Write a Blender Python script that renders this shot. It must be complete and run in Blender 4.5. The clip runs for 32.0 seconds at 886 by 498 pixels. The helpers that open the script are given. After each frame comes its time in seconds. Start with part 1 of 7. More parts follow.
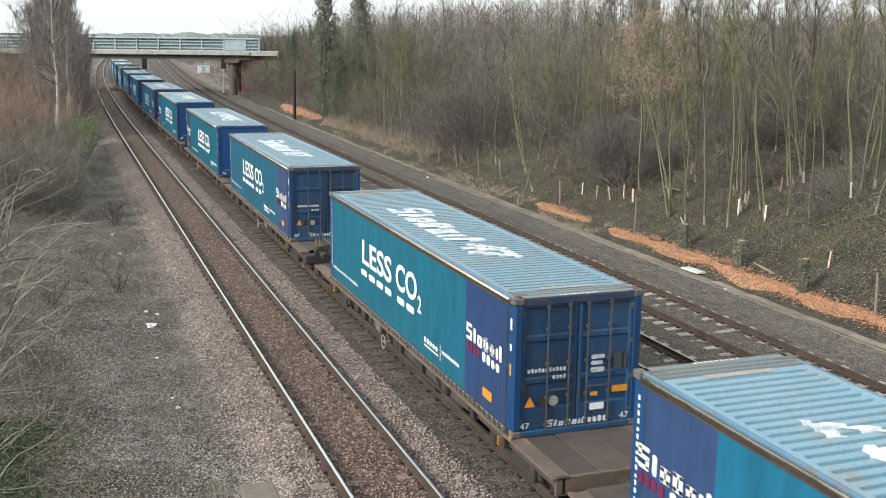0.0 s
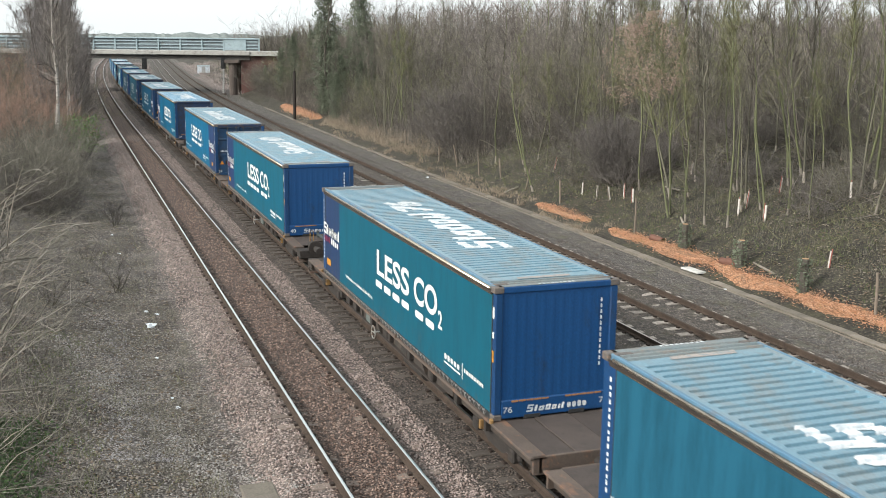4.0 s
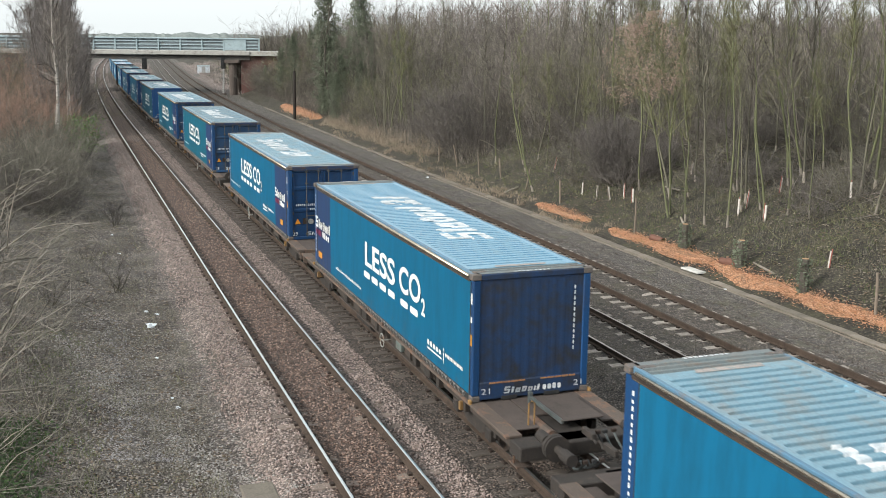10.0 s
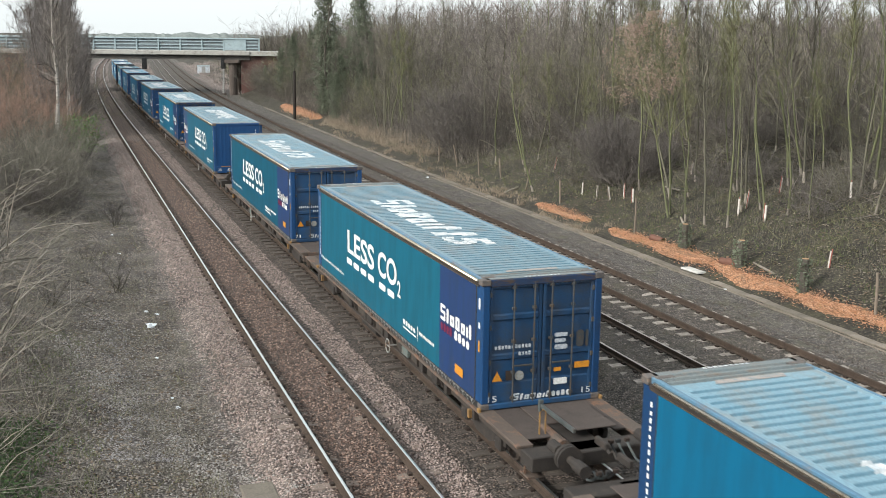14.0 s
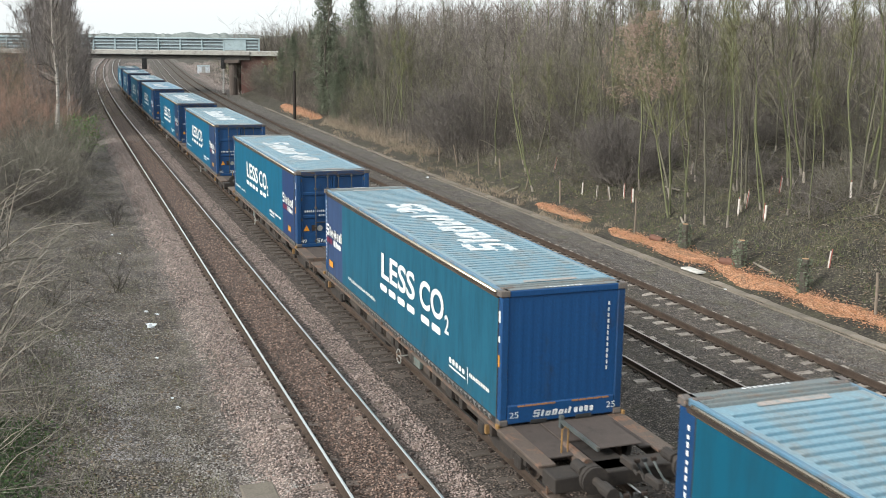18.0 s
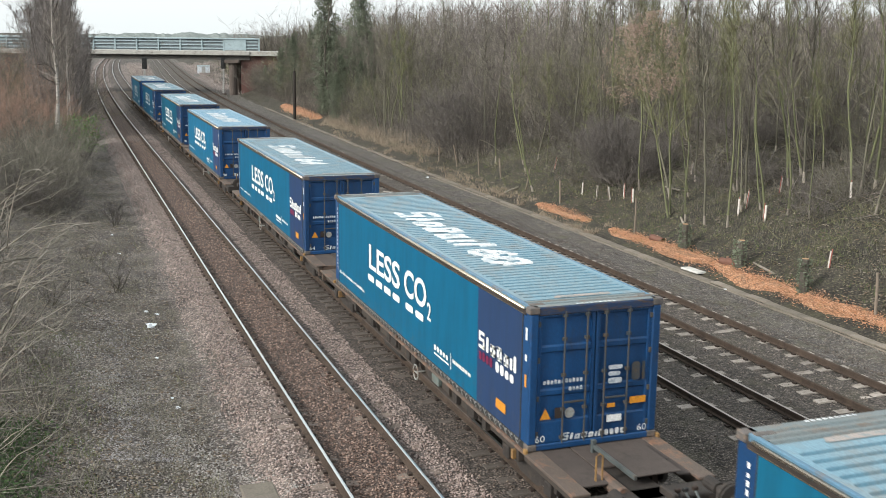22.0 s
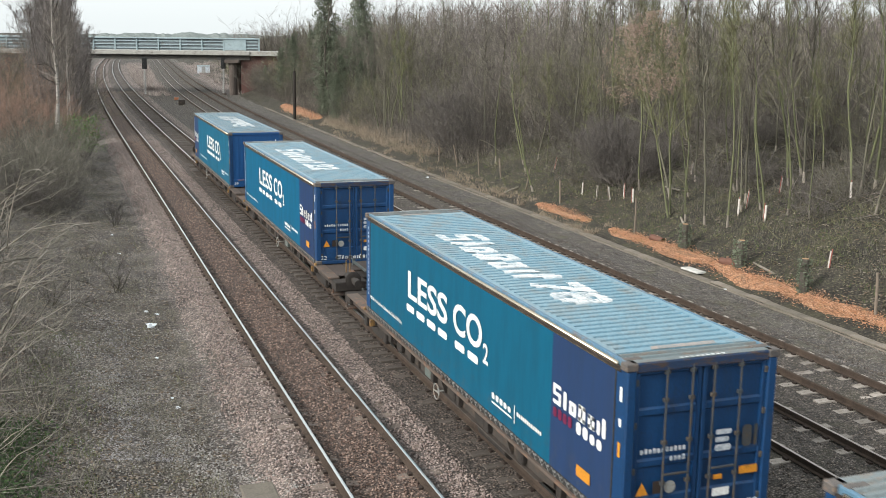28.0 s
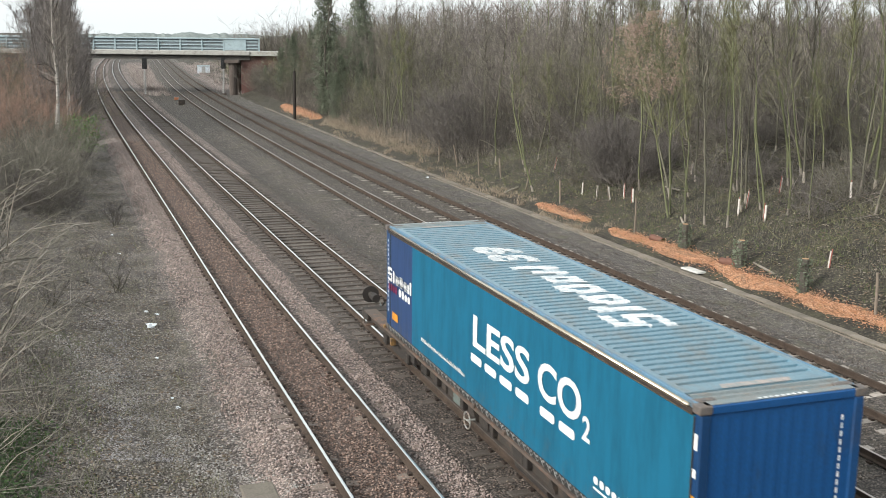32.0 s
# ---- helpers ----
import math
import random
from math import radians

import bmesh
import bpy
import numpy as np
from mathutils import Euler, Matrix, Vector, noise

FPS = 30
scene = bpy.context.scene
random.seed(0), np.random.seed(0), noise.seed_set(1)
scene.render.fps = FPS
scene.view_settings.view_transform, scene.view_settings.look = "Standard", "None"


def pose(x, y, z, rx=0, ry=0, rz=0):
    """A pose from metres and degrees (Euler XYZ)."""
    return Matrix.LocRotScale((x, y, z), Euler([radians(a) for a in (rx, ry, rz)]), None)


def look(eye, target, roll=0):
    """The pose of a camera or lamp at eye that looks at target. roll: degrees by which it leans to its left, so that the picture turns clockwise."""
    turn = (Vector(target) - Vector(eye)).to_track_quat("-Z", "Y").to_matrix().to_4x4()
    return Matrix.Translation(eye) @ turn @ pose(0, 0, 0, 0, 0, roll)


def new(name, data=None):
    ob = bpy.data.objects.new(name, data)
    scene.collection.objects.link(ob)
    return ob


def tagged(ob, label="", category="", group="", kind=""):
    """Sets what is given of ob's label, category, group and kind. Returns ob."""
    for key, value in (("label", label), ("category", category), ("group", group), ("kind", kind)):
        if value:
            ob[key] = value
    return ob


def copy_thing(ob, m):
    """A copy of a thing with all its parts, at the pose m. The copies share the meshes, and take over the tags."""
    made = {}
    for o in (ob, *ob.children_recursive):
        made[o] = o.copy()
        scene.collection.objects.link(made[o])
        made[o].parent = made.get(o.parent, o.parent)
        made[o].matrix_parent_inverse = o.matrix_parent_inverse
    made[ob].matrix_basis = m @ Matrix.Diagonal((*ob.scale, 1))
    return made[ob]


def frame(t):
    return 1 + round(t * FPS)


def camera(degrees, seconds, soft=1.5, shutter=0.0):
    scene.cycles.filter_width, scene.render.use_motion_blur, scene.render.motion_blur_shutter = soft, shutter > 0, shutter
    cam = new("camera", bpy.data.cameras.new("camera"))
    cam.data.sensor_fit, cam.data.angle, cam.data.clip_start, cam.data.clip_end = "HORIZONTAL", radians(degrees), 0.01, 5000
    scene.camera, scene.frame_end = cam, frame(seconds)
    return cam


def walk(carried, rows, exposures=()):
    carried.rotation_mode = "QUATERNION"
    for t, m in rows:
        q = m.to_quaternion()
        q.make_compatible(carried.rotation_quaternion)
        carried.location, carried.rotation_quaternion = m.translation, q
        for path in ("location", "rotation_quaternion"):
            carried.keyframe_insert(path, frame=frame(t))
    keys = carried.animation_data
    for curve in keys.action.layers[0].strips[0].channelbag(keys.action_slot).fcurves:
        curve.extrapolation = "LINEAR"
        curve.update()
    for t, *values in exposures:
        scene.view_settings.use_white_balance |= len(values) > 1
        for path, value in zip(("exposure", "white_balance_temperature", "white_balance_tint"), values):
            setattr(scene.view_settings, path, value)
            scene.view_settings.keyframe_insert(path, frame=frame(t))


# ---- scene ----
# Railway cutting seen from a fixed camera on an overbridge. x: across the tracks, y: along them, z: up, rail top of the train's track = 0.
cam = camera(45.48, 32.0, soft=0.6, shutter=0.15)
EYE = Vector((-8.621, 0.0, 7.944))
VIEW = look(EYE, EYE + Vector((0.33307, 0.92224, -0.19632)), 0.66)
walk(cam, [(0.0, VIEW), (32.0, VIEW)], exposures=[
    (0.0, 0.85), (1.0, 0.89), (2.0, 0.89), (3.0, 0.87), (6.0, 0.79), (8.0, 0.76), (10.0, 0.75), (12.0, 0.69), (14.0, 0.77),
    (17.0, 0.83), (19.0, 0.79), (22.0, 0.78), (25.0, 0.78), (28.0, 0.72), (30.0, 0.84), (31.0, 0.78), (32.0, 0.82)])

# ---- overcast winter daylight ----
SUN_ELEV, SUN_ROT = 30.0, 255.0
world = bpy.data.worlds.new("overcast_sky")
scene.world = world
world.use_nodes = True
wn, wl = world.node_tree.nodes, world.node_tree.links
sky = wn.new("ShaderNodeTexSky")
sky.sky_type, sky.sun_disc = "NISHITA", False
sky.sun_elevation, sky.sun_rotation = radians(SUN_ELEV), radians(SUN_ROT)
sky.air_density, sky.dust_density, sky.ozone_density = 1.0, 3.0, 1.0
pale = wn.new("ShaderNodeHueSaturation")
pale.inputs["Saturation"].default_value = 0.22
wl.new(sky.outputs["Color"], pale.inputs["Color"])
cloud = wn.new("ShaderNodeMix")  # a bright even cloud sheet over the clear-sky colours
cloud.data_type = "RGBA"
cloud.inputs[0].default_value = 0.72
cloud.inputs[7].default_value = (5.5, 5.9, 5.95, 1)
wl.new(pale.outputs["Color"], cloud.inputs[6])
wl.new(cloud.outputs[2], wn["Background"].inputs["Color"])
wn["Background"].inputs["Strength"].default_value = 0.13

sun_data = bpy.data.lights.new("sun", "SUN")
sun_data.energy, sun_data.angle, sun_data.color = 2.4, radians(10), (1.0, 0.97, 0.9)
sun = new("sun", sun_data)
# low behind the camera and to its left
az = radians(SUN_ROT)
to_sun = Vector((math.sin(az) * math.cos(radians(SUN_ELEV)), math.cos(az) * math.cos(radians(SUN_ELEV)), math.sin(radians(SUN_ELEV))))
sun.matrix_world = look((0, 0, 60), Vector((0, 0, 60)) - to_sun)
# ---- materials ----
def nodes_of(name):
    m = bpy.data.materials.new(name)
    m.use_nodes = True
    nt = m.node_tree
    return m, nt.nodes, nt.links, nt.nodes["Principled BSDF"]


def ramp(nodes, stops):
    r = nodes.new("ShaderNodeValToRGB")
    e = r.color_ramp.elements
    while len(e) < len(stops):
        e.new(0.5)
    for el, (p, c) in zip(e, stops):
        el.position, el.color = p, (*c, 1)
    return r


def mixed(nodes, links, fac, a, b, mode="MIX"):
    m = nodes.new("ShaderNodeMix")
    m.data_type, m.blend_type = "RGBA", mode
    for sock, v in ((0, fac), (6, a), (7, b)):
        if isinstance(v, (int, float)):
            m.inputs[sock].default_value = v
        elif isinstance(v, tuple):
            m.inputs[sock].default_value = (*v, 1)
        else:
            links.new(v, m.inputs[sock])
    return m.outputs[2]


def noisy(nodes, links, vec, scale, detail=4, rough=0.6):
    n = nodes.new("ShaderNodeTexNoise")
    n.inputs["Scale"].default_value, n.inputs["Detail"].default_value, n.inputs["Roughness"].default_value = scale, detail, rough
    links.new(vec, n.inputs["Vector"])
    return n.outputs["Fac"]


def spread(nodes, links, fac, lo, hi):
    r = nodes.new("ShaderNodeMapRange")
    r.inputs["From Min"].default_value, r.inputs["From Max"].default_value = lo, hi
    links.new(fac, r.inputs["Value"])
    return r.outputs["Result"]


def bumped(nodes, links, bsdf, height, strength, distance):
    b = nodes.new("ShaderNodeBump")
    b.inputs["Strength"].default_value, b.inputs["Distance"].default_value = strength, distance
    links.new(height, b.inputs["Height"])
    links.new(b.outputs["Normal"], bsdf.inputs["Normal"])


def surface(name, base, second, dirt=None, coarse=1.5, fine=40.0, rough=0.7, metal=0.0, bump=0.25, depth=0.01,
            dirt_at=(0.52, 0.72), per_object=0.0, stretch=(1, 1, 1), spec=0.5):
    """Two-tone surface: coarse patches, fine grain, and dirt or rust in blotches."""
    m, n, l, bsdf = nodes_of(name)
    co = n.new("ShaderNodeTexCoord").outputs["Object"]
    mp = n.new("ShaderNodeMapping")
    mp.inputs["Scale"].default_value = stretch
    l.new(co, mp.inputs["Vector"])
    vec = mp.outputs["Vector"]
    a = spread(n, l, noisy(n, l, vec, coarse, 5), 0.3, 0.7)
    f = noisy(n, l, vec, fine, 3)
    col = mixed(n, l, a, base, second)
    if dirt:
        blot = spread(n, l, noisy(n, l, vec, coarse * 2.7, 6, 0.7), *dirt_at)
        col = mixed(n, l, blot, col, dirt)
    g = mixed(n, l, spread(n, l, f, 0.25, 0.75), (0.72, 0.72, 0.72), (1.18, 1.18, 1.18))
    col = mixed(n, l, 1.0, col, g, "MULTIPLY")
    if per_object:
        info = n.new("ShaderNodeObjectInfo").outputs["Random"]
        hsv = n.new("ShaderNodeHueSaturation")
        mr = n.new("ShaderNodeMapRange")
        mr.inputs["To Min"].default_value, mr.inputs["To Max"].default_value = 1 - per_object, 1 + per_object
        l.new(info, mr.inputs["Value"])
        l.new(mr.outputs["Result"], hsv.inputs["Value"])
        l.new(col, hsv.inputs["Color"])
        col = hsv.outputs["Color"]
    l.new(col, bsdf.inputs["Base Color"])
    bsdf.inputs["Roughness"].default_value, bsdf.inputs["Metallic"].default_value = rough, metal
    bsdf.inputs["Specular IOR Level"].default_value = spec
    if bump:
        bumped(n, l, bsdf, f, bump, depth)
    return m


def stony(name, tones, cell=24.0, patch=(0.75, 1.2), moss=None, bump=0.9, depth=0.03, moss_at=(0.5, 0.75)):
    """Broken stone: cells of several tones with dark joints, patches of dirt and perhaps moss."""
    m, n, l, bsdf = nodes_of(name)
    vec = n.new("ShaderNodeTexCoord").outputs["Object"]
    v = n.new("ShaderNodeTexVoronoi")
    v.inputs["Scale"].default_value, v.inputs["Randomness"].default_value = cell, 1.0
    l.new(vec, v.inputs["Vector"])
    sep = n.new("ShaderNodeSeparateColor")
    l.new(v.outputs["Color"], sep.inputs["Color"])
    k = len(tones)
    r = ramp(n, [((i + 0.5) / k, c) for i, c in enumerate(tones)])
    l.new(sep.outputs["Red"], r.inputs["Fac"])
    gap = n.new("ShaderNodeMapRange")
    gap.inputs["From Min"].default_value, gap.inputs["From Max"].default_value = 0.0, 0.62
    gap.inputs["To Min"].default_value, gap.inputs["To Max"].default_value = 1.16, 0.24
    l.new(v.outputs["Distance"], gap.inputs["Value"])
    col = mixed(n, l, 1.0, r.outputs["Color"], gap.outputs["Result"], "MULTIPLY")
    big = spread(n, l, noisy(n, l, vec, 0.55, 6, 0.65), 0.3, 0.7)
    tone = mixed(n, l, big, (patch[0],) * 3, (patch[1],) * 3)
    col = mixed(n, l, 1.0, col, tone, "MULTIPLY")
    clump = spread(n, l, noisy(n, l, vec, 4.5, 5, 0.7), 0.35, 0.65)
    col = mixed(n, l, 1.0, col, mixed(n, l, clump, (0.5, 0.5, 0.5), (1.48, 1.48, 1.48)), "MULTIPLY")
    if moss:
        col = mixed(n, l, spread(n, l, noisy(n, l, vec, 0.9, 7, 0.75), *moss_at), col, moss)
    l.new(col, bsdf.inputs["Base Color"])
    bsdf.inputs["Roughness"].default_value = 0.9
    inv = n.new("ShaderNodeMath")
    inv.operation = "SUBTRACT"
    inv.inputs[0].default_value = 1.0
    l.new(v.outputs["Distance"], inv.inputs[1])
    bumped(n, l, bsdf, inv.outputs[0], bump, depth)
    return m


def islands(name, tones, rough=0.85, translucent=0.0):
    """Loose pieces in one mesh (stones, chips, twigs, leaves), each with a tone of its own."""
    m, n, l, bsdf = nodes_of(name)
    geo = n.new("ShaderNodeNewGeometry")
    k = len(tones)
    r = ramp(n, [((i + 0.5) / k, c) for i, c in enumerate(tones)])
    l.new(geo.outputs["Random Per Island"], r.inputs["Fac"])
    vec = n.new("ShaderNodeTexCoord").outputs["Object"]
    g = mixed(n, l, spread(n, l, noisy(n, l, vec, 30, 2), 0.3, 0.7), (0.8, 0.8, 0.8), (1.15, 1.15, 1.15))
    col = mixed(n, l, 1.0, r.outputs["Color"], g, "MULTIPLY")
    info = n.new("ShaderNodeObjectInfo").outputs["Random"]
    v = n.new("ShaderNodeMapRange")
    v.inputs["To Min"].default_value, v.inputs["To Max"].default_value = 0.82, 1.18
    l.new(info, v.inputs["Value"])
    hsv = n.new("ShaderNodeHueSaturation")
    l.new(v.outputs["Result"], hsv.inputs["Value"])
    l.new(col, hsv.inputs["Color"])
    l.new(hsv.outputs["Color"], bsdf.inputs["Base Color"])
    bsdf.inputs["Roughness"].default_value = rough
    bsdf.inputs["Specular IOR Level"].default_value = 0.25
    return m


M = {}
M["ballast_fresh"] = stony("ballast_fresh", [(0.19, 0.146, 0.126), (0.36, 0.284, 0.25), (0.27, 0.213, 0.186), (0.46, 0.376, 0.338)], 21, (0.8, 1.15))
M["ballast_mixed"] = stony("ballast_mixed", [(0.14, 0.112, 0.097), (0.3, 0.245, 0.22), (0.21, 0.173, 0.155), (0.38, 0.325, 0.298)], 20, (0.72, 1.15), (0.11, 0.1, 0.075))
M["ballast_worn"] = stony("ballast_worn", [(0.12, 0.078, 0.061), (0.25, 0.168, 0.132), (0.18, 0.12, 0.096), (0.32, 0.23, 0.187)], 21, (0.75, 1.15))
M["ballast_oily"] = stony("ballast_oily", [(0.095, 0.075, 0.063), (0.2, 0.16, 0.136), (0.14, 0.112, 0.095), (0.27, 0.217, 0.186)], 21, (0.75, 1.2))
M["ballast_dark"] = stony("ballast_dark", [(0.085, 0.07, 0.06), (0.182, 0.154, 0.133), (0.13, 0.108, 0.093), (0.25, 0.212, 0.184)], 22, (0.75, 1.15), (0.07, 0.065, 0.04))
M["cess"] = stony("cess", [(0.125, 0.11, 0.098), (0.27, 0.24, 0.218), (0.19, 0.166, 0.15), (0.36, 0.325, 0.3)], 23, (0.7, 1.15), (0.1, 0.095, 0.055))
M["verge"] = stony("verge", [(0.125, 0.103, 0.09), (0.29, 0.247, 0.218), (0.195, 0.166, 0.144), (0.39, 0.34, 0.305)], 20, (0.5, 1.4), (0.105, 0.092, 0.062), 0.9, 0.04)
M["bank"] = stony("bank", [(0.05, 0.042, 0.031), (0.106, 0.091, 0.065), (0.076, 0.065, 0.046), (0.142, 0.122, 0.09)], 15, (0.5, 1.4), (0.062, 0.057, 0.032), 0.8, 0.05, (0.48, 0.7))
M["rail_side"] = surface("rail_side", (0.055, 0.041, 0.033), (0.085, 0.063, 0.05), (0.036, 0.029, 0.024), 2, 60, 0.9, 0.0, spec=0.15)
M["rail_shine"] = surface("rail_shine", (0.86, 0.87, 0.86), (0.76, 0.77, 0.76), None, 1, 80, 0.38, 1.0, 0.0, stretch=(30, 0.3, 1))
M["rail_dull"] = surface("rail_dull", (0.5, 0.46, 0.43), (0.4, 0.36, 0.33), None, 1, 80, 0.36, 0.9, 0.05, stretch=(30, 0.3, 1))
M["sleeper_concrete"] = surface("sleeper_concrete", (0.36, 0.325, 0.29), (0.23, 0.2, 0.175), (0.12, 0.1, 0.082), 2.5, 50, 0.9, per_object=0.25, bump=0.5)
M["sleeper_dark"] = surface("sleeper_dark", (0.1, 0.084, 0.072), (0.07, 0.058, 0.049), (0.14, 0.118, 0.102), 3, 50, 0.9, per_object=0.2, bump=0.5, stretch=(0.4, 3, 1))
M["clip_rust"] = surface("clip_rust", (0.055, 0.038, 0.03), (0.038, 0.027, 0.022), None, 6, 60, 0.8, 0.3)
M["concrete"] = surface("concrete", (0.42, 0.41, 0.38), (0.33, 0.32, 0.3), (0.2, 0.19, 0.17), 0.8, 25, 0.9, bump=0.3)
M["concrete_pale"] = surface("concrete_pale", (0.6, 0.6, 0.57), (0.48, 0.47, 0.44), (0.34, 0.33, 0.3), 1.5, 30, 0.9)
M["trough"] = surface("trough", (0.21, 0.182, 0.15), (0.155, 0.134, 0.11), (0.1, 0.094, 0.062), 1.2, 30, 0.95, per_object=0.22, bump=0.5)
# ---- geometry helpers ----
class Geo:
    """Collects vertices, faces and material slots for one mesh."""
    def __init__(self):
        self.v, self.f, self.s = [], [], []
        self.smooth = False

    def face(self, idx, slot=0):
        self.f.append(idx)
        self.s.append(slot)

    def quad(self, a, b, c, d, slot=0):
        k = len(self.v)
        self.v += [tuple(a), tuple(b), tuple(c), tuple(d)]
        self.face((k, k + 1, k + 2, k + 3), slot)

    def box(self, x0, x1, y0, y1, z0, z1, slot=0):
        k = len(self.v)
        self.v += [(x, y, z) for z in (z0, z1) for y in (y0, y1) for x in (x0, x1)]
        for q in ((0, 2, 3, 1), (4, 5, 7, 6), (0, 1, 5, 4), (2, 6, 7, 3), (0, 4, 6, 2), (1, 3, 7, 5)):
            self.face(tuple(k + i for i in q), slot)

    def cbox(self, x0, x1, y0, y1, z0, z1, b=0.01, slot=0):
        """Box with chamfered edges."""
        k = len(self.v)
        lo, hi = (x0, y0, z0), (x1, y1, z1)
        ids = {}
        for cx in (0, 1):
            for cy in (0, 1):
                for cz in (0, 1):
                    c = (cx, cy, cz)
                    for ax in range(3):
                        p = [(lo[i] + b if c[i] == 0 else hi[i] - b) for i in range(3)]
                        p[ax] = lo[ax] if c[ax] == 0 else hi[ax]
                        ids[c, ax] = len(self.v)
                        self.v.append(tuple(p))
        for ax in range(3):
            u, w = (ax + 1) % 3, (ax + 2) % 3
            for side in (0, 1):
                ring = []
                for a, d in ((0, 0), (1, 0), (1, 1), (0, 1)):
                    c = [0, 0, 0]
                    c[ax], c[u], c[w] = side, a, d
                    ring.append(ids[tuple(c), ax])
                self.face(tuple(ring if side else ring[::-1]), slot)
            for a in (0, 1):
                for d in (0, 1):
                    c0, c1 = [0, 0, 0], [0, 0, 0]
                    c0[ax], c1[ax] = 0, 1
                    c0[u] = c1[u] = a
                    c0[w] = c1[w] = d
                    c0, c1 = tuple(c0), tuple(c1)
                    q = (ids[c0, u], ids[c1, u], ids[c1, w], ids[c0, w])
                    self.face(q if a != d else q[::-1], slot)
        for cx in (0, 1):
            for cy in (0, 1):
                for cz in (0, 1):
                    t = tuple(ids[(cx, cy, cz), ax] for ax in range(3))
                    self.face(t if (cx + cy + cz) % 2 else t[::-1], slot)

    def tube(self, pts, radii, n=6, slot=0, cap=True):
        k = len(self.v)
        m = len(pts)
        pts = [Vector(p) for p in pts]
        for i, p in enumerate(pts):
            d = (pts[min(i + 1, m - 1)] - pts[max(i - 1, 0)]).normalized()
            a = d.cross(Vector((0, 0, 1)) if abs(d.z) < 0.9 else Vector((1, 0, 0))).normalized()
            b = d.cross(a)
            r = radii[i] if hasattr(radii, "__len__") else radii
            for j in range(n):
                t = 2 * math.pi * j / n
                self.v.append(tuple(p + a * (r * math.cos(t)) + b * (r * math.sin(t))))
        for i in range(m - 1):
            for j in range(n):
                j2 = (j + 1) % n
                self.face((k + i * n + j, k + i * n + j2, k + (i + 1) * n + j2, k + (i + 1) * n + j), slot)
        if cap:
            self.face(tuple(k + j for j in range(n))[::-1], slot)
            self.face(tuple(k + (m - 1) * n + j for j in range(n)), slot)

    def spike(self, p, q, r, slot=0):
        """Thin three-sided twig from p to its tip q."""
        k = len(self.v)
        p, q = Vector(p), Vector(q)
        d = (q - p).normalized()
        a = d.cross(Vector((0.31, 0.17, 0.93))).normalized()
        b = d.cross(a)
        for j in range(3):
            t = 2.094 * j
            self.v.append(tuple(p + a * (r * math.cos(t)) + b * (r * math.sin(t))))
        self.v.append(tuple(q))
        for j in range(3):
            self.face((k + j, k + (j + 1) % 3, k + 3), slot)

    def extend(self, other, m=None, slot=0):
        k = len(self.v)
        self.v += [tuple(m @ Vector(p)) for p in other.v] if m else other.v
        self.f += [tuple(k + i for i in q) for q in other.f]
        self.s += [s + slot for s in other.s]

    def profile_y(self, prof, ys, xs=None, slots=None, closed=True):
        """Sweeps an (x, z) profile along y; xs shifts it sideways at each y."""
        k, n = len(self.v), len(prof)
        for i, y in enumerate(ys):
            dx = xs[i] if xs is not None else 0.0
            self.v += [(px + dx, y, pz) for px, pz in prof]
        for i in range(len(ys) - 1):
            for j in range(n if closed else n - 1):
                j2 = (j + 1) % n
                self.face((k + i * n + j, k + i * n + j2, k + (i + 1) * n + j2, k + (i + 1) * n + j), slots[j] if slots else 0)
        if closed:
            self.face(tuple(k + j for j in range(n))[::-1], 0)
            self.face(tuple(k + (len(ys) - 1) * n + j for j in range(n)), 0)

    def mesh(self, name, mats):
        me = bpy.data.meshes.new(name)
        me.from_pydata(self.v, [], self.f)
        for mm in (mats if isinstance(mats, (list, tuple)) else [mats]):
            me.materials.append(mm)
        if any(self.s):
            me.polygons.foreach_set("material_index", self.s)
        if self.smooth:
            me.polygons.foreach_set("use_smooth", [True] * len(me.polygons))
        me.update()
        return me


def fast_mesh(name, verts, faces, mat):
    """Mesh from arrays; faces all have the same number of corners."""
    me = bpy.data.meshes.new(name)
    nf, k = faces.shape
    me.vertices.add(len(verts))
    me.vertices.foreach_set("co", verts.astype(np.float32).ravel())
    me.loops.add(nf * k)
    me.loops.foreach_set("vertex_index", faces.astype(np.int32).ravel())
    me.polygons.add(nf)
    me.polygons.foreach_set("loop_start", np.arange(0, nf * k, k, dtype=np.int32))
    me.polygons.foreach_set("loop_total", np.full(nf, k, dtype=np.int32))
    me.materials.append(mat)
    me.update(calc_edges=True)
    return me


def part(name, geo, mats, parent, label="", at=None):
    """One mesh object under a thing or a part; geo may be a Geo or a ready mesh."""
    ob = new(name, geo.mesh(name, mats) if isinstance(geo, Geo) else geo)
    ob.parent = parent
    if at is not None:
        ob.matrix_basis = at
    if label:
        ob["label"] = label
    if name in JOINED:
        ob["kind"] = "stuff"
    return ob


# small bars and marks that cannot be picked apart singly stay joined
JOINED = {"trade_mark", "trade_mark_line", "red_mark", "small_print", "retailer_mark", "retailer_print", "retailer_line", "code_strip", "end_mark", "upright_code", "post_marking", "roof_marking", "roof_mark", "scuff_line", "data_block", "data_panel", "hem_webbing", "crown", "ivy_mantle", "dry_leaves", "woody_frame"}


def thing(name, m, label, category, group="", kind=""):
    ob = new(name)
    ob.empty_display_size = 0.2
    ob.matrix_basis = m
    return tagged(ob, label, category, group, kind)


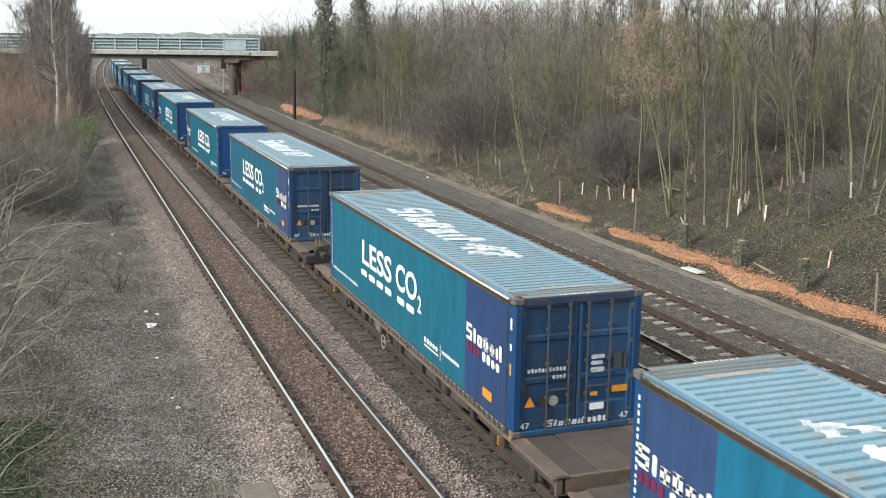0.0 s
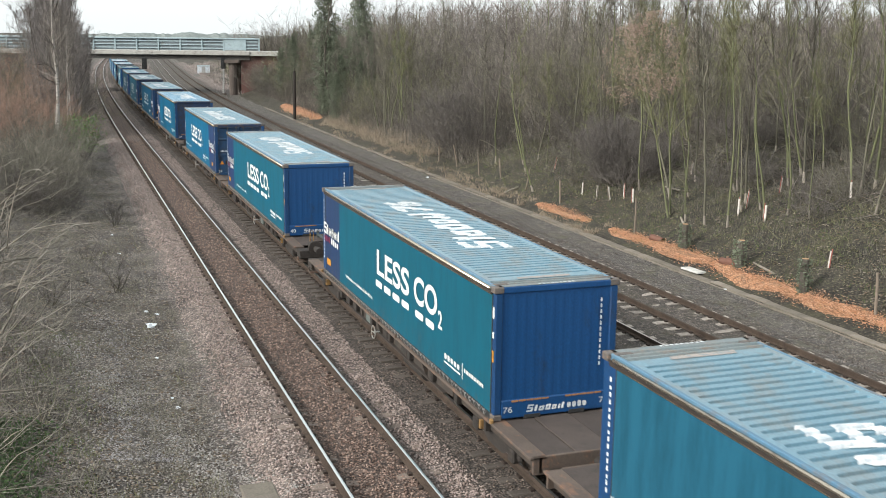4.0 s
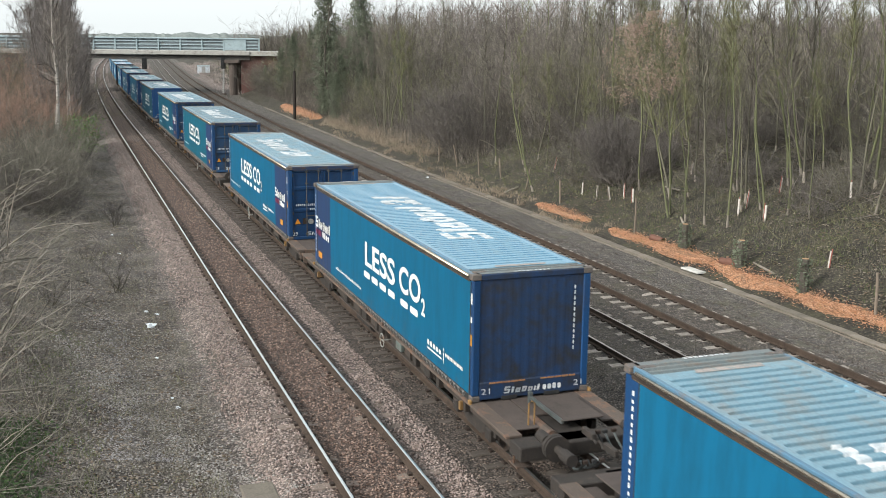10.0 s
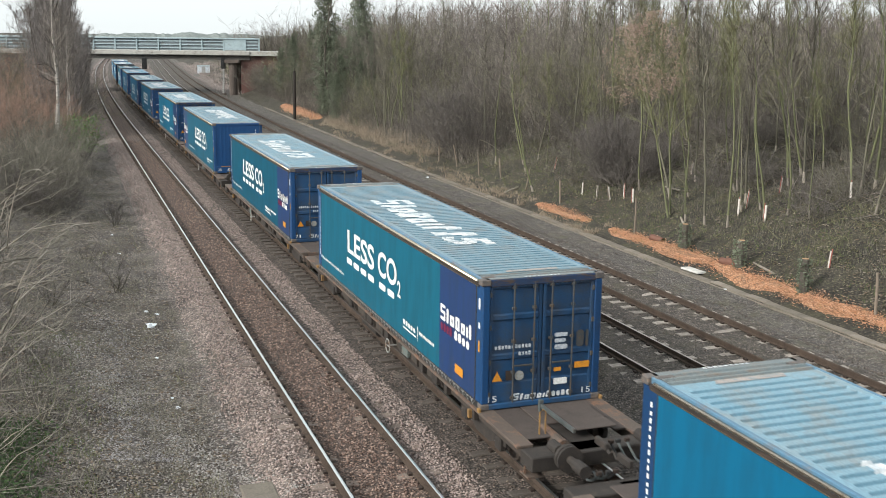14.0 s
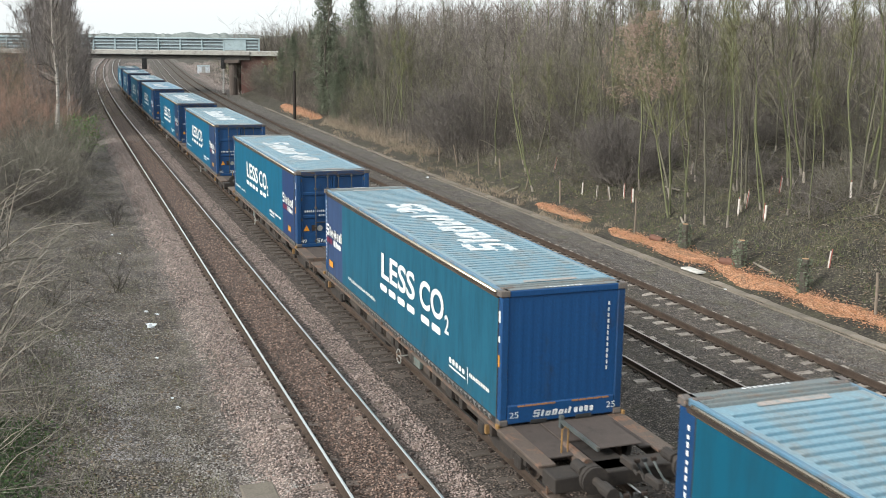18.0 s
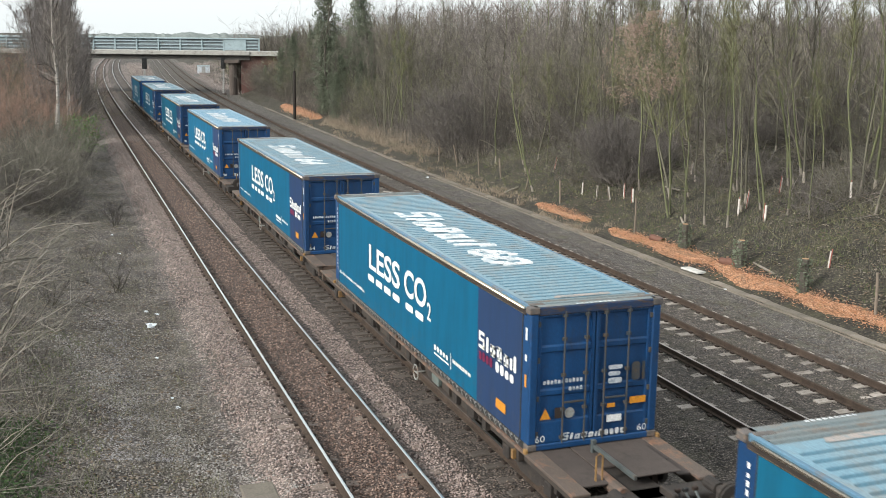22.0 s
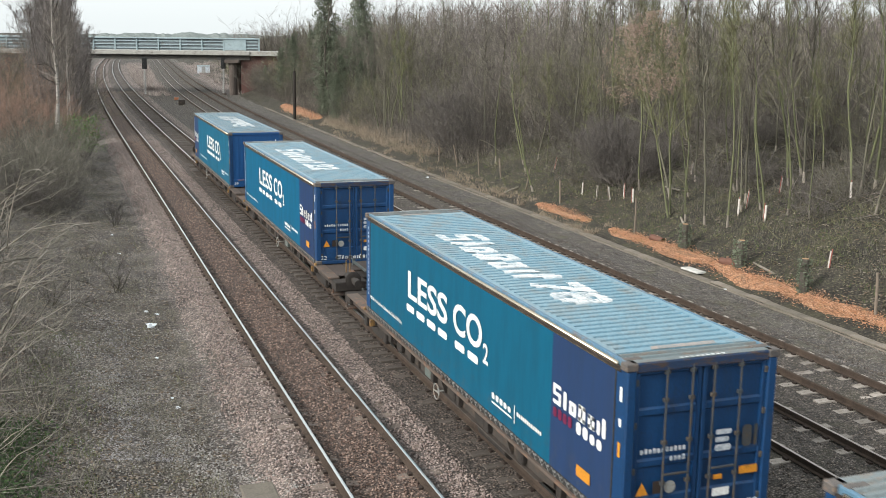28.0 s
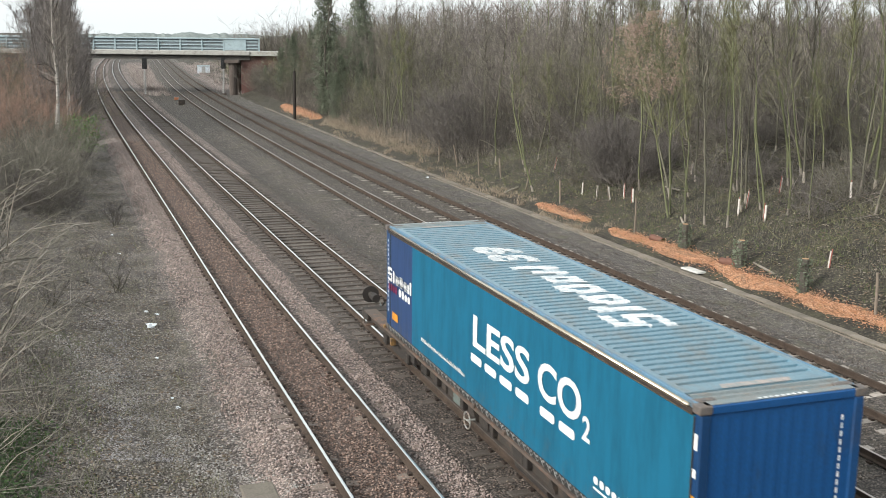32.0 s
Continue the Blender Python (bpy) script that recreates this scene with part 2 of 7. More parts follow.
def solo(name, geo, mats, m, label, category, group="", kind=""):
    ob = new(name, geo.mesh(name, mats) if isinstance(geo, Geo) else geo)
    ob.matrix_basis = m
    return tagged(ob, label, category, group, kind)


def lettering(text, height, width=None, shear=0.0, bold=0.0, thick=0.003):
    """Flat letters in x (reading) and y (up), scaled to a cap height and, if given, a width; start at the origin."""
    cu = bpy.data.curves.new("lettering", "FONT")
    cu.body, cu.size, cu.shear, cu.offset, cu.extrude = text, 1.0, shear, bold, 0.0
    cu.resolution_u = 4
    ob = bpy.data.objects.new("lettering", cu)
    scene.collection.objects.link(ob)
    me = bpy.data.meshes.new_from_object(ob.evaluated_get(bpy.context.evaluated_depsgraph_get()))
    g = Geo()
    co = [v.co for v in me.vertices]
    x0, x1 = min(c.x for c in co), max(c.x for c in co)
    y0, y1 = min(c.y for c in co), max(c.y for c in co)
    sy = height / (y1 - y0)
    sx = width / (x1 - x0) if width else sy
    g.v = [((c.x - x0) * sx, (c.y - y0) * sy, thick) for c in co]
    g.f = [tuple(p.vertices) for p in me.polygons]
    g.s = [0] * len(g.f)
    bpy.data.objects.remove(ob)
    bpy.data.meshes.remove(me)
    return g


def strokes(spec, slant=0.0, thick=0.003, round_off=0.25):
    """Plain rounded bars standing for writing that is not lettered: (x, width, y0, y1) each."""
    g = Geo()
    for x, w, y0, y1 in spec:
        c = min(w, y1 - y0) * round_off
        k = len(g.v)
        ring = [(x + c, y0), (x + w - c, y0), (x + w, y0 + c), (x + w, y1 - c), (x + w - c, y1), (x + c, y1), (x, y1 - c), (x, y0 + c)]
        g.v += [(px + slant * (py), py, thick) for px, py in ring]
        g.face(tuple(range(k, k + 8)))
    return g
# ---- ground, ballast and tracks ----
def bend_left(y):
    """Sideways run of the two tracks that pass left of the pier."""
    if y < 90:
        return 0.0
    if y < 340:
        return 1.35e-4 * (y - 90) ** 2
    return 8.44 + 0.0675 * (y - 340)


def bend_right(y):
    """The same for the two tracks to the right and the bank beyond them."""
    if y < 35:
        return 0.0
    if y < 220:
        return 1.8e-4 * (y - 35) ** 2
    return 6.16 + 0.0666 * (y - 220)


def bend(u, y):
    k = min(1.0, max(0.0, (u - 1.5) / 2.5))
    return bend_left(y) * (1 - k) + bend_right(y) * k


def height(u, y):
    """Ground height by the distance from the train's track; the cutting opens beyond the road bridge."""
    prof = [(-3000, 7.0), (-300, 6.5), (-60, 6.0), (-30, 5.0), (-20, 2.9), (-14.5, 1.35), (-11.5, 0.45), (-9, -0.1), (-7, -0.42), (-5.9, -0.5), (-5.3, -0.42), (-4.95, -0.21),
            (-1.72, -0.2), (-1.5, -0.228), (1.35, -0.228), (1.7, -0.2), (2.5, -0.42), (3.2, -0.42), (3.8, -0.2), (10.3, -0.2), (11.0, -0.4), (12.4, -0.36), (13.2, -0.15), (14.2, 0.25),
            (17, 1.35), (21, 2.9), (26, 4.2), (35, 5.0), (60, 5.6), (300, 6.3), (3000, 7.0)]
    for (a, za), (b, zb) in zip(prof, prof[1:]):
        if u <= b:
            z = za + (zb - za) * (u - a) / (b - a)
            break
    if z > -0.3 and y > 165 and u > 12:
        z = min(z, -0.3 + (z + 0.3) * max(0.25, 1 - (y - 165) / 60))
    return z


def strip(us, ys, lift=0.0, rough=0.0, seed=3, jitter=False, sunk=False):
    g = Geo()
    n = len(us)
    rnd = random.Random(seed)
    for y in ys:
        for i, u in enumerate(us):
            z = height(u, y) + lift - (0.3 if sunk and -10.6 < u < 12.1 else 0.0)
            if rough and not -5.3 < u < 11:
                z += rough * noise.noise(Vector((u * 0.5, y * 0.5, seed))) + 0.35 * rough * noise.noise(Vector((u * 2.1, y * 2.1, seed + 5)))
            elif rough:
                z += 0.02 * noise.noise(Vector((u * 2.3, y * 2.3, seed)))
            x = u + bend(u, y)
            if jitter and i in (0, n - 1):
                x += 0.3 * noise.noise(Vector((round(u, 2) * 3.1, y * 0.45, 1.7))) + 0.16 * noise.noise(Vector((round(u, 2) * 3.1, y * 1.7, 4.2)))
            g.v.append((x, y, z))
    for i in range(len(ys) - 1):
        for j in range(n - 1):
            k = i * n + j
            g.face((k, k + 1, k + n + 1, k + n))
    g.smooth = True
    return g


def span(a, b, step):
    k = max(1, round((b - a) / step))
    return [a + (b - a) * i / k for i in range(k + 1)]


FAR_Y = [-900, -500, -250, -120] + span(-60, 0, 10) + span(4, 60, 1.0) + span(63, 200, 4) + span(210, 420, 12) + [500, 650, 900, 1400, 2200, 3200]
FAR_U = [-2800, -1200, -500, -250, -120, -70, -45, -35] + span(-30, -6.2, 0.8) + span(-5.6, 11.5, 0.9) + span(12.0, 30, 0.9) + [33, 37, 42, 50, 70, 110, 200, 500, 1200, 2800]
solo("ground", strip(FAR_U, FAR_Y, -0.03, 0.16, sunk=True), M["bank"], Matrix(), "brown leaf-littered earth with moss and dead grass", "ground", kind="structure")

NEAR_Y = [-300, -100, -30] + span(0, 60, 0.5) + span(62, 200, 2) + span(212, 420, 15)
ZONES = [  # from, to, material, label
    (-11.0, -5.8, "verge", "grey-brown mossy gravel and litter beside the track"),
    (-5.8, -5.3, "ballast_mixed", "greyish ballast mixed with dirt"),
    (-5.3, -4.35, "ballast_fresh", "pale pinkish ballast shoulder"),
    (-4.35, -2.5, "ballast_worn", "brown ballast between the rails"),
    (-2.5, -1.75, "ballast_fresh", "pale pinkish ballast between two tracks"),
    (-1.75, 1.5, "ballast_oily", "dark oily ballast under the train"),
    (1.5, 4.2, "ballast_dark", "dark brown dirty gravel between the tracks"),
    (4.2, 10.1, "ballast_dark", "dark brown ballast"),
    (10.1, 12.5, "cess", "grey gravel path beside the cable trough"),
]
PALE_FAR = [(10.4, 13.6), (2.0, 3.5)]
for a, b, mat_name, lab in ZONES:
    us = span(a, b, 0.3)
    solo("ballast", strip(us, NEAR_Y, 0.0, 0.05, 7, True), M[mat_name], Matrix(), lab, "ballast", kind="structure")

for a, b in PALE_FAR:
    solo("ballast", strip(span(a, b, 0.35), span(158, 330, 2), 0.02, 0.0, 11, True), M["ballast_fresh"], Matrix(), "pale pinkish gravel beyond the road bridge", "ballast", kind="structure")
FAR_SHOULDER = span(63, 300, 2)
solo("ballast", strip(span(1.2, 1.9, 0.175), FAR_SHOULDER, 0.012, 0.0, 9, False), M["ballast_fresh"], Matrix(), "pale fresh ballast shoulder beside the train's track", "ballast", kind="structure")

RAIL = [(-0.07, -0.159), (0.07, -0.159), (0.07, -0.148), (0.012, -0.125), (0.012, -0.045), (0.036, -0.036), (0.036, -0.014), (0.03, -0.005), (0.014, 0.0),
        (-0.014, 0.0), (-0.03, -0.005), (-0.036, -0.014), (-0.036, -0.036), (-0.012, -0.045), (-0.012, -0.125), (-0.07, -0.148)]
RAIL_Y = [-300, -100, -20] + span(0, 80, 8) + span(84, 400, 5)


def build_track(name, centre, bender, top, sleeper_mat, sink, label):
    root = thing(name, Matrix(), label, "railway track", kind="structure")
    for side in (-0.7525, 0.7525):
        g = Geo()
        slots = [0] * len(RAIL)
        slots[7] = slots[8] = slots[9] = 1
        g.profile_y([(x + centre + side, z) for x, z in RAIL], RAIL_Y, [bender(y) for y in RAIL_Y], slots)
        part("rail", g, [M["rail_side"], M[top]], root)
    return root


tracks = [build_track("track_1", -3.424, bend_left, "rail_shine", "sleeper_concrete", 0, "plain line with shiny rails in pale ballast"),
          build_track("track_2", 0.0, bend_left, "rail_shine", "sleeper_dark", 0, "plain line with shiny rails and dark sleepers"),
          build_track("track_3", 5.37, bend_right, "rail_dull", "sleeper_concrete", 0, "little used line with dull rails"),
          build_track("track_4", 8.62, bend_right, "rail_side", "sleeper_concrete", 0, "rusty line with grey concrete sleepers")]
# ---- the container train ----
LEN, WID, TALL, DECK = 13.716, 2.55, 2.6, 0.837
HL, HW = LEN / 2, WID / 2
PITCH = [37.455 * (i // 2) + 17.845 * (i % 2) - (0.1 if i == 16 else 0.0) for i in range(18)]
NUMBERS = ["", "47", "87", "76", "40", "52", "21", "29", "15", "73", "25", "49", "60", "64", "90", "78", "22", "39"]
TURNED = [0, 3, 4, 6, 10, 17]


def curtain_cloth(name, base, tint):
    """PVC side curtain: soft sheen, faint vertical creases, road dirt rising from the hem, a tone of its own on each container."""
    m, n, l, bsdf = nodes_of(name)
    co = n.new("ShaderNodeTexCoord").outputs["Object"]
    info = n.new("ShaderNodeObjectInfo").outputs["Random"]
    k = ramp(n, [(0.0, base), (0.5, tint), (1.0, tuple(min(1, c * 1.3 + 0.01) for c in base))])
    l.new(info, k.inputs["Fac"])
    mp = n.new("ShaderNodeMapping")
    mp.inputs["Scale"].default_value = (1, 1.3, 0.25)
    l.new(co, mp.inputs["Vector"])
    streak = spread(n, l, noisy(n, l, mp.outputs["Vector"], 2.2, 6, 0.7), 0.42, 0.78)
    col = mixed(n, l, streak, k.outputs["Color"], tuple(c * 0.72 + 0.005 for c in base))
    grime = spread(n, l, noisy(n, l, co, 5.0, 5, 0.7), 0.5, 0.8)
    sep = n.new("ShaderNodeSeparateXYZ")
    l.new(co, sep.inputs["Vector"])
    low = n.new("ShaderNodeMapRange")
    low.inputs["From Min"].default_value, low.inputs["From Max"].default_value = 0.9, 0.1
    low.inputs["To Max"].default_value = 0.55
    l.new(sep.outputs["Z"], low.inputs["Value"])
    amt = n.new("ShaderNodeMath")
    amt.operation = "MULTIPLY"
    l.new(grime, amt.inputs[0])
    l.new(low.outputs["Result"], amt.inputs[1])
    col = mixed(n, l, amt.outputs[0], col, (0.1, 0.09, 0.075))
    l.new(col, bsdf.inputs["Base Color"])
    bsdf.inputs["Roughness"].default_value = 0.5
    bsdf.inputs["Specular IOR Level"].default_value = 0.1
    mp2 = n.new("ShaderNodeMapping")
    mp2.inputs["Scale"].default_value = (1, 2.4, 0.5)
    l.new(co, mp2.inputs["Vector"])
    bumped(n, l, bsdf, noisy(n, l, mp2.outputs["Vector"], 1.6, 3), 0.06, 0.03)
    return m


M["curtain"] = curtain_cloth("curtain", (0.006, 0.092, 0.16), (0.006, 0.1, 0.178))
M["curtain_teal"] = curtain_cloth("curtain_teal", (0.008, 0.092, 0.138), (0.008, 0.103, 0.162))
M["curtain_deep"] = curtain_cloth("curtain_deep", (0.006, 0.068, 0.112), (0.006, 0.078, 0.13))
M["curtain_blue"] = curtain_cloth("curtain_blue", (0.005, 0.1, 0.19), (0.005, 0.112, 0.22))
M["end_blue"] = surface("end_blue", (0.004, 0.06, 0.19), (0.006, 0.07, 0.215), (0.02, 0.035, 0.06), 0.9, 40, 0.45, bump=0.1, per_object=0.2, dirt_at=(0.58, 0.82), stretch=(1, 1, 0.4))
M["end_sooty"] = surface("end_sooty", (0.006, 0.032, 0.09), (0.009, 0.036, 0.105), (0.02, 0.022, 0.028), 0.9, 40, 0.6, bump=0.1, dirt_at=(0.4, 0.65))
M["curtain_navy"] = curtain_cloth("curtain_navy", (0.022, 0.046, 0.108), (0.018, 0.043, 0.125))
M["steel_blue"] = surface("steel_blue", (0.005, 0.043, 0.128), (0.006, 0.052, 0.152), (0.03, 0.035, 0.05), 0.9, 40, 0.45, bump=0.12, per_object=0.22, dirt_at=(0.55, 0.8), stretch=(1, 1, 0.4))
M["steel_blue_dirty"] = surface("steel_blue_dirty", (0.007, 0.05, 0.125), (0.012, 0.057, 0.14), (0.035, 0.05, 0.075), 0.8, 40, 0.55, bump=0.15, per_object=0.25, dirt_at=(0.45, 0.7))
M["roof_steel"] = surface("roof_steel", (0.112, 0.232, 0.305), (0.15, 0.256, 0.315), (0.18, 0.19, 0.18), 0.7, 30, 0.38, bump=0.12, per_object=0.2, dirt_at=(0.48, 0.75), stretch=(1, 0.5, 1))
M["frame_worn"] = surface("frame_worn", (0.36, 0.37, 0.35), (0.25, 0.26, 0.25), (0.2, 0.11, 0.06), 2.2, 50, 0.6, 0.2, 0.2, dirt_at=(0.48, 0.66))
M["casting_rust"] = surface("casting_rust", (0.15, 0.13, 0.118), (0.085, 0.08, 0.08), (0.22, 0.16, 0.12), 4, 50, 0.7, 0.2, 0.2, dirt_at=(0.52, 0.68))
M["header_dark"] = surface("header_dark", (0.01, 0.035, 0.095), (0.016, 0.036, 0.08), (0.075, 0.05, 0.04), 3, 50, 0.65, 0.1, 0.2, dirt_at=(0.48, 0.62), stretch=(0.5, 1, 2))
M["pole_bright"] = surface("pole_bright", (0.62, 0.55, 0.45), (0.5, 0.43, 0.34), (0.26, 0.19, 0.13), 1.4, 60, 0.24, 0.92, 0.05, dirt_at=(0.55, 0.75), stretch=(3, 0.6, 3))
M["rail_blue"] = surface("rail_blue", (0.07, 0.17, 0.27), (0.1, 0.2, 0.28), (0.15, 0.13, 0.115), 1.2, 40, 0.5, 0.1, 0.15, dirt_at=(0.5, 0.7))
M["rubber_black"] = surface("rubber_black", (0.015, 0.015, 0.016), (0.03, 0.03, 0.03), (0.06, 0.055, 0.05), 3, 50, 0.75)
M["rail_shade_brown"] = surface("rail_shade_brown", (0.028, 0.022, 0.019), (0.042, 0.031, 0.025), (0.075, 0.052, 0.04), 1.4, 50, 0.6, 0.1, 0.1, stretch=(2, 0.5, 2))
M["strap_grey"] = surface("strap_grey", (0.27, 0.27, 0.26), (0.18, 0.18, 0.175), (0.07, 0.065, 0.06), 4, 50, 0.8)
M["bar_steel"] = surface("bar_steel", (0.055, 0.068, 0.08), (0.075, 0.075, 0.075), (0.11, 0.08, 0.055), 2.2, 50, 0.55, 0.3, 0.15, dirt_at=(0.48, 0.66))
M["paint_white"] = surface("paint_white", (0.8, 0.81, 0.8), (0.7, 0.71, 0.7), (0.5, 0.52, 0.52), 1.1, 30, 0.5, bump=0.04, dirt_at=(0.55, 0.85))
M["roof_white"] = surface("roof_white", (0.76, 0.77, 0.77), (0.64, 0.67, 0.69), (0.34, 0.41, 0.46), 1.1, 30, 0.5, bump=0.05, per_object=0.1, dirt_at=(0.46, 0.68))
M["code_white"] = surface("code_white", (0.6, 0.63, 0.66), (0.46, 0.5, 0.54), (0.2, 0.25, 0.31), 6, 40, 0.6, bump=0.03, dirt_at=(0.45, 0.65))
M["roof_blue"] = surface("roof_blue", (0.125, 0.29, 0.42), (0.16, 0.31, 0.42), (0.27, 0.27, 0.25), 0.7, 30, 0.36, bump=0.12, dirt_at=(0.6, 0.88), stretch=(1, 0.5, 1))
M["roof_end"] = surface("roof_end", (0.13, 0.175, 0.19), (0.16, 0.18, 0.18), (0.19, 0.15, 0.12), 1.5, 30, 0.45, 0.1, 0.15, per_object=0.2, dirt_at=(0.5, 0.68), stretch=(0.7, 2.5, 1))
M["band_faded"] = surface("band_faded", (0.38, 0.31, 0.28), (0.3, 0.28, 0.26), (0.2, 0.24, 0.25), 3, 40, 0.6, bump=0.05, dirt_at=(0.45, 0.65))
M["paint_red"] = surface("paint_red", (0.17, 0.014, 0.055), (0.13, 0.014, 0.055), None, 2, 30, 0.5, bump=0.04)
M["sticker_yellow"] = surface("sticker_yellow", (0.66, 0.27, 0.02), (0.55, 0.23, 0.025), (0.32, 0.16, 0.04), 3, 30, 0.5, bump=0.03)
M["rust_line"] = surface("rust_line", (0.42, 0.2, 0.08), (0.25, 0.12, 0.06), (0.06, 0.06, 0.1), 3, 30, 0.8)
M["wagon_grey"] = surface("wagon_grey", (0.125, 0.095, 0.077), (0.085, 0.066, 0.055), (0.22, 0.115, 0.07), 1.1, 40, 0.75, 0.1, 0.3, per_object=0.18, dirt_at=(0.5, 0.68))
M["wagon_deck"] = surface("wagon_deck", (0.08, 0.062, 0.054), (0.058, 0.046, 0.041), (0.043, 0.035, 0.031), 1.3, 50, 0.85, 0.0, 0.3, per_object=0.18)
M["wagon_dark"] = surface("wagon_dark", (0.026, 0.022, 0.02), (0.038, 0.032, 0.028), (0.06, 0.046, 0.037), 2, 50, 0.8, 0.1, 0.3)
M["wheel_steel"] = surface("wheel_steel", (0.08, 0.065, 0.055), (0.05, 0.042, 0.038), (0.12, 0.075, 0.05), 3, 50, 0.65, 0.5)
M["yellow_paint"] = surface("yellow_paint", (0.3, 0.17, 0.05), (0.17, 0.1, 0.045), (0.09, 0.062, 0.045), 4, 50, 0.7)
M["box_green"] = surface("box_green", (0.13, 0.16, 0.15), (0.09, 0.11, 0.1), (0.14, 0.11, 0.09), 2, 40, 0.7)


def side_frame(x_side):
    """Takes flat lettering (x reading, y up) onto a long side of the container: reads from the front-left as seen from outside."""
    if x_side < 0:
        return Matrix(((0, 0, -1, -HW - 0.012), (-1, 0, 0, 0), (0, 1, 0, 0), (0, 0, 0, 1)))
    return Matrix(((0, 0, 1, HW + 0.012), (1, 0, 0, 0), (0, 1, 0, 0), (0, 0, 0, 1)))


def moved(geo, dx, dy):
    geo.v = [(x + dx, y + dy, z) for x, y, z in geo.v]
    return geo


# slots of the trade mark: x, width, height, and whether it is a frame, a bar or a stack of short bars
WORD = [(0.0, 0.175, 1.0, "stack"), (0.225, 0.07, 0.9, "bar"), (0.35, 0.145, 0.66, "frame"), (0.54, 0.14, 0.8, "frame"), (0.73, 0.13, 0.66, "frame"), (0.905, 0.06, 0.66, "bar"), (1.0, 0.07, 0.9, "bar")]


def word_bars(width, tall, slant=0.0, gap_to=None):
    s = width / 1.075
    spec = []
    for x, w, top, kind in WORD:
        t = 0.2
        if kind == "bar":
            spec.append((x * s, w * s, 0, top * tall))
        elif kind == "stack":
            spec += [(x * s, w * s, 0, t * tall), (x * s, w * s, 0.42 * tall, (0.42 + t) * tall), (x * s, w * s, (1 - t) * tall, tall),
                     (x * s, w * s * 0.3, 0.5 * tall, 0.92 * tall), ((x + w * 0.7) * s, w * s * 0.3, 0.08 * tall, 0.5 * tall)]
        else:
            spec += [(x * s, w * s, 0, t * tall), (x * s, w * s, (top - t) * tall, top * tall), (x * s, w * s * 0.4, 0.02 * tall, top * 0.98 * tall), ((x + w * 0.6) * s, w * s * 0.4, 0.02 * tall, top * 0.98 * tall)]
    return strokes(spec, slant)


def row_bars(n, width, tall, seed=1):
    r = random.Random(seed)
    w = width / n
    return strokes([(i * w, w * (0.72 if n < 14 else 0.5), 0, tall * ((0.8 + 0.2 * r.random()) if n < 14 else (0.55 + 0.45 * r.random()))) for i in range(n)])


word_one = lettering("LESS", 0.65, 2.66, bold=0.022)
word_two = lettering("CO", 0.65, 1.6, bold=0.022)
small_two = lettering("2", 0.4, bold=0.02)


def roof_line():
    """Ridges and grooves along the roof: places and heights."""
    y = -HL + 0.03
    ys, zs = [y, y + 0.53, y + 0.54, y + 0.7], [-0.05, -0.05, 0, 0]
    y += 0.7
    pitch = (LEN - 1.46) / 56
    for i in range(56):
        ys += [y + pitch * 0.08, y + pitch * 0.34, y + pitch * 0.42, y + pitch]
        zs += [-0.062, -0.062, 0, 0]
        y += pitch
    ys += [HL - 0.57, HL - 0.56, HL - 0.03]
    zs += [0, -0.05, -0.05]
    return ys, zs


ROOF_LINE = roof_line()


def on_roof(geo):
    """Lays flat paint (x: against the roof's length) over the ridges and grooves."""
    ys, zs = ROOF_LINE
    xs, hs = [-y for y in reversed(ys)], list(reversed(zs))
    o = Geo()

    def cut(poly, x, keep):
        out = []
        for (ax, ay), (bx, by) in zip(poly, poly[1:] + poly[:1]):
            ia, ib = (ax - x) * keep >= 0, (bx - x) * keep >= 0
            if ia:
                out.append((ax, ay))
            if ia != ib:
                f = (x - ax) / (bx - ax)
                out.append((x, ay + f * (by - ay)))
        return out

    for n, face in enumerate(geo.f):
        rise = 0.004 + 0.0016 * (n % 7)  # overlapping strokes lie on one another
        whole = [(geo.v[i][0], geo.v[i][1]) for i in face]
        lo, hi = min(p[0] for p in whole), max(p[0] for p in whole)
        for x0, x1, h0, h1 in zip(xs, xs[1:], hs, hs[1:]):
            if x1 <= lo or x0 >= hi or x1 - x0 < 1e-5:
                continue
            piece = cut(cut(whole, x0, 1), x1, -1) if (lo < x0 or hi > x1) else whole
            if len(piece) < 3:
                continue
            k = len(o.v)
            o.v += [(px, py, h0 + (h1 - h0) * (px - x0) / (x1 - x0) + rise) for px, py in piece]
            o.face(tuple(range(k, k + len(piece))))
    return o


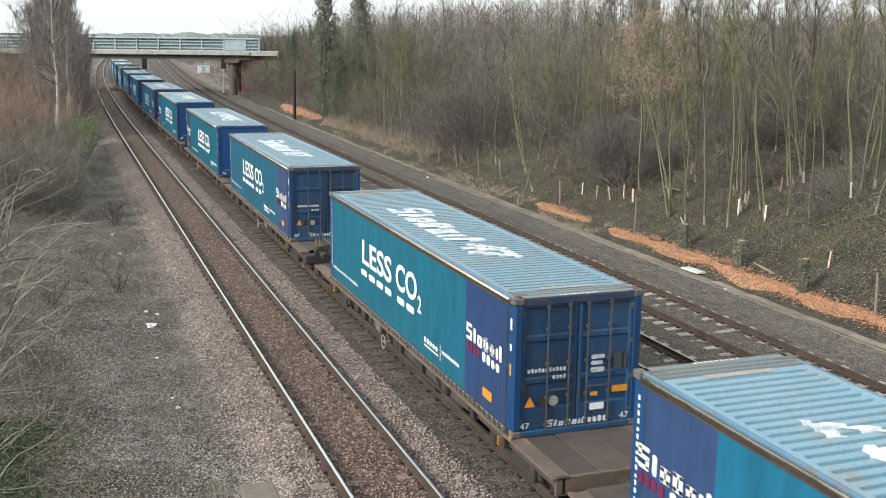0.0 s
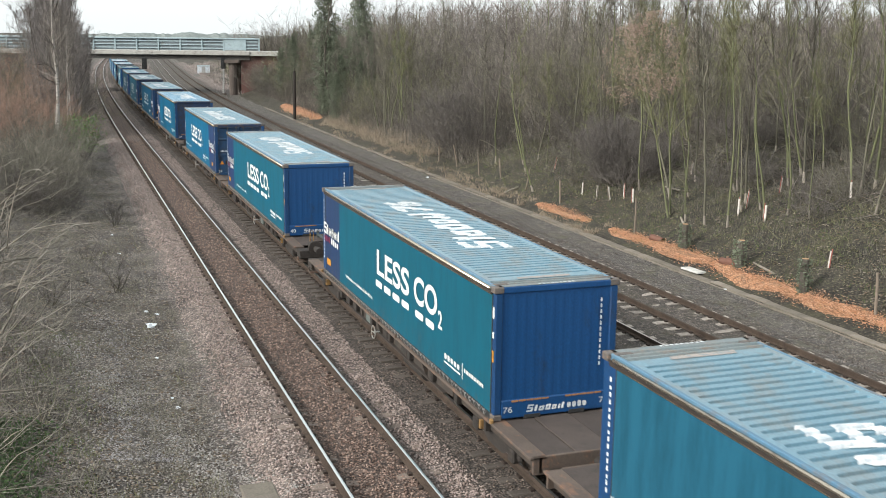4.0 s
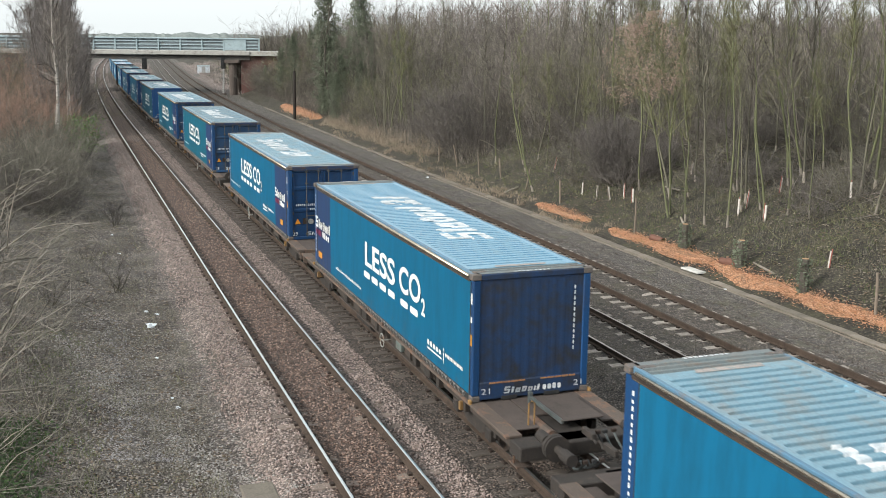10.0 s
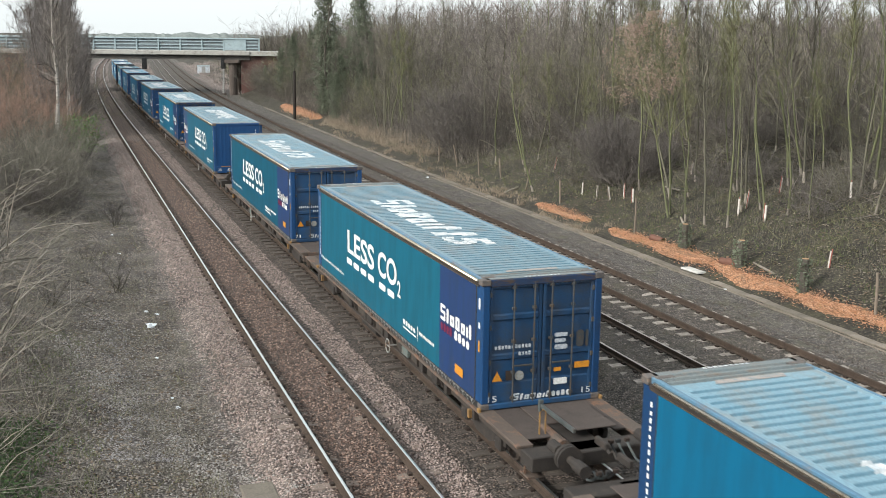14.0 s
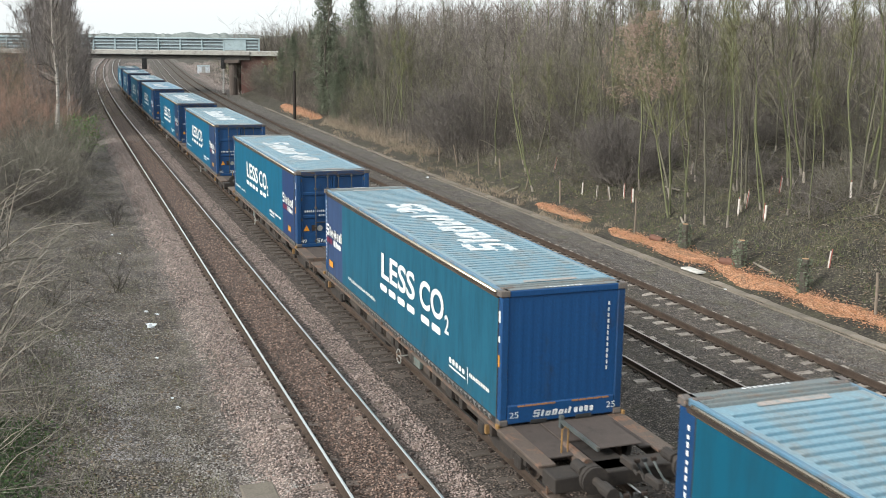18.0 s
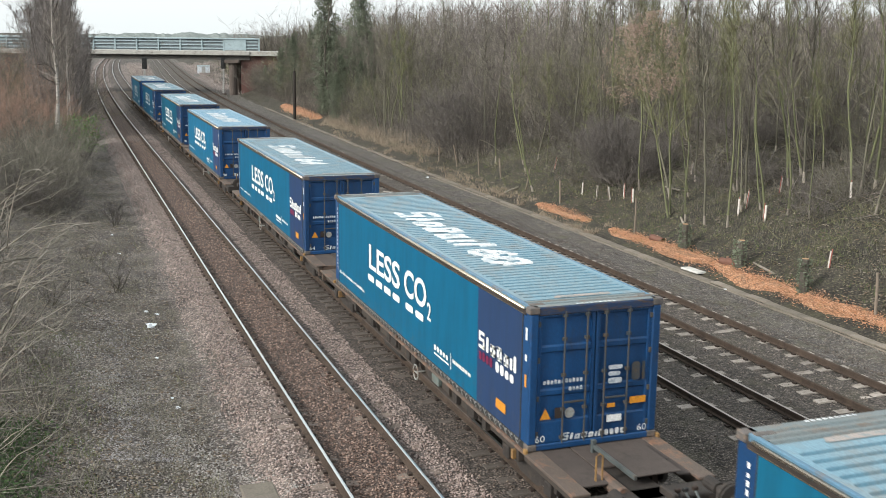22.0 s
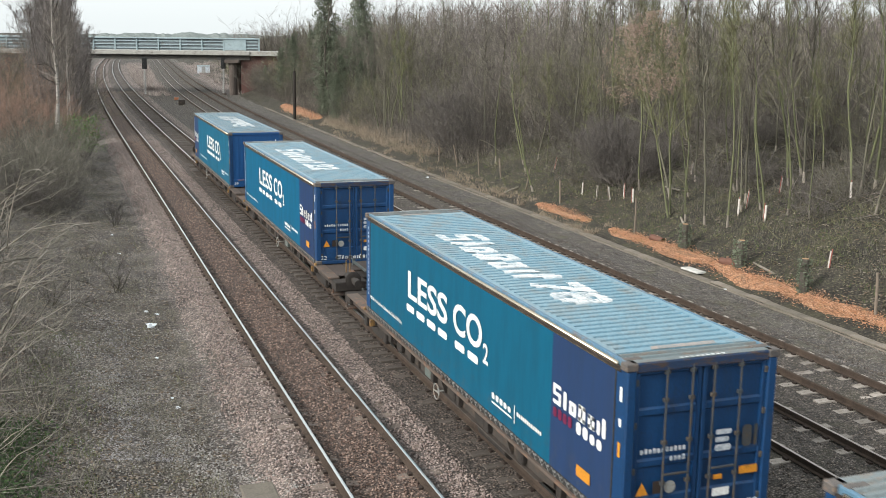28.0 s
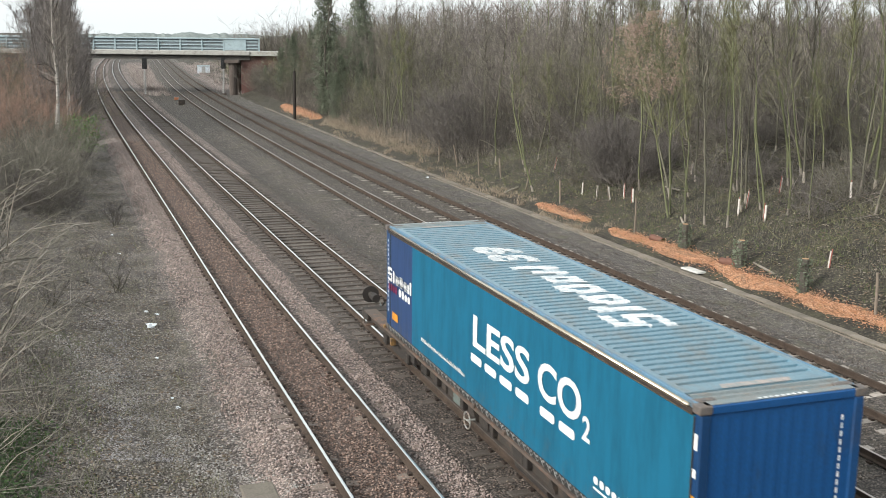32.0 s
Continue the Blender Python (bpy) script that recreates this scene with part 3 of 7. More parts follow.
def build_container():
    root = thing("freight_container", Matrix(), "blue curtain-sided freight container with white lettering, carried on a flat wagon", "container", "containers of the train")
    # roof: cross corrugations with flat end panels
    g = Geo()
    ys, zs = ROOF_LINE
    for yy, zz in zip(ys, zs):
        edge = zz if zz == -0.05 else 0.0
        for xx, ze in ((-HW + 0.09, edge), (-HW + 0.19, edge), (-HW + 0.26, zz), (HW - 0.26, zz), (HW - 0.19, edge), (HW - 0.09, edge)):
            g.v.append((xx, yy, TALL - 0.005 + ze))
    for i in range(len(ys) - 1):
        for j in range(5):
            q = 6 * i + j
            g.face((q, q + 1, q + 7, q + 6))
    g.box(-HW + 0.09, HW - 0.09, -HL + 0.05, HL - 0.05, TALL - 0.16, TALL - 0.14)
    roof = part("roof", g, M["roof_steel"], root, "corrugated pale blue-grey steel roof")
    for y0, y1 in ((-HL + 0.03, -HL + 0.56), (HL - 0.59, HL - 0.03)):
        g = Geo()
        ribs = [(0.0, 0.004), (0.15, 0.004), (0.17, -0.022), (0.23, -0.022), (0.25, 0.004), (0.3, 0.004), (0.32, -0.03), (0.39, -0.03), (0.41, 0.004), (0.45, 0.004), (0.47, -0.03), (0.53, -0.03)]
        out = y0 < 0
        for d, zz in ribs:
            yy = y0 + d if out else y1 - d
            g.v += [(-HW + 0.1, yy, TALL + zz), (HW - 0.1, yy, TALL + zz)]
        for i in range(len(ribs) - 1):
            q = (2 * i, 2 * i + 1, 2 * i + 3, 2 * i + 2)
            g.face(q if out else q[::-1])
        part("roof_end_panel", g, M["roof_end"], roof, "dirty ribbed end panel with rust streaks")
    # faded band and a row of small dashes across both roof ends
    for e in (-1, 1):
        g = Geo()
        y = e * (HL - 0.64)
        g.v = [(-0.58, y - 0.07, TALL + 0.004), (0.55, y - 0.075, TALL + 0.004), (0.6, y + 0.08, TALL + 0.004), (-0.5, y + 0.07, TALL + 0.004)]
        g.face((0, 1, 2, 3))
        part("faded_band", g, M["band_faded"], roof, "faded pinkish-beige band")
        part("roof_marking", moved(row_bars(9, 0.8, 0.055, 4), -0.4, 0), M["roof_white"], roof, at=Matrix(((e * -1, 0, 0, 0.0), (0, e * -1, 0, e * (HL - 0.045)), (0, 0, 1, TALL + 0.008), (0, 0, 0, 1))))
        for sx in (-1, 1):
            # worn rusty plate beside the casting
            g = Geo()
            g.cbox(min(sx * (HW - 0.34), sx * (HW - 0.06)), max(sx * (HW - 0.34), sx * (HW - 0.06)), min(e * (HL - 0.3), e * (HL - 0.19)), max(e * (HL - 0.3), e * (HL - 0.19)), TALL - 0.03, TALL + 0.012, 0.01)
            part("corner_plate", g, M["casting_rust"], roof, "rusty wear plate at the roof corner")
    # top side rails and curtain poles
    for s in (-1, 1):
        g = Geo()
        g.cbox(min(s * (HW - 0.1), s * (HW - 0.03)), max(s * (HW - 0.1), s * (HW - 0.03)), -HL + 0.16, HL - 0.16, TALL - 0.12, TALL, 0.012)
        part("top_rail", g, M["rail_blue"], root)
        g = Geo()
        g.tube([(s * (HW - 0.005), -HL + 0.3, TALL - 0.07), (s * (HW - 0.005), HL - 0.3, TALL - 0.07)], 0.036, 12)
        g.smooth = True
        part("curtain_pole", g, M["pole_bright"], root, "worn bright curtain rail")
        # dark strip with a thin bright edge: the round rail's shaded underside as colour
        g = Geo()
        g.box(min(s * (HW - 0.02), s * (HW + 0.012)), max(s * (HW - 0.02), s * (HW + 0.012)), -HL + 0.2, HL - 0.2, TALL - 0.148, TALL - 0.085)
        g.box(min(s * (HW - 0.02), s * (HW + 0.006)), max(s * (HW - 0.02), s * (HW + 0.006)), -HL + 0.2, HL - 0.2, TALL - 0.17, TALL - 0.148)
        g.box(min(s * (HW - 0.02), s * (HW + 0.016)), max(s * (HW - 0.02), s * (HW + 0.016)), -HL + 0.25, HL - 0.25, TALL - 0.158, TALL - 0.148, 1)
        part("rail_seal", g, [M["rail_shade_brown"], M["pole_bright"]], root, "dark brown strip for the shaded lower side of the bright rail")
        g = Geo()
        g.cbox(min(s * (HW - 0.12), s * HW), max(s * (HW - 0.12), s * HW), -HL + 0.16, HL - 0.16, 0.0, 0.13, 0.012)
        part("bottom_rail", g, M["bar_steel"], root)
        # ratchet straps below the hem
        g = Geo()
        for i in range(52):
            yy = -HL + 0.3 + i * 0.252
            for da, db in ((0.0, 0.126), (0.126, 0.252)):
                g.tube([(s * (HW + 0.012), yy + (da if da == 0.0 else db), 0.13), (s * (HW + 0.012), yy + 0.126, 0.015)], 0.006, 4, 1)
            g.cbox(min(s * HW, s * (HW + 0.026)), max(s * HW, s * (HW + 0.026)), yy + 0.1, yy + 0.15, 0.09, 0.125, 0.006, 1)
        g.box(min(s * (HW - 0.004), s * (HW + 0.005)), max(s * (HW - 0.004), s * (HW + 0.005)), -HL + 0.2, HL - 0.2, 0.005, 0.135, 0)
        part("hem_webbing", g, [M["rubber_black"], M["strap_grey"]], root, "black ratchet straps under the curtain hem")
    # corner posts and castings
    for sx in (-1, 1):
        for sy in (-1, 1):
            deep = 0.34 if sy < 0 else 0.4 if sx < 0 else 0.15
            g = Geo()
            g.cbox(min(sx * (HW - 0.16), sx * (HW - 0.003)), max(sx * (HW - 0.16), sx * (HW - 0.003)), min(sy * (HL - deep), sy * (HL - 0.01)), max(sy * (HL - deep), sy * (HL - 0.01)), 0.118, TALL - 0.118, 0.02)
            post = part("corner_post", g, M["steel_blue"], root)
            for z0 in (0.0, TALL - 0.118):
                c = Geo()
                out = HW + (0.03 if z0 else 0.006)
                c.cbox(min(sx * (HW - 0.17), sx * out), max(sx * (HW - 0.17), sx * out), min(sy * (HL - 0.18), sy * HL), max(sy * (HL - 0.18), sy * HL), z0, z0 + 0.122, 0.015)
                part("corner_casting", c, M["casting_rust"], post)
            # markings up the post
            mk = Geo()
            three = (sx < 0) == (sy < 0)
            if three:
                spec = [(2.0, 2.22), (1.62, 1.74), (1.15, 1.38)]
            else:
                spec = [(2.2 - 0.115 * i, 2.275 - 0.115 * i - 0.02 * (i % 3 == 1)) for i in range(16)]
            x = sx * (HW + 0.002)
            for k, (za, zb) in enumerate(spec):
                w = 0.075 if three else 0.05
                y0 = sy * (HL - (0.17 if sy < 0 else 0.26 if sx < 0 else 0.09))
                mk.quad((x, y0 - sx * w / 2 * -1, za), (x, y0 + sx * w / 2 * -1, za), (x, y0 + sx * w / 2 * -1, zb), (x, y0 - sx * w / 2 * -1, zb), 1 if (k == 2 and three) else 0)
            part("post_marking", mk, [M["paint_white"], M["sticker_yellow"]], post)
    # upright tensioning tubes at the curtain ends
    for sx in (-1, 1):
        for yy in (-HL + 0.35, HL - (0.41 if sx < 0 else 0.16)):
            g = Geo()
            g.tube([(sx * (HW - 0.006), yy, 0.13), (sx * (HW - 0.006), yy, TALL - 0.17)], 0.014, 6)
            part("tension_tube", g, M["rubber_black"], root, "dark curtain tensioning tube")
    # side curtains and what is printed on them
    for s in (-1, 1):
        g = Geo()
        x = s * HW
        nav = -HL + (2.44 if s < 0 else 2.05)
        stop = HL - (0.405 if s < 0 else 0.155)
        for a, b, slot in ((-HL + 0.345, nav, 1), (nav, stop, 0)):
            ycols = span(a, b, 0.38)
            zrows = [0.125, 0.55, 1.0, 1.5, 2.0, 2.4, TALL - 0.16]
            k = len(g.v)
            for i, yy in enumerate(ycols):
                for zz in zrows:
                    bulge = 0.003 * math.sin(math.pi * (zz - 0.2) / 2.24) * (1 + 0.6 * math.sin(yy * 8.2 + s))
                    g.v.append((x + s * (0.004 + bulge) - s * 0.006, yy, zz))
            m = len(zrows)
            for i in range(len(ycols) - 1):
                for j in range(m - 1):
                    q = (k + i * m + j, k + (i + 1) * m + j, k + (i + 1) * m + j + 1, k + i * m + j + 1)
                    g.face(q if s > 0 else q[::-1], slot)
        g.box(min(x - s * 0.03, x - s * 0.01), max(x - s * 0.03, x - s * 0.01), -HL + 0.345, stop, 0.2, TALL - 0.16, 0)
        g.smooth = True
        cur = part("curtain", g, [M["curtain"], M["curtain_navy"]], root, "teal-blue side curtain with a navy end panel")
        fr = side_frame(s)
        lx = HL - (10.08 if s < 0 else 7.79)
        part("slogan_word", clone(word_one, lx, 1.195), M["paint_white"], cur, "white slogan lettering", at=fr)
        part("slogan_word", clone(word_two, lx + 3.0, 1.195), M["paint_white"], cur, "white slogan lettering", at=fr)
        part("small_figure", clone(small_two, lx + 4.66, 1.02), M["paint_white"], cur, at=fr)
        for d in (0.0, 0.73, 1.46, 2.19, 3.22, 3.95):
            dash = strokes([(lx - 0.1 + d, 0.56, 0.88, 1.045)])
            part("dash", dash, M["paint_white"], cur, at=fr)
        bx = HL - 2.34 if s < 0 else HL - 13.48
        part("trade_mark", clone(word_bars(1.8, 0.34), bx, 1.27), M["paint_white"], cur, "white bars of a trade mark", at=fr)
        part("trade_mark_line", clone(row_bars(4, 0.9, 0.2, 2), bx + 0.85, 1.04), M["paint_white"], cur, at=fr)
        part("red_mark", clone(row_bars(4, 0.72, 0.2, 3), bx + 0.02, 1.04), M["paint_red"], cur, "dark red bars", at=fr)
        part("sticker", strokes([(bx + (0.9 if s < 0 else 0.3), 0.46, 0.36, 0.55)], 0.0, 0.003, 0.06), M["sticker_yellow"], cur, "orange-yellow label", at=fr)
        sx0 = HL - 13.27 if s < 0 else HL - 10.95
        part("small_print", clone(row_bars(44, 2.75, 0.1, 5), sx0, 0.42), M["paint_white"], cur, "line of small white print", at=fr)
        tx = HL - 4.94 if s < 0 else HL - 2.7
        part("retailer_mark", clone(row_bars(5, 0.95, 0.13, 6), tx, 0.47), M["paint_white"], cur, at=fr)
        part("retailer_line", strokes([(tx, 0.95, 0.38, 0.42), (tx + 1.05, 0.03, 0.33, 0.68)]), M["paint_white"], cur, at=fr)
        part("retailer_print", clone(row_bars(12, 1.05, 0.1, 7), tx + 1.17, 0.51), M["paint_white"], cur, at=fr)
    # door end
    g = Geo()
    g.cbox(-HW + 0.16, HW - 0.16, -HL + 0.01, -HL + 0.14, TALL - 0.15, TALL - 0.002, 0.015)
    part("door_header", g, M["header_dark"], root, "dark rusty door header")
    g = Geo()
    g.cbox(-HW + 0.16, HW - 0.16, -HL + 0.005, -HL + 0.14, 0.0, 0.115, 0.015)
    part("door_sill", g, M["steel_blue"], root)
    for side in (-1, 1):
        x0, x1 = (-HW + 0.165, -0.012) if side < 0 else (0.012, HW - 0.165)
        g = Geo()
        yb = -HL + 0.055
        rows = [0.125]
        for zz in (0.38, 0.72, 1.06, 1.46, 1.9, 2.1):
            rows += [zz]
        # flat leaf with three recessed bands
        prof = [(0.125, 0), (0.5, 0), (0.53, 0.03), (0.97, 0.03), (1.0, 0), (1.08, 0), (1.11, 0.03), (1.76, 0.03), (1.79, 0), (1.87, 0), (1.9, 0.03), (2.38, 0.03), (2.41, 0), (TALL - 0.155, 0)]
        k = len(g.v)
        for zz, dd in prof:
            g.v += [(x0, yb + dd, zz), (x1, yb + dd, zz)]
        for i in range(len(prof) - 1):
            g.face((k + 2 * i, k + 2 * i + 1, k + 2 * i + 3, k + 2 * i + 2))
        g.box(x0, x1, yb + 0.04, yb + 0.07, 0.125, TALL - 0.155)
        for xa, xb in ((x0, x0 + 0.07), (x1 - 0.07, x1)):
            g.cbox(xa, xb, yb - 0.012, yb + 0.05, 0.125, TALL - 0.155, 0.008)
        door = part("door", g, M["steel_blue"], root, "blue steel container door")
        for xb in ((-0.61, -0.18) if side < 0 else (0.19, 0.65)):
            b = Geo()
            b.tube([(xb, yb - 0.035, 0.08), (xb, yb - 0.035, TALL - 0.09)], 0.017, 6)
            for zz in (0.2, 0.72, 1.35, 2.0, 2.42):
                b.cbox(xb - 0.045, xb + 0.045, yb - 0.045, yb, zz - 0.03, zz + 0.03, 0.006)
            part("locking_bar", b, M["bar_steel"], door, "worn grey locking bar")
        b = Geo()
        xh = -0.4 if side < 0 else 0.42
        b.cbox(xh - 0.2, xh + 0.2, yb - 0.055, yb - 0.03, 0.83, 0.865, 0.006)
        part("door_handle", b, M["bar_steel"], door)
        for zz in (0.3, 0.95, 1.65, 2.3):
            b = Geo()
            xh = x0 - 0.01 if side < 0 else x1 + 0.01
            b.cbox(xh - 0.05, xh + 0.05, yb - 0.03, yb + 0.02, zz - 0.05, zz + 0.05, 0.008)
            part("hinge", b, M["bar_steel"], door)
        ef = Matrix(((1, 0, 0, 0), (0, 0, -1, yb - 0.022), (0, 1, 0, 0), (0, 0, 0, 1)))
        if side < 0:
            part("code_strip", clone(row_bars(11, 0.78, 0.085, 8), -1.0, 1.2), M["code_white"], door, "bars of white code letters", at=ef)
            part("code_strip", clone(row_bars(4, 0.28, 0.085, 9), -0.5, 1.05), M["code_white"], door, at=ef)
            w = Geo()
            w.v = [(-1.05, 0.56, 0.0), (-0.83, 0.56, 0.0), (-0.94, 0.76, 0.0)]
            w.face((0, 1, 2))
            part("warning_triangle", w, M["sticker_yellow"], door, "yellow warning triangle", at=ef)
            w = Geo()
            w.v = [(-0.47 + 0.1 * math.cos(t * 0.5236), 0.64 + 0.1 * math.sin(t * 0.5236), 0.0) for t in range(12)]
            w.face(tuple(range(12)))
            part("worn_label", strokes([(-0.76, 0.18, 0.56, 0.76)], 0.0, 0.001, 0.05), M["clip_rust"], door, "worn brown square label", at=ef)
            part("round_label", w, M["frame_worn"], door, "round pale label", at=ef)
        else:
            part("data_block", strokes([(0.27, 0.28, 1.36, 1.44), (0.27, 0.24, 1.24, 1.32), (0.27, 0.28, 1.1, 1.2)]), M["code_white"], door, "block of small white print", at=ef)
            part("data_panel", strokes([(0.74, 0.17, 1.12, 1.46), (0.95, 0.06, 1.12, 1.46)]), M["bar_steel"], door, at=ef)
            part("orange_label", strokes([(0.27, 0.16, 0.65, 0.73)], 0.0, 0.003, 0.08), M["sticker_yellow"], door, at=ef)
            part("orange_label", strokes([(0.72, 0.33, 0.68, 0.81)], 0.0, 0.003, 0.08), M["sticker_yellow"], door, "orange label", at=ef)
            part("white_label", strokes([(0.27, 0.3, 0.38, 0.51)], 0.0, 0.003, 0.08), M["paint_white"], door, "white label", at=ef)
    ef = Matrix(((1, 0, 0, 0), (0, 0, -1, -HL + 0.028), (0, 1, 0, 0), (0, 0, 0, 1)))
    part("end_mark", clone(word_bars(0.78, 0.14, 0.25), -0.62, 0.14), M["roof_white"], root, "white bars of a trade mark on the door foot", at=ef)
    part("end_mark", clone(row_bars(4, 0.42, 0.12, 11), 0.24, 0.14), M["roof_white"], root, at=ef)
    # plain end: upright corrugations
    g = Geo()
    k = 0
    xs, ds = [-HW + 0.16], [0.0]
    x = -HW + 0.22
    for i in range(11):
        xs += [x, x + 0.04, x + 0.11, x + 0.15]
        ds += [0.0, 0.004, 0.004, 0.0]
        x += 0.194
    xs.append(HW - 0.16)
    ds.append(0.0)
    for xx, dd in zip(xs, ds):
        g.v += [(xx, HL - 0.03 - dd, 0.4), (xx, HL - 0.03 - dd, TALL - 0.12)]
    for i in range(len(xs) - 1):
        g.face((2 * i + 1, 2 * i + 3, 2 * i + 2, 2 * i))
    g.cbox(-HW + 0.16, HW - 0.16, HL - 0.12, HL - 0.008, 0.03, 0.4, 0.02)
    g.cbox(-HW + 0.16, HW - 0.16, HL - 0.12, HL - 0.006, TALL - 0.125, TALL - 0.003, 0.015)
    wall = part("end_wall", g, M["end_blue"], root, "blue corrugated plain end")
    # solid black blocks stand for the shade inside two slots
    for xx in (-0.47, 0.47):
        g = Geo()
        g.cbox(xx - 0.17, xx + 0.17, HL - 0.1, HL - 0.002, -0.0, 0.085, 0.008)
        part("lifting_slot", g, M["rubber_black"], wall, "black block in place of a shaded slot at the wall foot")
    ef = Matrix(((-1, 0, 0, 0), (0, 0, 1, HL - 0.004), (0, 1, 0, 0), (0, 0, 0, 1)))
    part("end_mark", clone(word_bars(0.78, 0.14, 0.25), -0.6, 0.13), M["roof_white"], wall, at=ef)
    part("end_mark", clone(row_bars(4, 0.44, 0.12, 11), 0.26, 0.13), M["roof_white"], wall, at=ef)
    rl = strokes([(-0.92 + 0.16 * i, 0.15, 0.355, 0.392) for i in range(12) if i not in (5, 6)])
    part("scuff_line", rl, M["rust_line"], wall, "rusty scuffed line", at=ef)
    up = strokes([(0.9, 0.035, 0.92 + 0.115 * i, 1.0 + 0.115 * i) for i in range(12)])
    part("upright_code", up, M["roof_white"], wall, "white letters one above another", at=ef)
    return root


def clone(g, dx, dy):
    o = Geo()
    o.v = [(x + dx, y + dy, z) for x, y, z in g.v]
    o.f, o.s = list(g.f), list(g.s)
    return o


container_master = build_container()
boxes = [container_master]
for i in range(1, 18):
    boxes.append(copy_thing(container_master, Matrix()))
ROOF_FRAME = Matrix(((0, 1, 0, 0), (-1, 0, 0, 0), (0, 0, 1, TALL - 0.005), (0, 0, 0, 1)))
roof_word = clone(word_bars(4.75, 1.04, 0.24), -10.27 + HL, -0.6)
roof_word_mesh = on_roof(roof_word).mesh("roof_mark", M["roof_white"])
for ob, num in zip(boxes, NUMBERS):
    part("roof_mark", roof_word_mesh, None, ob, "large white bars of a trade mark on the roof", at=ROOF_FRAME)
    if not num:
        # only the last figure can be made out
        part("roof_number", on_roof(clone(lettering("7", 1.0, 0.8, shear=0.3, bold=0.03), -3.2 + HL, -0.6)), M["roof_white"], ob, "large white figure on the roof", at=ROOF_FRAME)
        part("roof_number", on_roof(strokes([(-4.0 + HL, 0.62, -0.55, 0.35)], 0.3)), M["roof_white"], ob, at=ROOF_FRAME)
    if num:
        part("roof_number", on_roof(clone(lettering(num, 1.0, 1.8, shear=0.22, bold=0.05), -5.1 + HL, -0.6)), M["roof_white"], ob, "large white number on the roof", at=ROOF_FRAME)
        for x_at, flip in ((-1.13, 1), (0.9, 1)):
            part("end_number", clone(lettering(num, 0.12, 0.19), x_at, 0.15), M["roof_white"], ob, at=Matrix(((1, 0, 0, 0), (0, 0, -1, -HL + 0.026), (0, 1, 0, 0), (0, 0, 0, 1))))
            part("end_number", clone(lettering(num, 0.12, 0.19), x_at + 0.05, 0.15), M["roof_white"], ob, at=Matrix(((-1, 0, 0, 0), (0, 0, 1, HL - 0.004), (0, 1, 0, 0), (0, 0, 0, 1))))

# shade and dirt differ from container to container
SHADE = {"curtain_teal": (1, 3, 4, 8), "curtain_deep": (2, 9, 10), "curtain_blue": (5, 6, 7, 12, 13, 14, 16)}
DIRTY_DOORS = (1, 2, 5, 8, 9)


def recolour(ob, mat):
    ob.material_slots[0].link = "OBJECT"
    ob.material_slots[0].material = M[mat]


for i, ob in enumerate(boxes):
    for child in ob.children_recursive:
        kind_name = child.name.split(".")[0]
        if kind_name == "curtain":
            for shade, members in SHADE.items():
                if i in members:
                    recolour(child, shade)
        elif kind_name in ("slogan_word", "small_figure", "dash") and i in (2, 10):
            # the slogan is set a little to one side
            child.matrix_basis = child.matrix_basis @ pose(0.15 if i == 2 else 0.12, 0, 0)
        elif kind_name in ("slogan_word", "small_figure", "dash", "small_print") and i == 16:
            child.matrix_basis = pose(0, 0, 0.0 if kind_name == "small_print" else 0.1) @ child.matrix_basis @ pose(0.16, 0, 0)
        elif kind_name in ("door", "door_sill") and i in DIRTY_DOORS:
            recolour(child, "steel_blue_dirty")
        elif kind_name == "roof" and i in (6, 14):
            recolour(child, "roof_blue")
        elif kind_name == "end_wall" and i == 6:
            recolour(child, "end_sooty")
# ---- flat wagons: the outer end has buffers, the inner end is close-coupled ----
M["wagon_sole"] = surface("wagon_sole", (0.066, 0.055, 0.048), (0.044, 0.037, 0.032), (0.1, 0.07, 0.05), 1.6, 40, 0.8, 0.1, 0.3, per_object=0.18, dirt_at=(0.5, 0.7))
M["bracket_teal"] = surface("bracket_teal", (0.085, 0.1, 0.1), (0.06, 0.072, 0.074), (0.12, 0.09, 0.07), 3, 50, 0.6, 0.1, 0.2)
OUT, INN = HL + 2.33, HL + 1.8
WHEEL_R = 0.365


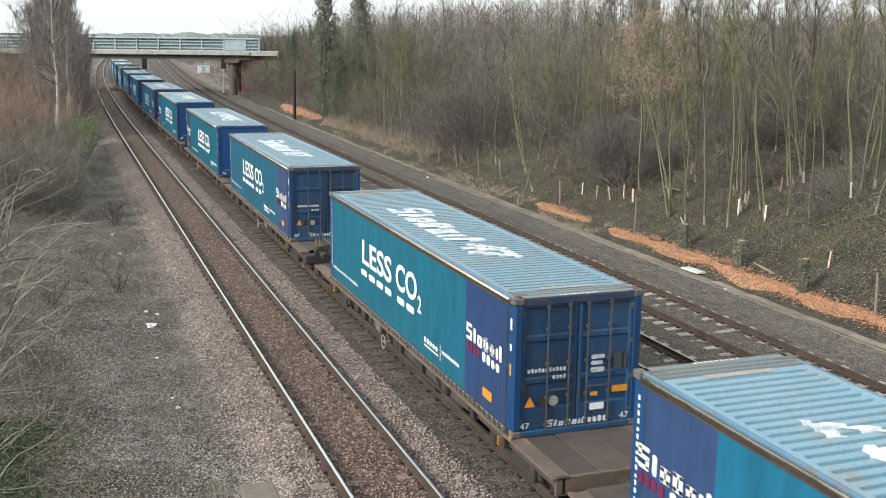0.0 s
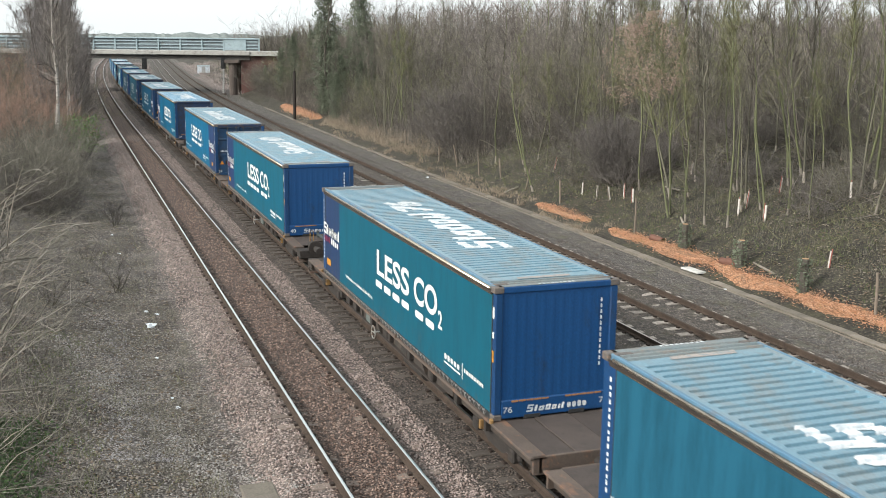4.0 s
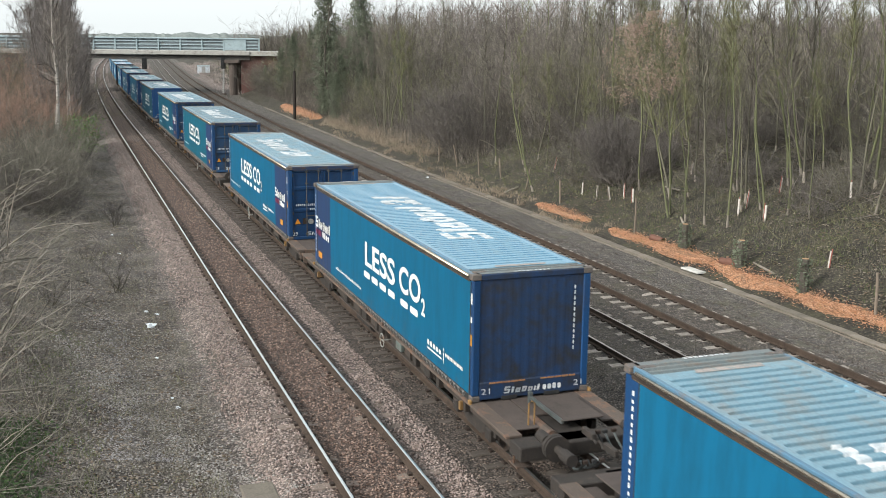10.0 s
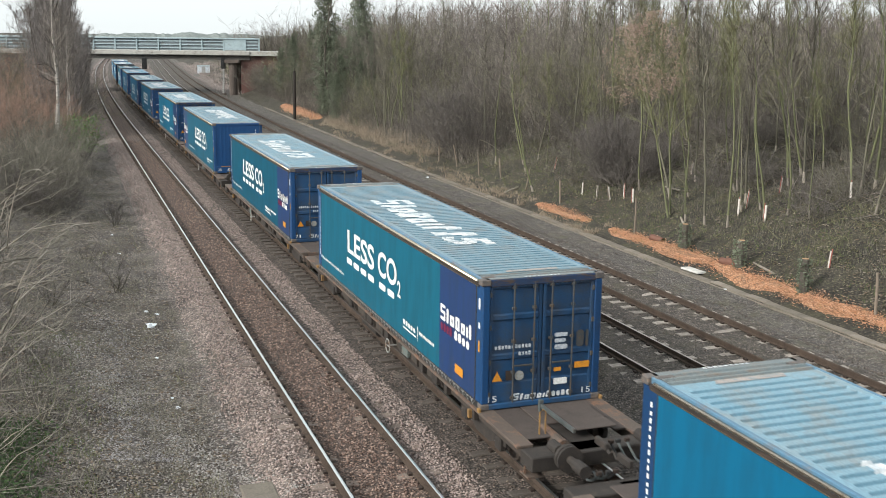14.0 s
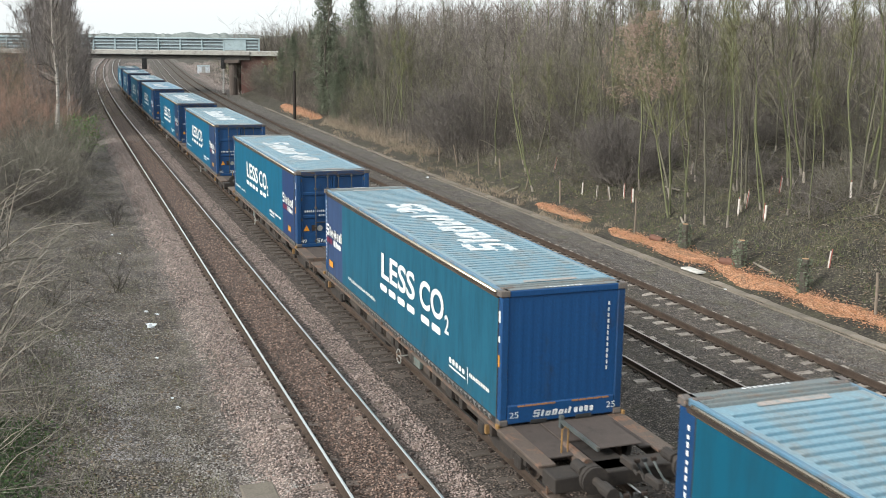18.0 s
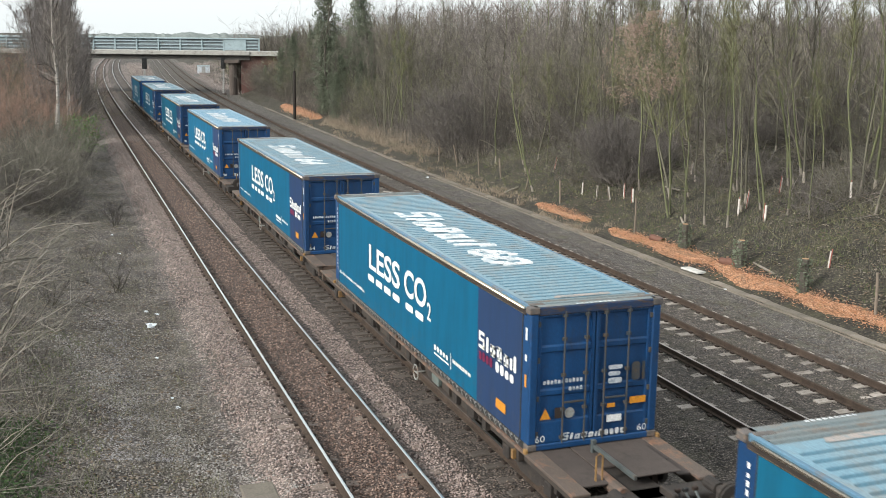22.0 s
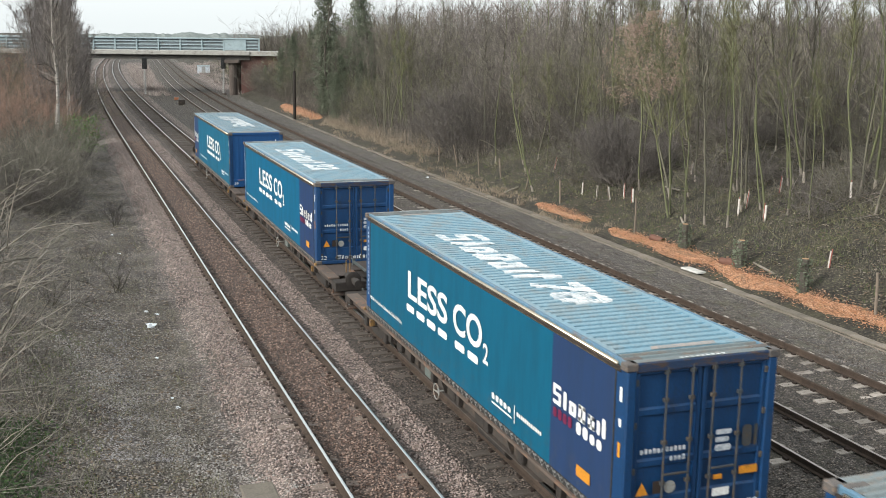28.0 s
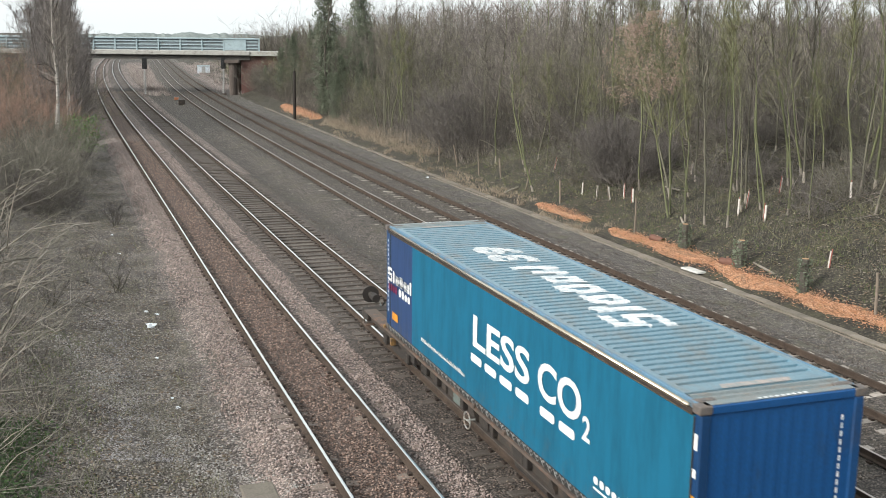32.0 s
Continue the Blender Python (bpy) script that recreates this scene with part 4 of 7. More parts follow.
def build_wagon():
    root = thing("flat_wagon", Matrix(), "grimy grey-brown low flat wagon carrying a container", "wagon", "wagons of the train")
    for s in (-1, 1):
        # solebar: shallow over the bogies, deeper between them
        g = Geo()
        prof = [(-OUT + 0.5, 0.53), (-HL + 2.0, 0.53), (-HL + 2.9, 0.46), (HL - 2.9, 0.46), (HL - 2.0, 0.53), (INN, 0.53)]
        x0, x1 = s * 1.1, s * 1.15
        k = 0
        for y, z in prof:
            g.v += [(x0, y, z), (x1, y, z), (x1, y, DECK - 0.03), (x0, y, DECK - 0.03)]
        for i in range(len(prof) - 1):
            for j in range(4):
                q = (4 * i + j, 4 * i + (j + 1) % 4, 4 * i + 4 + (j + 1) % 4, 4 * i + 4 + j)
                g.face(q if s > 0 else q[::-1])
        g.face((0, 1, 2, 3)), g.face((23, 22, 21, 20))
        beam = part("solebar", g, M["wagon_sole"], root)
        g = Geo()
        g.cbox(min(s * 1.0, s * 1.33), max(s * 1.0, s * 1.33), -OUT + 0.48, INN, DECK - 0.06, DECK - 0.004, 0.01)
        part("top_flange", g, M["wagon_grey"], beam, "rust-streaked upper flange")
        g = Geo()
        g.cbox(min(s * 1.06, s * 1.24), max(s * 1.06, s * 1.24), -HL + 2.9, HL - 2.9, 0.435, 0.462, 0.006)
        part("bottom_flange", g, M["wagon_sole"], beam)
        for i in range(8):
            y = -HL + 0.6 + i * (LEN - 1.2) / 7
            deep = 0.465 if abs(y) < HL - 2.9 else 0.54
            g = Geo()
            lip = s * (1.3 if i % 2 else 1.22)
            g.v = [(s * 1.148, y + e, z) if q == 0 else ((lip, y + e, z) if z > 0.6 else (s * 1.2, y + e, z)) for e in (-0.014, 0.014) for q, z in ((0, deep), (1, deep), (1, DECK - 0.064), (0, DECK - 0.064))]
            for q in ((0, 1, 2, 3), (7, 6, 5, 4), (0, 4, 5, 1), (1, 5, 6, 2), (2, 6, 7, 3), (3, 7, 4, 0)):
                g.face(q)
            part("rib", g, M["wagon_sole"], beam)
        for y in (-HL - 0.0, -HL + 6.1, HL - 6.1, HL):
            g = Geo()
            g.cbox(min(s * 1.285, s * 1.345), max(s * 1.285, s * 1.345), y - 0.05, y + 0.05, DECK - 0.02, DECK + 0.07, 0.012)
            part("container_spigot", g, M["yellow_paint"] if abs(y) > HL - 0.1 else M["wagon_grey"], beam)
        # lower clutter between the bogies: tank, brake gear boxes, ring wheel
        g = Geo()
        g.tube([(s * 1.0, 0.9, 0.33), (s * 1.0, 2.3, 0.33)], 0.16, 10)
        part("air_tank", g, M["wagon_dark"], root)
        for y0, w, mat in ((-2.1, 0.5, "box_green"), (-0.5, 0.3, "wagon_dark"), (3.0, 0.3, "wagon_dark"), (1.0, 0.45, "wagon_dark"), (-4.2, 0.35, "wagon_dark")):
            g = Geo()
            g.cbox(min(s * 1.15, s * 1.25), max(s * 1.15, s * 1.25), y0, y0 + w, 0.5, 0.7, 0.015)
            part("brake_panel", g, M[mat], root, "grimy pale panel")
        g = Geo()
        pts = [(s * 1.38, -0.95 + 0.17 * math.cos(t * 0.5236), 0.5 + 0.17 * math.sin(t * 0.5236)) for t in range(13)]
        g.tube(pts, 0.016, 5)
        g.tube([(s * 1.38, -1.12, 0.5), (s * 1.38, -0.78, 0.5)], 0.012, 5)
        g.tube([(s * 1.14, -0.95, 0.5), (s * 1.38, -0.95, 0.5)], 0.02, 5)
        part("brake_wheel", g, M["frame_worn"], root, "pale steel hand wheel")
        for y in (-HL + 0.55, HL - 0.55):
            g = Geo()
            g.cbox(min(s * 1.145, s * 1.335), max(s * 1.145, s * 1.335), y - 0.04, y + 0.04, 0.52, 0.7, 0.01)
            part("lift_bracket", g, M["yellow_paint"], beam, "worn yellow bracket")
    for i in range(9):
        y = -HL + 0.5 + i * (LEN - 1.0) / 8
        g = Geo()
        g.cbox(-1.26, 1.26, y - 0.09, y + 0.09, 0.5, DECK - 0.035, 0.01)
        part("crossbeam", g, M["wagon_dark"], root)
    g = Geo()
    g.cbox(-0.3, 0.3, -OUT + 0.1, INN - 0.1, 0.46, DECK - 0.06, 0.02)
    part("centre_sill", g, M["wagon_dark"], root)
    # inner end: plain deck plates and a square headstock
    for x0, x1, dz in ((-1.0, -0.32, 0.0), (-0.3, 0.42, 0.012), (0.44, 1.0, 0.0)):
        g = Geo()
        g.cbox(x0, x1, HL - 0.7, INN - 0.03, DECK - 0.04, DECK - 0.012 + dz, 0.006)
        part("deck_plate", g, M["wagon_deck"], root, "dusty brown steel deck plate")
    g = Geo()
    g.cbox(-1.27, 1.27, INN - 0.06, INN, 0.5, DECK - 0.004, 0.012)
    part("headstock", g, M["wagon_grey"], root)
    g = Geo()
    g.tube([(0, INN - 0.1, 0.62), (0, INN + 0.26, 0.62)], 0.09, 8)
    part("drawbar", g, M["wagon_dark"], root)
    # outer end: stepped deck, raised tread plate over the coupling, buffers
    for x0, x1, y0, y1, z1, b in ((-1.1, -0.45, -HL - 1.55, -HL + 0.7, DECK - 0.02, 0.006), (-0.43, 1.1, -HL - 0.95, -HL + 0.7, DECK - 0.012, 0.006)):
        g = Geo()
        g.cbox(x0, x1, y0, y1, DECK - 0.05, z1, b)
        part("deck_plate", g, M["wagon_deck"], root, "dusty brown steel deck plate")
    g = Geo()
    g.cbox(-0.1, 0.72, -HL - 1.75, -HL - 0.38, DECK + 0.1, DECK + 0.13, 0.01)
    for xx in (-0.06, 0.66):
        for yy in (-HL - 0.45, -HL - 0.9):
            g.cbox(xx - 0.02, xx + 0.02, yy - 0.03, yy + 0.03, DECK - 0.03, DECK + 0.1, 0.004)
    part("tread_plate", g, M["wagon_deck"], root, "raised brown tread plate")
    g = Geo()
    g.cbox(-0.17, -0.11, -HL - 1.75, -HL - 0.3, DECK + 0.06, DECK + 0.14, 0.008)
    g.cbox(-0.19, -0.1, -HL - 0.34, -HL - 0.26, DECK - 0.03, DECK + 0.22, 0.01)
    part("plate_bracket", g, M["bracket_teal"], root, "grey-green steel bracket beside the tread plate")
    g = Geo()
    g.cbox(0.76, 1.1, -HL - 1.6, -HL - 0.97, DECK - 0.05, DECK - 0.01, 0.008)
    part("deck_plate", g, M["wagon_deck"], root)
    g = Geo()
    g.tube([(-0.42, -HL - 1.0, 0.74), (-0.42, -HL - 1.9, 0.74)], 0.12, 10)
    part("coupling_drum", g, M["wagon_grey"], root)
    g = Geo()
    g.cbox(-1.25, 1.25, -OUT, -OUT + 0.5, 0.5, DECK - 0.06, 0.02)
    part("headstock", g, M["wagon_dark"], root)
    for s in (-1, 1):
        g = Geo()
        g.tube([(s * 0.86, -OUT + 0.02, 0.98), (s * 0.86, -OUT - 0.3, 0.98)], 0.11, 12)
        g.tube([(s * 0.86, -OUT - 0.28, 0.98), (s * 0.86, -OUT - 0.55, 0.98)], 0.075, 12)
        g.smooth = False
        buf = part("buffer", g, M["wagon_dark"], root, "greasy black buffer")
        h = Geo()
        h.tube([(s * 0.86, -OUT - 0.54, 0.98), (s * 0.86, -OUT - 0.6, 0.98), (s * 0.86, -OUT - 0.615, 0.98)], [0.235, 0.225, 0.15], 16)
        part("buffer_head", h, M["wagon_dark"], buf)
    g = Geo()
    g.cbox(-0.05, 0.05, -OUT - 0.42, -OUT, 0.92, 1.06, 0.02)
    g.tube([(0, -OUT - 0.3, 0.98), (0, -OUT - 0.5, 0.9), (0, -OUT - 0.58, 0.98)], 0.03, 6)
    part("coupling", g, M["wagon_dark"], root)
    for dx, m in ((0.28, "clip_rust"), (0.42, "rubber_black"), (0.6, "clip_rust")):
        g = Geo()
        pts = [(dx, -OUT, 0.9), (dx + 0.03, -OUT - 0.16, 0.74), (dx + 0.02, -OUT - 0.36, 0.66), (dx - 0.02, -OUT - 0.56, 0.7)]
        g.tube(pts, 0.024, 6)
        part("brake_hose", g, M["bracket_teal"] if dx > 0.4 else M["rubber_black"], root)
        h = Geo()
        h.cbox(dx - 0.05, dx + 0.05, -OUT - 0.05, -OUT + 0.01, 0.88, 0.95, 0.01)
        part("hose_cock", h, M[m], root)
    for s in (-1, 1):
        g = Geo()
        x = s * 0.62
        yr = -HL - 1.4
        g.tube([(x - 0.06, yr, DECK - 0.03), (x - 0.06, yr, DECK + 0.4), (x, yr, DECK + 0.45), (x + 0.06, yr, DECK + 0.4), (x + 0.06, yr, DECK - 0.03)], 0.017, 6)
        x = s * 1.12
        if s < 0:
            part("grab_rail", g, M["yellow_paint"], root, "worn yellow grab rail")
        g = Geo()
        g.cbox(x - 0.16, x + 0.16, -OUT + 0.08, -OUT + 0.44, 0.36, 0.4, 0.006)
        g.cbox(x - 0.16, x - 0.12, -OUT + 0.24, -OUT + 0.28, 0.4, 0.55, 0.004)
        g.cbox(x + 0.12, x + 0.16, -OUT + 0.24, -OUT + 0.28, 0.4, 0.55, 0.004)
        part("foot_step", g, M["wagon_grey"], root, "worn steel footstep")
    # bogies
    for by in (-HL + 0.35, HL - 0.35):
        bogie = new("bogie")
        bogie.parent = root
        bogie.matrix_basis = pose(0, by, 0)
        for s in (-1, 1):
            g = Geo()
            k = 0
            ring = [(-1.15, 0.5), (-1.15, 0.36), (-0.7, 0.34), (-0.35, 0.2), (0.35, 0.2), (0.7, 0.34), (1.15, 0.36), (1.15, 0.5), (0.5, 0.55), (-0.5, 0.55)]
            for x in (s * 0.98, s * 1.08):
                g.v += [(x, y, z) for y, z in ring]
            n = len(ring)
            g.face(tuple(range(n)) if s < 0 else tuple(range(n))[::-1])
            g.face(tuple(range(n, 2 * n))[::-1] if s < 0 else tuple(range(n, 2 * n)))
            for j in range(n):
                g.face((j, (j + 1) % n, n + (j + 1) % n, n + j))
            for ya in (-0.9, 0.9):
                g.cbox(min(s * 1.0, s * 1.16), max(s * 1.0, s * 1.16), ya - 0.13, ya + 0.13, 0.24, 0.5, 0.03)
                g.tube([(s * 1.05, ya + 0.24, 0.36), (s * 1.05, ya + 0.24, 0.52)], 0.06, 8)
            part("side_frame", g, M["wagon_dark"], bogie)
        g = Geo()
        g.cbox(-1.0, 1.0, -0.18, 0.18, 0.34, 0.52, 0.02)
        part("bolster", g, M["wagon_dark"], bogie)
        for ya in (-0.9, 0.9):
            g = Geo()
            g.tube([(-1.0, 0, 0), (1.0, 0, 0)], 0.07, 8)
            for s in (-1, 1):
                prof = [(0.685, 0.05), (0.69, WHEEL_R + 0.028), (0.715, WHEEL_R + 0.026), (0.73, WHEEL_R), (0.82, WHEEL_R - 0.005), (0.825, WHEEL_R - 0.05), (0.78, WHEEL_R - 0.07), (0.77, 0.12), (0.83, 0.1), (0.83, 0.05)]
                k, n = len(g.v), 20
                for px, pr in prof:
                    for j in range(n):
                        t = 2 * math.pi * j / n
                        g.v.append((s * px, pr * math.cos(t), pr * math.sin(t)))
                for i in range(len(prof) - 1):
                    for j in range(n):
                        j2 = (j + 1) % n
                        q = (k + i * n + j, k + i * n + j2, k + (i + 1) * n + j2, k + (i + 1) * n + j)
                        g.face(q if s < 0 else q[::-1])
            ws = part("wheelset", g, M["wheel_steel"], bogie)
            ws.matrix_basis = pose(0, ya, WHEEL_R)
    return root


wagon_master = build_wagon()
wagons = [wagon_master]
for i in range(1, 18):
    wagons.append(copy_thing(wagon_master, Matrix()))
# ---- road bridge across the cutting, skewed to the tracks ----
M["parapet_paint"] = surface("parapet_paint", (0.34, 0.43, 0.46), (0.28, 0.36, 0.39), (0.2, 0.23, 0.23), 0.7, 20, 0.55, bump=0.05)
M["parapet_dark"] = surface("parapet_dark", (0.12, 0.15, 0.17), (0.16, 0.19, 0.2), (0.1, 0.1, 0.09), 0.7, 20, 0.6, bump=0.05)
M["girder_dark"] = surface("girder_dark", (0.05, 0.05, 0.048), (0.08, 0.075, 0.068), (0.1, 0.08, 0.06), 0.6, 20, 0.8)
M["brick_red"] = surface("brick_red", (0.125, 0.06, 0.051), (0.09, 0.045, 0.039), (0.06, 0.042, 0.036), 1.0, 12, 0.9, bump=0.4, depth=0.02)
M["pier_stain"] = surface("pier_stain", (0.12, 0.095, 0.082), (0.085, 0.068, 0.06), (0.08, 0.066, 0.056), 0.8, 20, 0.9, bump=0.3)
M["black_paint"] = surface("black_paint", (0.02, 0.02, 0.02), (0.03, 0.03, 0.03), None, 2, 30, 0.6)
M["post_grey"] = surface("post_grey", (0.4, 0.4, 0.39), (0.32, 0.32, 0.31), (0.22, 0.2, 0.18), 1.5, 30, 0.6, 0.3)
M["pole_tar"] = surface("pole_tar", (0.025, 0.021, 0.018), (0.036, 0.03, 0.025), None, 2, 30, 0.9, stretch=(4, 4, 0.4))
M["orange_paint"] = surface("orange_paint", (0.5, 0.2, 0.1), (0.4, 0.16, 0.08), None, 3, 30, 0.6)

BRIDGE = Matrix.Translation((4.5, 154.5, 0)) @ Matrix.Rotation(radians(-19.9), 4, "Z")
SOFFIT, DECK_TOP, RAIL_TOP = 4.55, 5.72, 7.5


def build_bridge():
    root = thing("road_bridge", BRIDGE, "flat road bridge with pale blue-grey metal parapets and a brick abutment", "bridge")
    g = Geo()
    g.cbox(-34, 17.0, -0.15, 7.5, 5.1, DECK_TOP - 0.02, 0.04)
    part("deck", g, M["concrete"], root, "weathered concrete deck edge")
    for y in (0.2, 2.0, 3.8, 5.6, 7.2):
        g = Geo()
        g.box(-34, 12.9, y, y + 0.35, SOFFIT + 0.02, 5.1)
        g.box(-34, 12.9, y - 0.12, y + 0.47, SOFFIT - 0.03, SOFFIT + 0.02)
        part("girder", g, M["girder_dark"], root)
    for yy in (0.0, 7.3):
        bay = 3.02
        xs = []
        x = 12.3
        while x > -34:
            xs.append(x)
            x -= bay
        if yy == 0.0:
            xs = [14.2] + xs
        for k, (xb, xa) in enumerate(zip(xs, xs[1:])):
            g = Geo()
            g.cbox(xb - 0.1, xb + 0.1, yy - 0.12, yy + 0.08, DECK_TOP, RAIL_TOP - 0.05, 0.01)
            part("parapet_post", g, M["parapet_paint"], root)
            if xb == 12.3:
                g = Geo()
                g.cbox(xa + 0.1, xb - 0.1, yy - 0.08, yy - 0.02, DECK_TOP + 0.12, RAIL_TOP - 0.2, 0.01)
                part("parapet_panel", g, M["parapet_paint"], root, "plain pale sheet")
                continue
            for j in range(3):
                z = DECK_TOP + 0.3 + j * 0.46
                g = Geo()
                g.cbox(xa + 0.1, xb - 0.1, yy - 0.06, yy + 0.02, z, z + 0.16, 0.01)
                part("parapet_bar", g, M["parapet_paint"], root)
            g = Geo()
            g.box(xa + 0.1, xb - 0.1, yy + 0.05, yy + 0.07, DECK_TOP + 0.1, RAIL_TOP - 0.2)
            part("parapet_mesh", g, M["parapet_dark"], root, "dark infill sheet")
        g = Geo()
        g.cbox(-34, 14.3 if yy == 0.0 else 12.4, yy - 0.2, yy + 0.16, RAIL_TOP - 0.18, RAIL_TOP, 0.03)
        part("top_rail", g, M["parapet_paint"], root, "pale painted top rail")
    g = Geo()
    g.cbox(-34, 12.9, -0.28, -0.16, DECK_TOP - 0.54, DECK_TOP, 0.02)
    part("fascia", g, M["concrete"], root)
    # right-hand pier and brick abutment
    for y in (0.4, 3.6, 6.6):
        g = Geo()
        g.tube([(10.4, y, -0.6), (10.4, y, 3.8), (10.4, y, 4.1)], [0.55, 0.55, 0.8], 14)
        g.cbox(9.4, 11.4, y - 0.8, y + 0.8, 4.1, SOFFIT - 0.03, 0.04)
        part("pier", g, M["pier_stain"], root, "stained brown-grey concrete pier")
    g = Geo()
    g.cbox(11.5, 17.5, 0.5, 7.2, -0.6, 5.08, 0.03)
    part("abutment", g, M["brick_red"], root, "dark red brick abutment")
    g = Geo()
    g.cbox(17.5, 24, -0.1, 7.4, -0.4, 5.6, 0.03)
    part("wing_wall", g, M["brick_red"], root)
    g = Geo()
    g.cbox(-40, -13.5, 0.3, 7.2, -0.6, 4.75, 0.03)
    part("abutment", g, M["brick_red"], root)
    return root


build_bridge()


def build_signal(x, y, tall, heads):
    root = thing("signal", pose(x, y, -0.4), "colour-light railway signal, dark head on a grey post, seen unlit", "signal", "signals")
    g = Geo()
    g.tube([(0, 0, 0), (0, 0, tall)], 0.09, 10)
    part("post", g, M["post_grey"], root)
    g = Geo()
    g.cbox(-0.3, 0.3, -0.3, 0.3, 0, 0.3, 0.03)
    part("base", g, M["pier_stain"], root)
    g = Geo()
    g.cbox(-0.33, 0.33, -0.12, 0.02, tall - 0.2, tall + 1.35, 0.04)
    head = part("head", g, M["black_paint"], root, "black signal head with hoods")
    for k in range(heads):
        h = Geo()
        z = tall + 0.05 + k * 0.34
        pts = [(0.12 * math.cos(a), -0.12, z + 0.12 * math.sin(a)) for a in [i * 0.5236 for i in range(12)]]
        h.tube([(0, -0.12, z), (0, -0.34, z)], 0.12, 12)
        part("hood", h, M["black_paint"], head)
    g = Geo()
    for s in (-0.17, 0.17):
        g.tube([(s, 0.22, 0), (s, 0.22, tall)], 0.02, 5)
    for k in range(int(tall / 0.3)):
        g.tube([(-0.17, 0.22, 0.3 + k * 0.3), (0.17, 0.22, 0.3 + k * 0.3)], 0.012, 4)
    part("ladder", g, M["post_grey"], root)
    return root


build_signal(2.35, 150.0, 3.9, 3)
build_signal(13.1, 151.5, 3.9, 3)
# telegraph pole
pole = thing("telegraph_pole", pose(13.5, 105.6, -0.4), "tall dark tarred wooden pole at the track side", "pole")
g = Geo()
g.tube([(0, 0, 0), (0, 0, 3), (0.02, 0, 4.9)], [0.16, 0.15, 0.13], 8)
part("shaft", g, M["pole_tar"], pole)
g = Geo()
g.cbox(-0.05, 0.05, -0.13, -0.1, 2.0, 2.3, 0.005)
part("number_plate", g, M["post_grey"], pole)
# low units between the tracks
for x, y, w, hh, mat, lab in ((4.95, 129.6, 0.75, 0.62, "wagon_sole", "dark metal lineside box on a low stand"), (5.3, 139.0, 0.55, 0.35, "orange_paint", "orange-brown lineside box on a stand")):
    t = thing("lineside_box", pose(x, y, -0.42), lab, "equipment box", "lineside boxes")
    g = Geo()
    g.cbox(-w / 2, w / 2, -0.25, 0.25, 0.18, 0.18 + hh, 0.02)
    part("case", g, M[mat], t)
    g = Geo()
    g.cbox(-w / 2 - 0.03, w / 2 + 0.03, -0.28, 0.28, 0.18 + hh, 0.21 + hh, 0.01)
    part("cover", g, M["post_grey"], t)
    g = Geo()
    g.cbox(-w / 2 + 0.08, w / 2 - 0.08, -0.2, 0.2, 0, 0.18, 0.01)
    part("stand", g, M["black_paint"], t)

# pale hut beyond the bridge
M["hut_white"] = surface("hut_white", (0.62, 0.66, 0.7), (0.5, 0.55, 0.6), (0.36, 0.38, 0.4), 1.2, 20, 0.7)
hut = thing("lineside_hut", pose(21.0, 236.0, -0.3, 0, 0, -8), "small pale lineside hut with a flat roof beyond the bridge", "hut")
g = Geo()
g.cbox(-1.3, 1.3, -0.9, 0.9, 0, 1.6, 0.04)
part("wall", g, M["hut_white"], hut)
g = Geo()
g.cbox(-1.4, 1.4, -1.0, 1.0, 1.6, 1.72, 0.03)
part("roof", g, M["parapet_paint"], hut)
g = Geo()
g.cbox(-0.4, 0.4, -0.94, -0.89, 0.05, 1.45, 0.01)
part("door", g, M["post_grey"], hut)
# ---- trees, shrubs and woods ----
M["bark_green"] = surface("bark_green", (0.15, 0.162, 0.076), (0.105, 0.112, 0.06), (0.15, 0.136, 0.108), 2.0, 30, 0.9, bump=0.4, per_object=0.3, stretch=(3, 3, 0.6))
M["bark_olive"] = surface("bark_olive", (0.135, 0.127, 0.092), (0.1, 0.094, 0.07), (0.12, 0.122, 0.066), 2.0, 30, 0.9, bump=0.4, per_object=0.3, stretch=(3, 3, 0.6))
M["bark_grey"] = surface("bark_grey", (0.13, 0.112, 0.095), (0.09, 0.078, 0.066), (0.1, 0.1, 0.055), 2.0, 30, 0.9, bump=0.4, per_object=0.3, stretch=(3, 3, 0.6))
M["bark_birch"] = surface("bark_birch", (0.5, 0.46, 0.42), (0.36, 0.33, 0.3), (0.1, 0.085, 0.075), 3.5, 30, 0.8, bump=0.2, stretch=(0.6, 0.6, 2.5), dirt_at=(0.44, 0.6))
M["bark_pale"] = surface("bark_pale", (0.29, 0.255, 0.215), (0.21, 0.183, 0.153), (0.16, 0.16, 0.085), 3.0, 40, 0.85, bump=0.2, per_object=0.25)
M["twig_brown"] = islands("twig_brown", [(0.045, 0.041, 0.033), (0.145, 0.133, 0.107), (0.098, 0.09, 0.073), (0.28, 0.257, 0.21)])
M["twig_red"] = islands("twig_red", [(0.05, 0.043, 0.038), (0.163, 0.144, 0.125), (0.11, 0.097, 0.085), (0.3, 0.265, 0.232)])
M["twig_olive"] = islands("twig_olive", [(0.065, 0.064, 0.034), (0.175, 0.173, 0.095), (0.125, 0.122, 0.068), (0.26, 0.255, 0.15)])
M["twig_pale"] = islands("twig_pale", [(0.1, 0.09, 0.075), (0.2, 0.182, 0.156), (0.14, 0.127, 0.108), (0.27, 0.245, 0.213)])
M["twig_dusk"] = islands("twig_dusk", [(0.09, 0.079, 0.075), (0.19, 0.168, 0.16), (0.14, 0.124, 0.118), (0.28, 0.248, 0.236)])
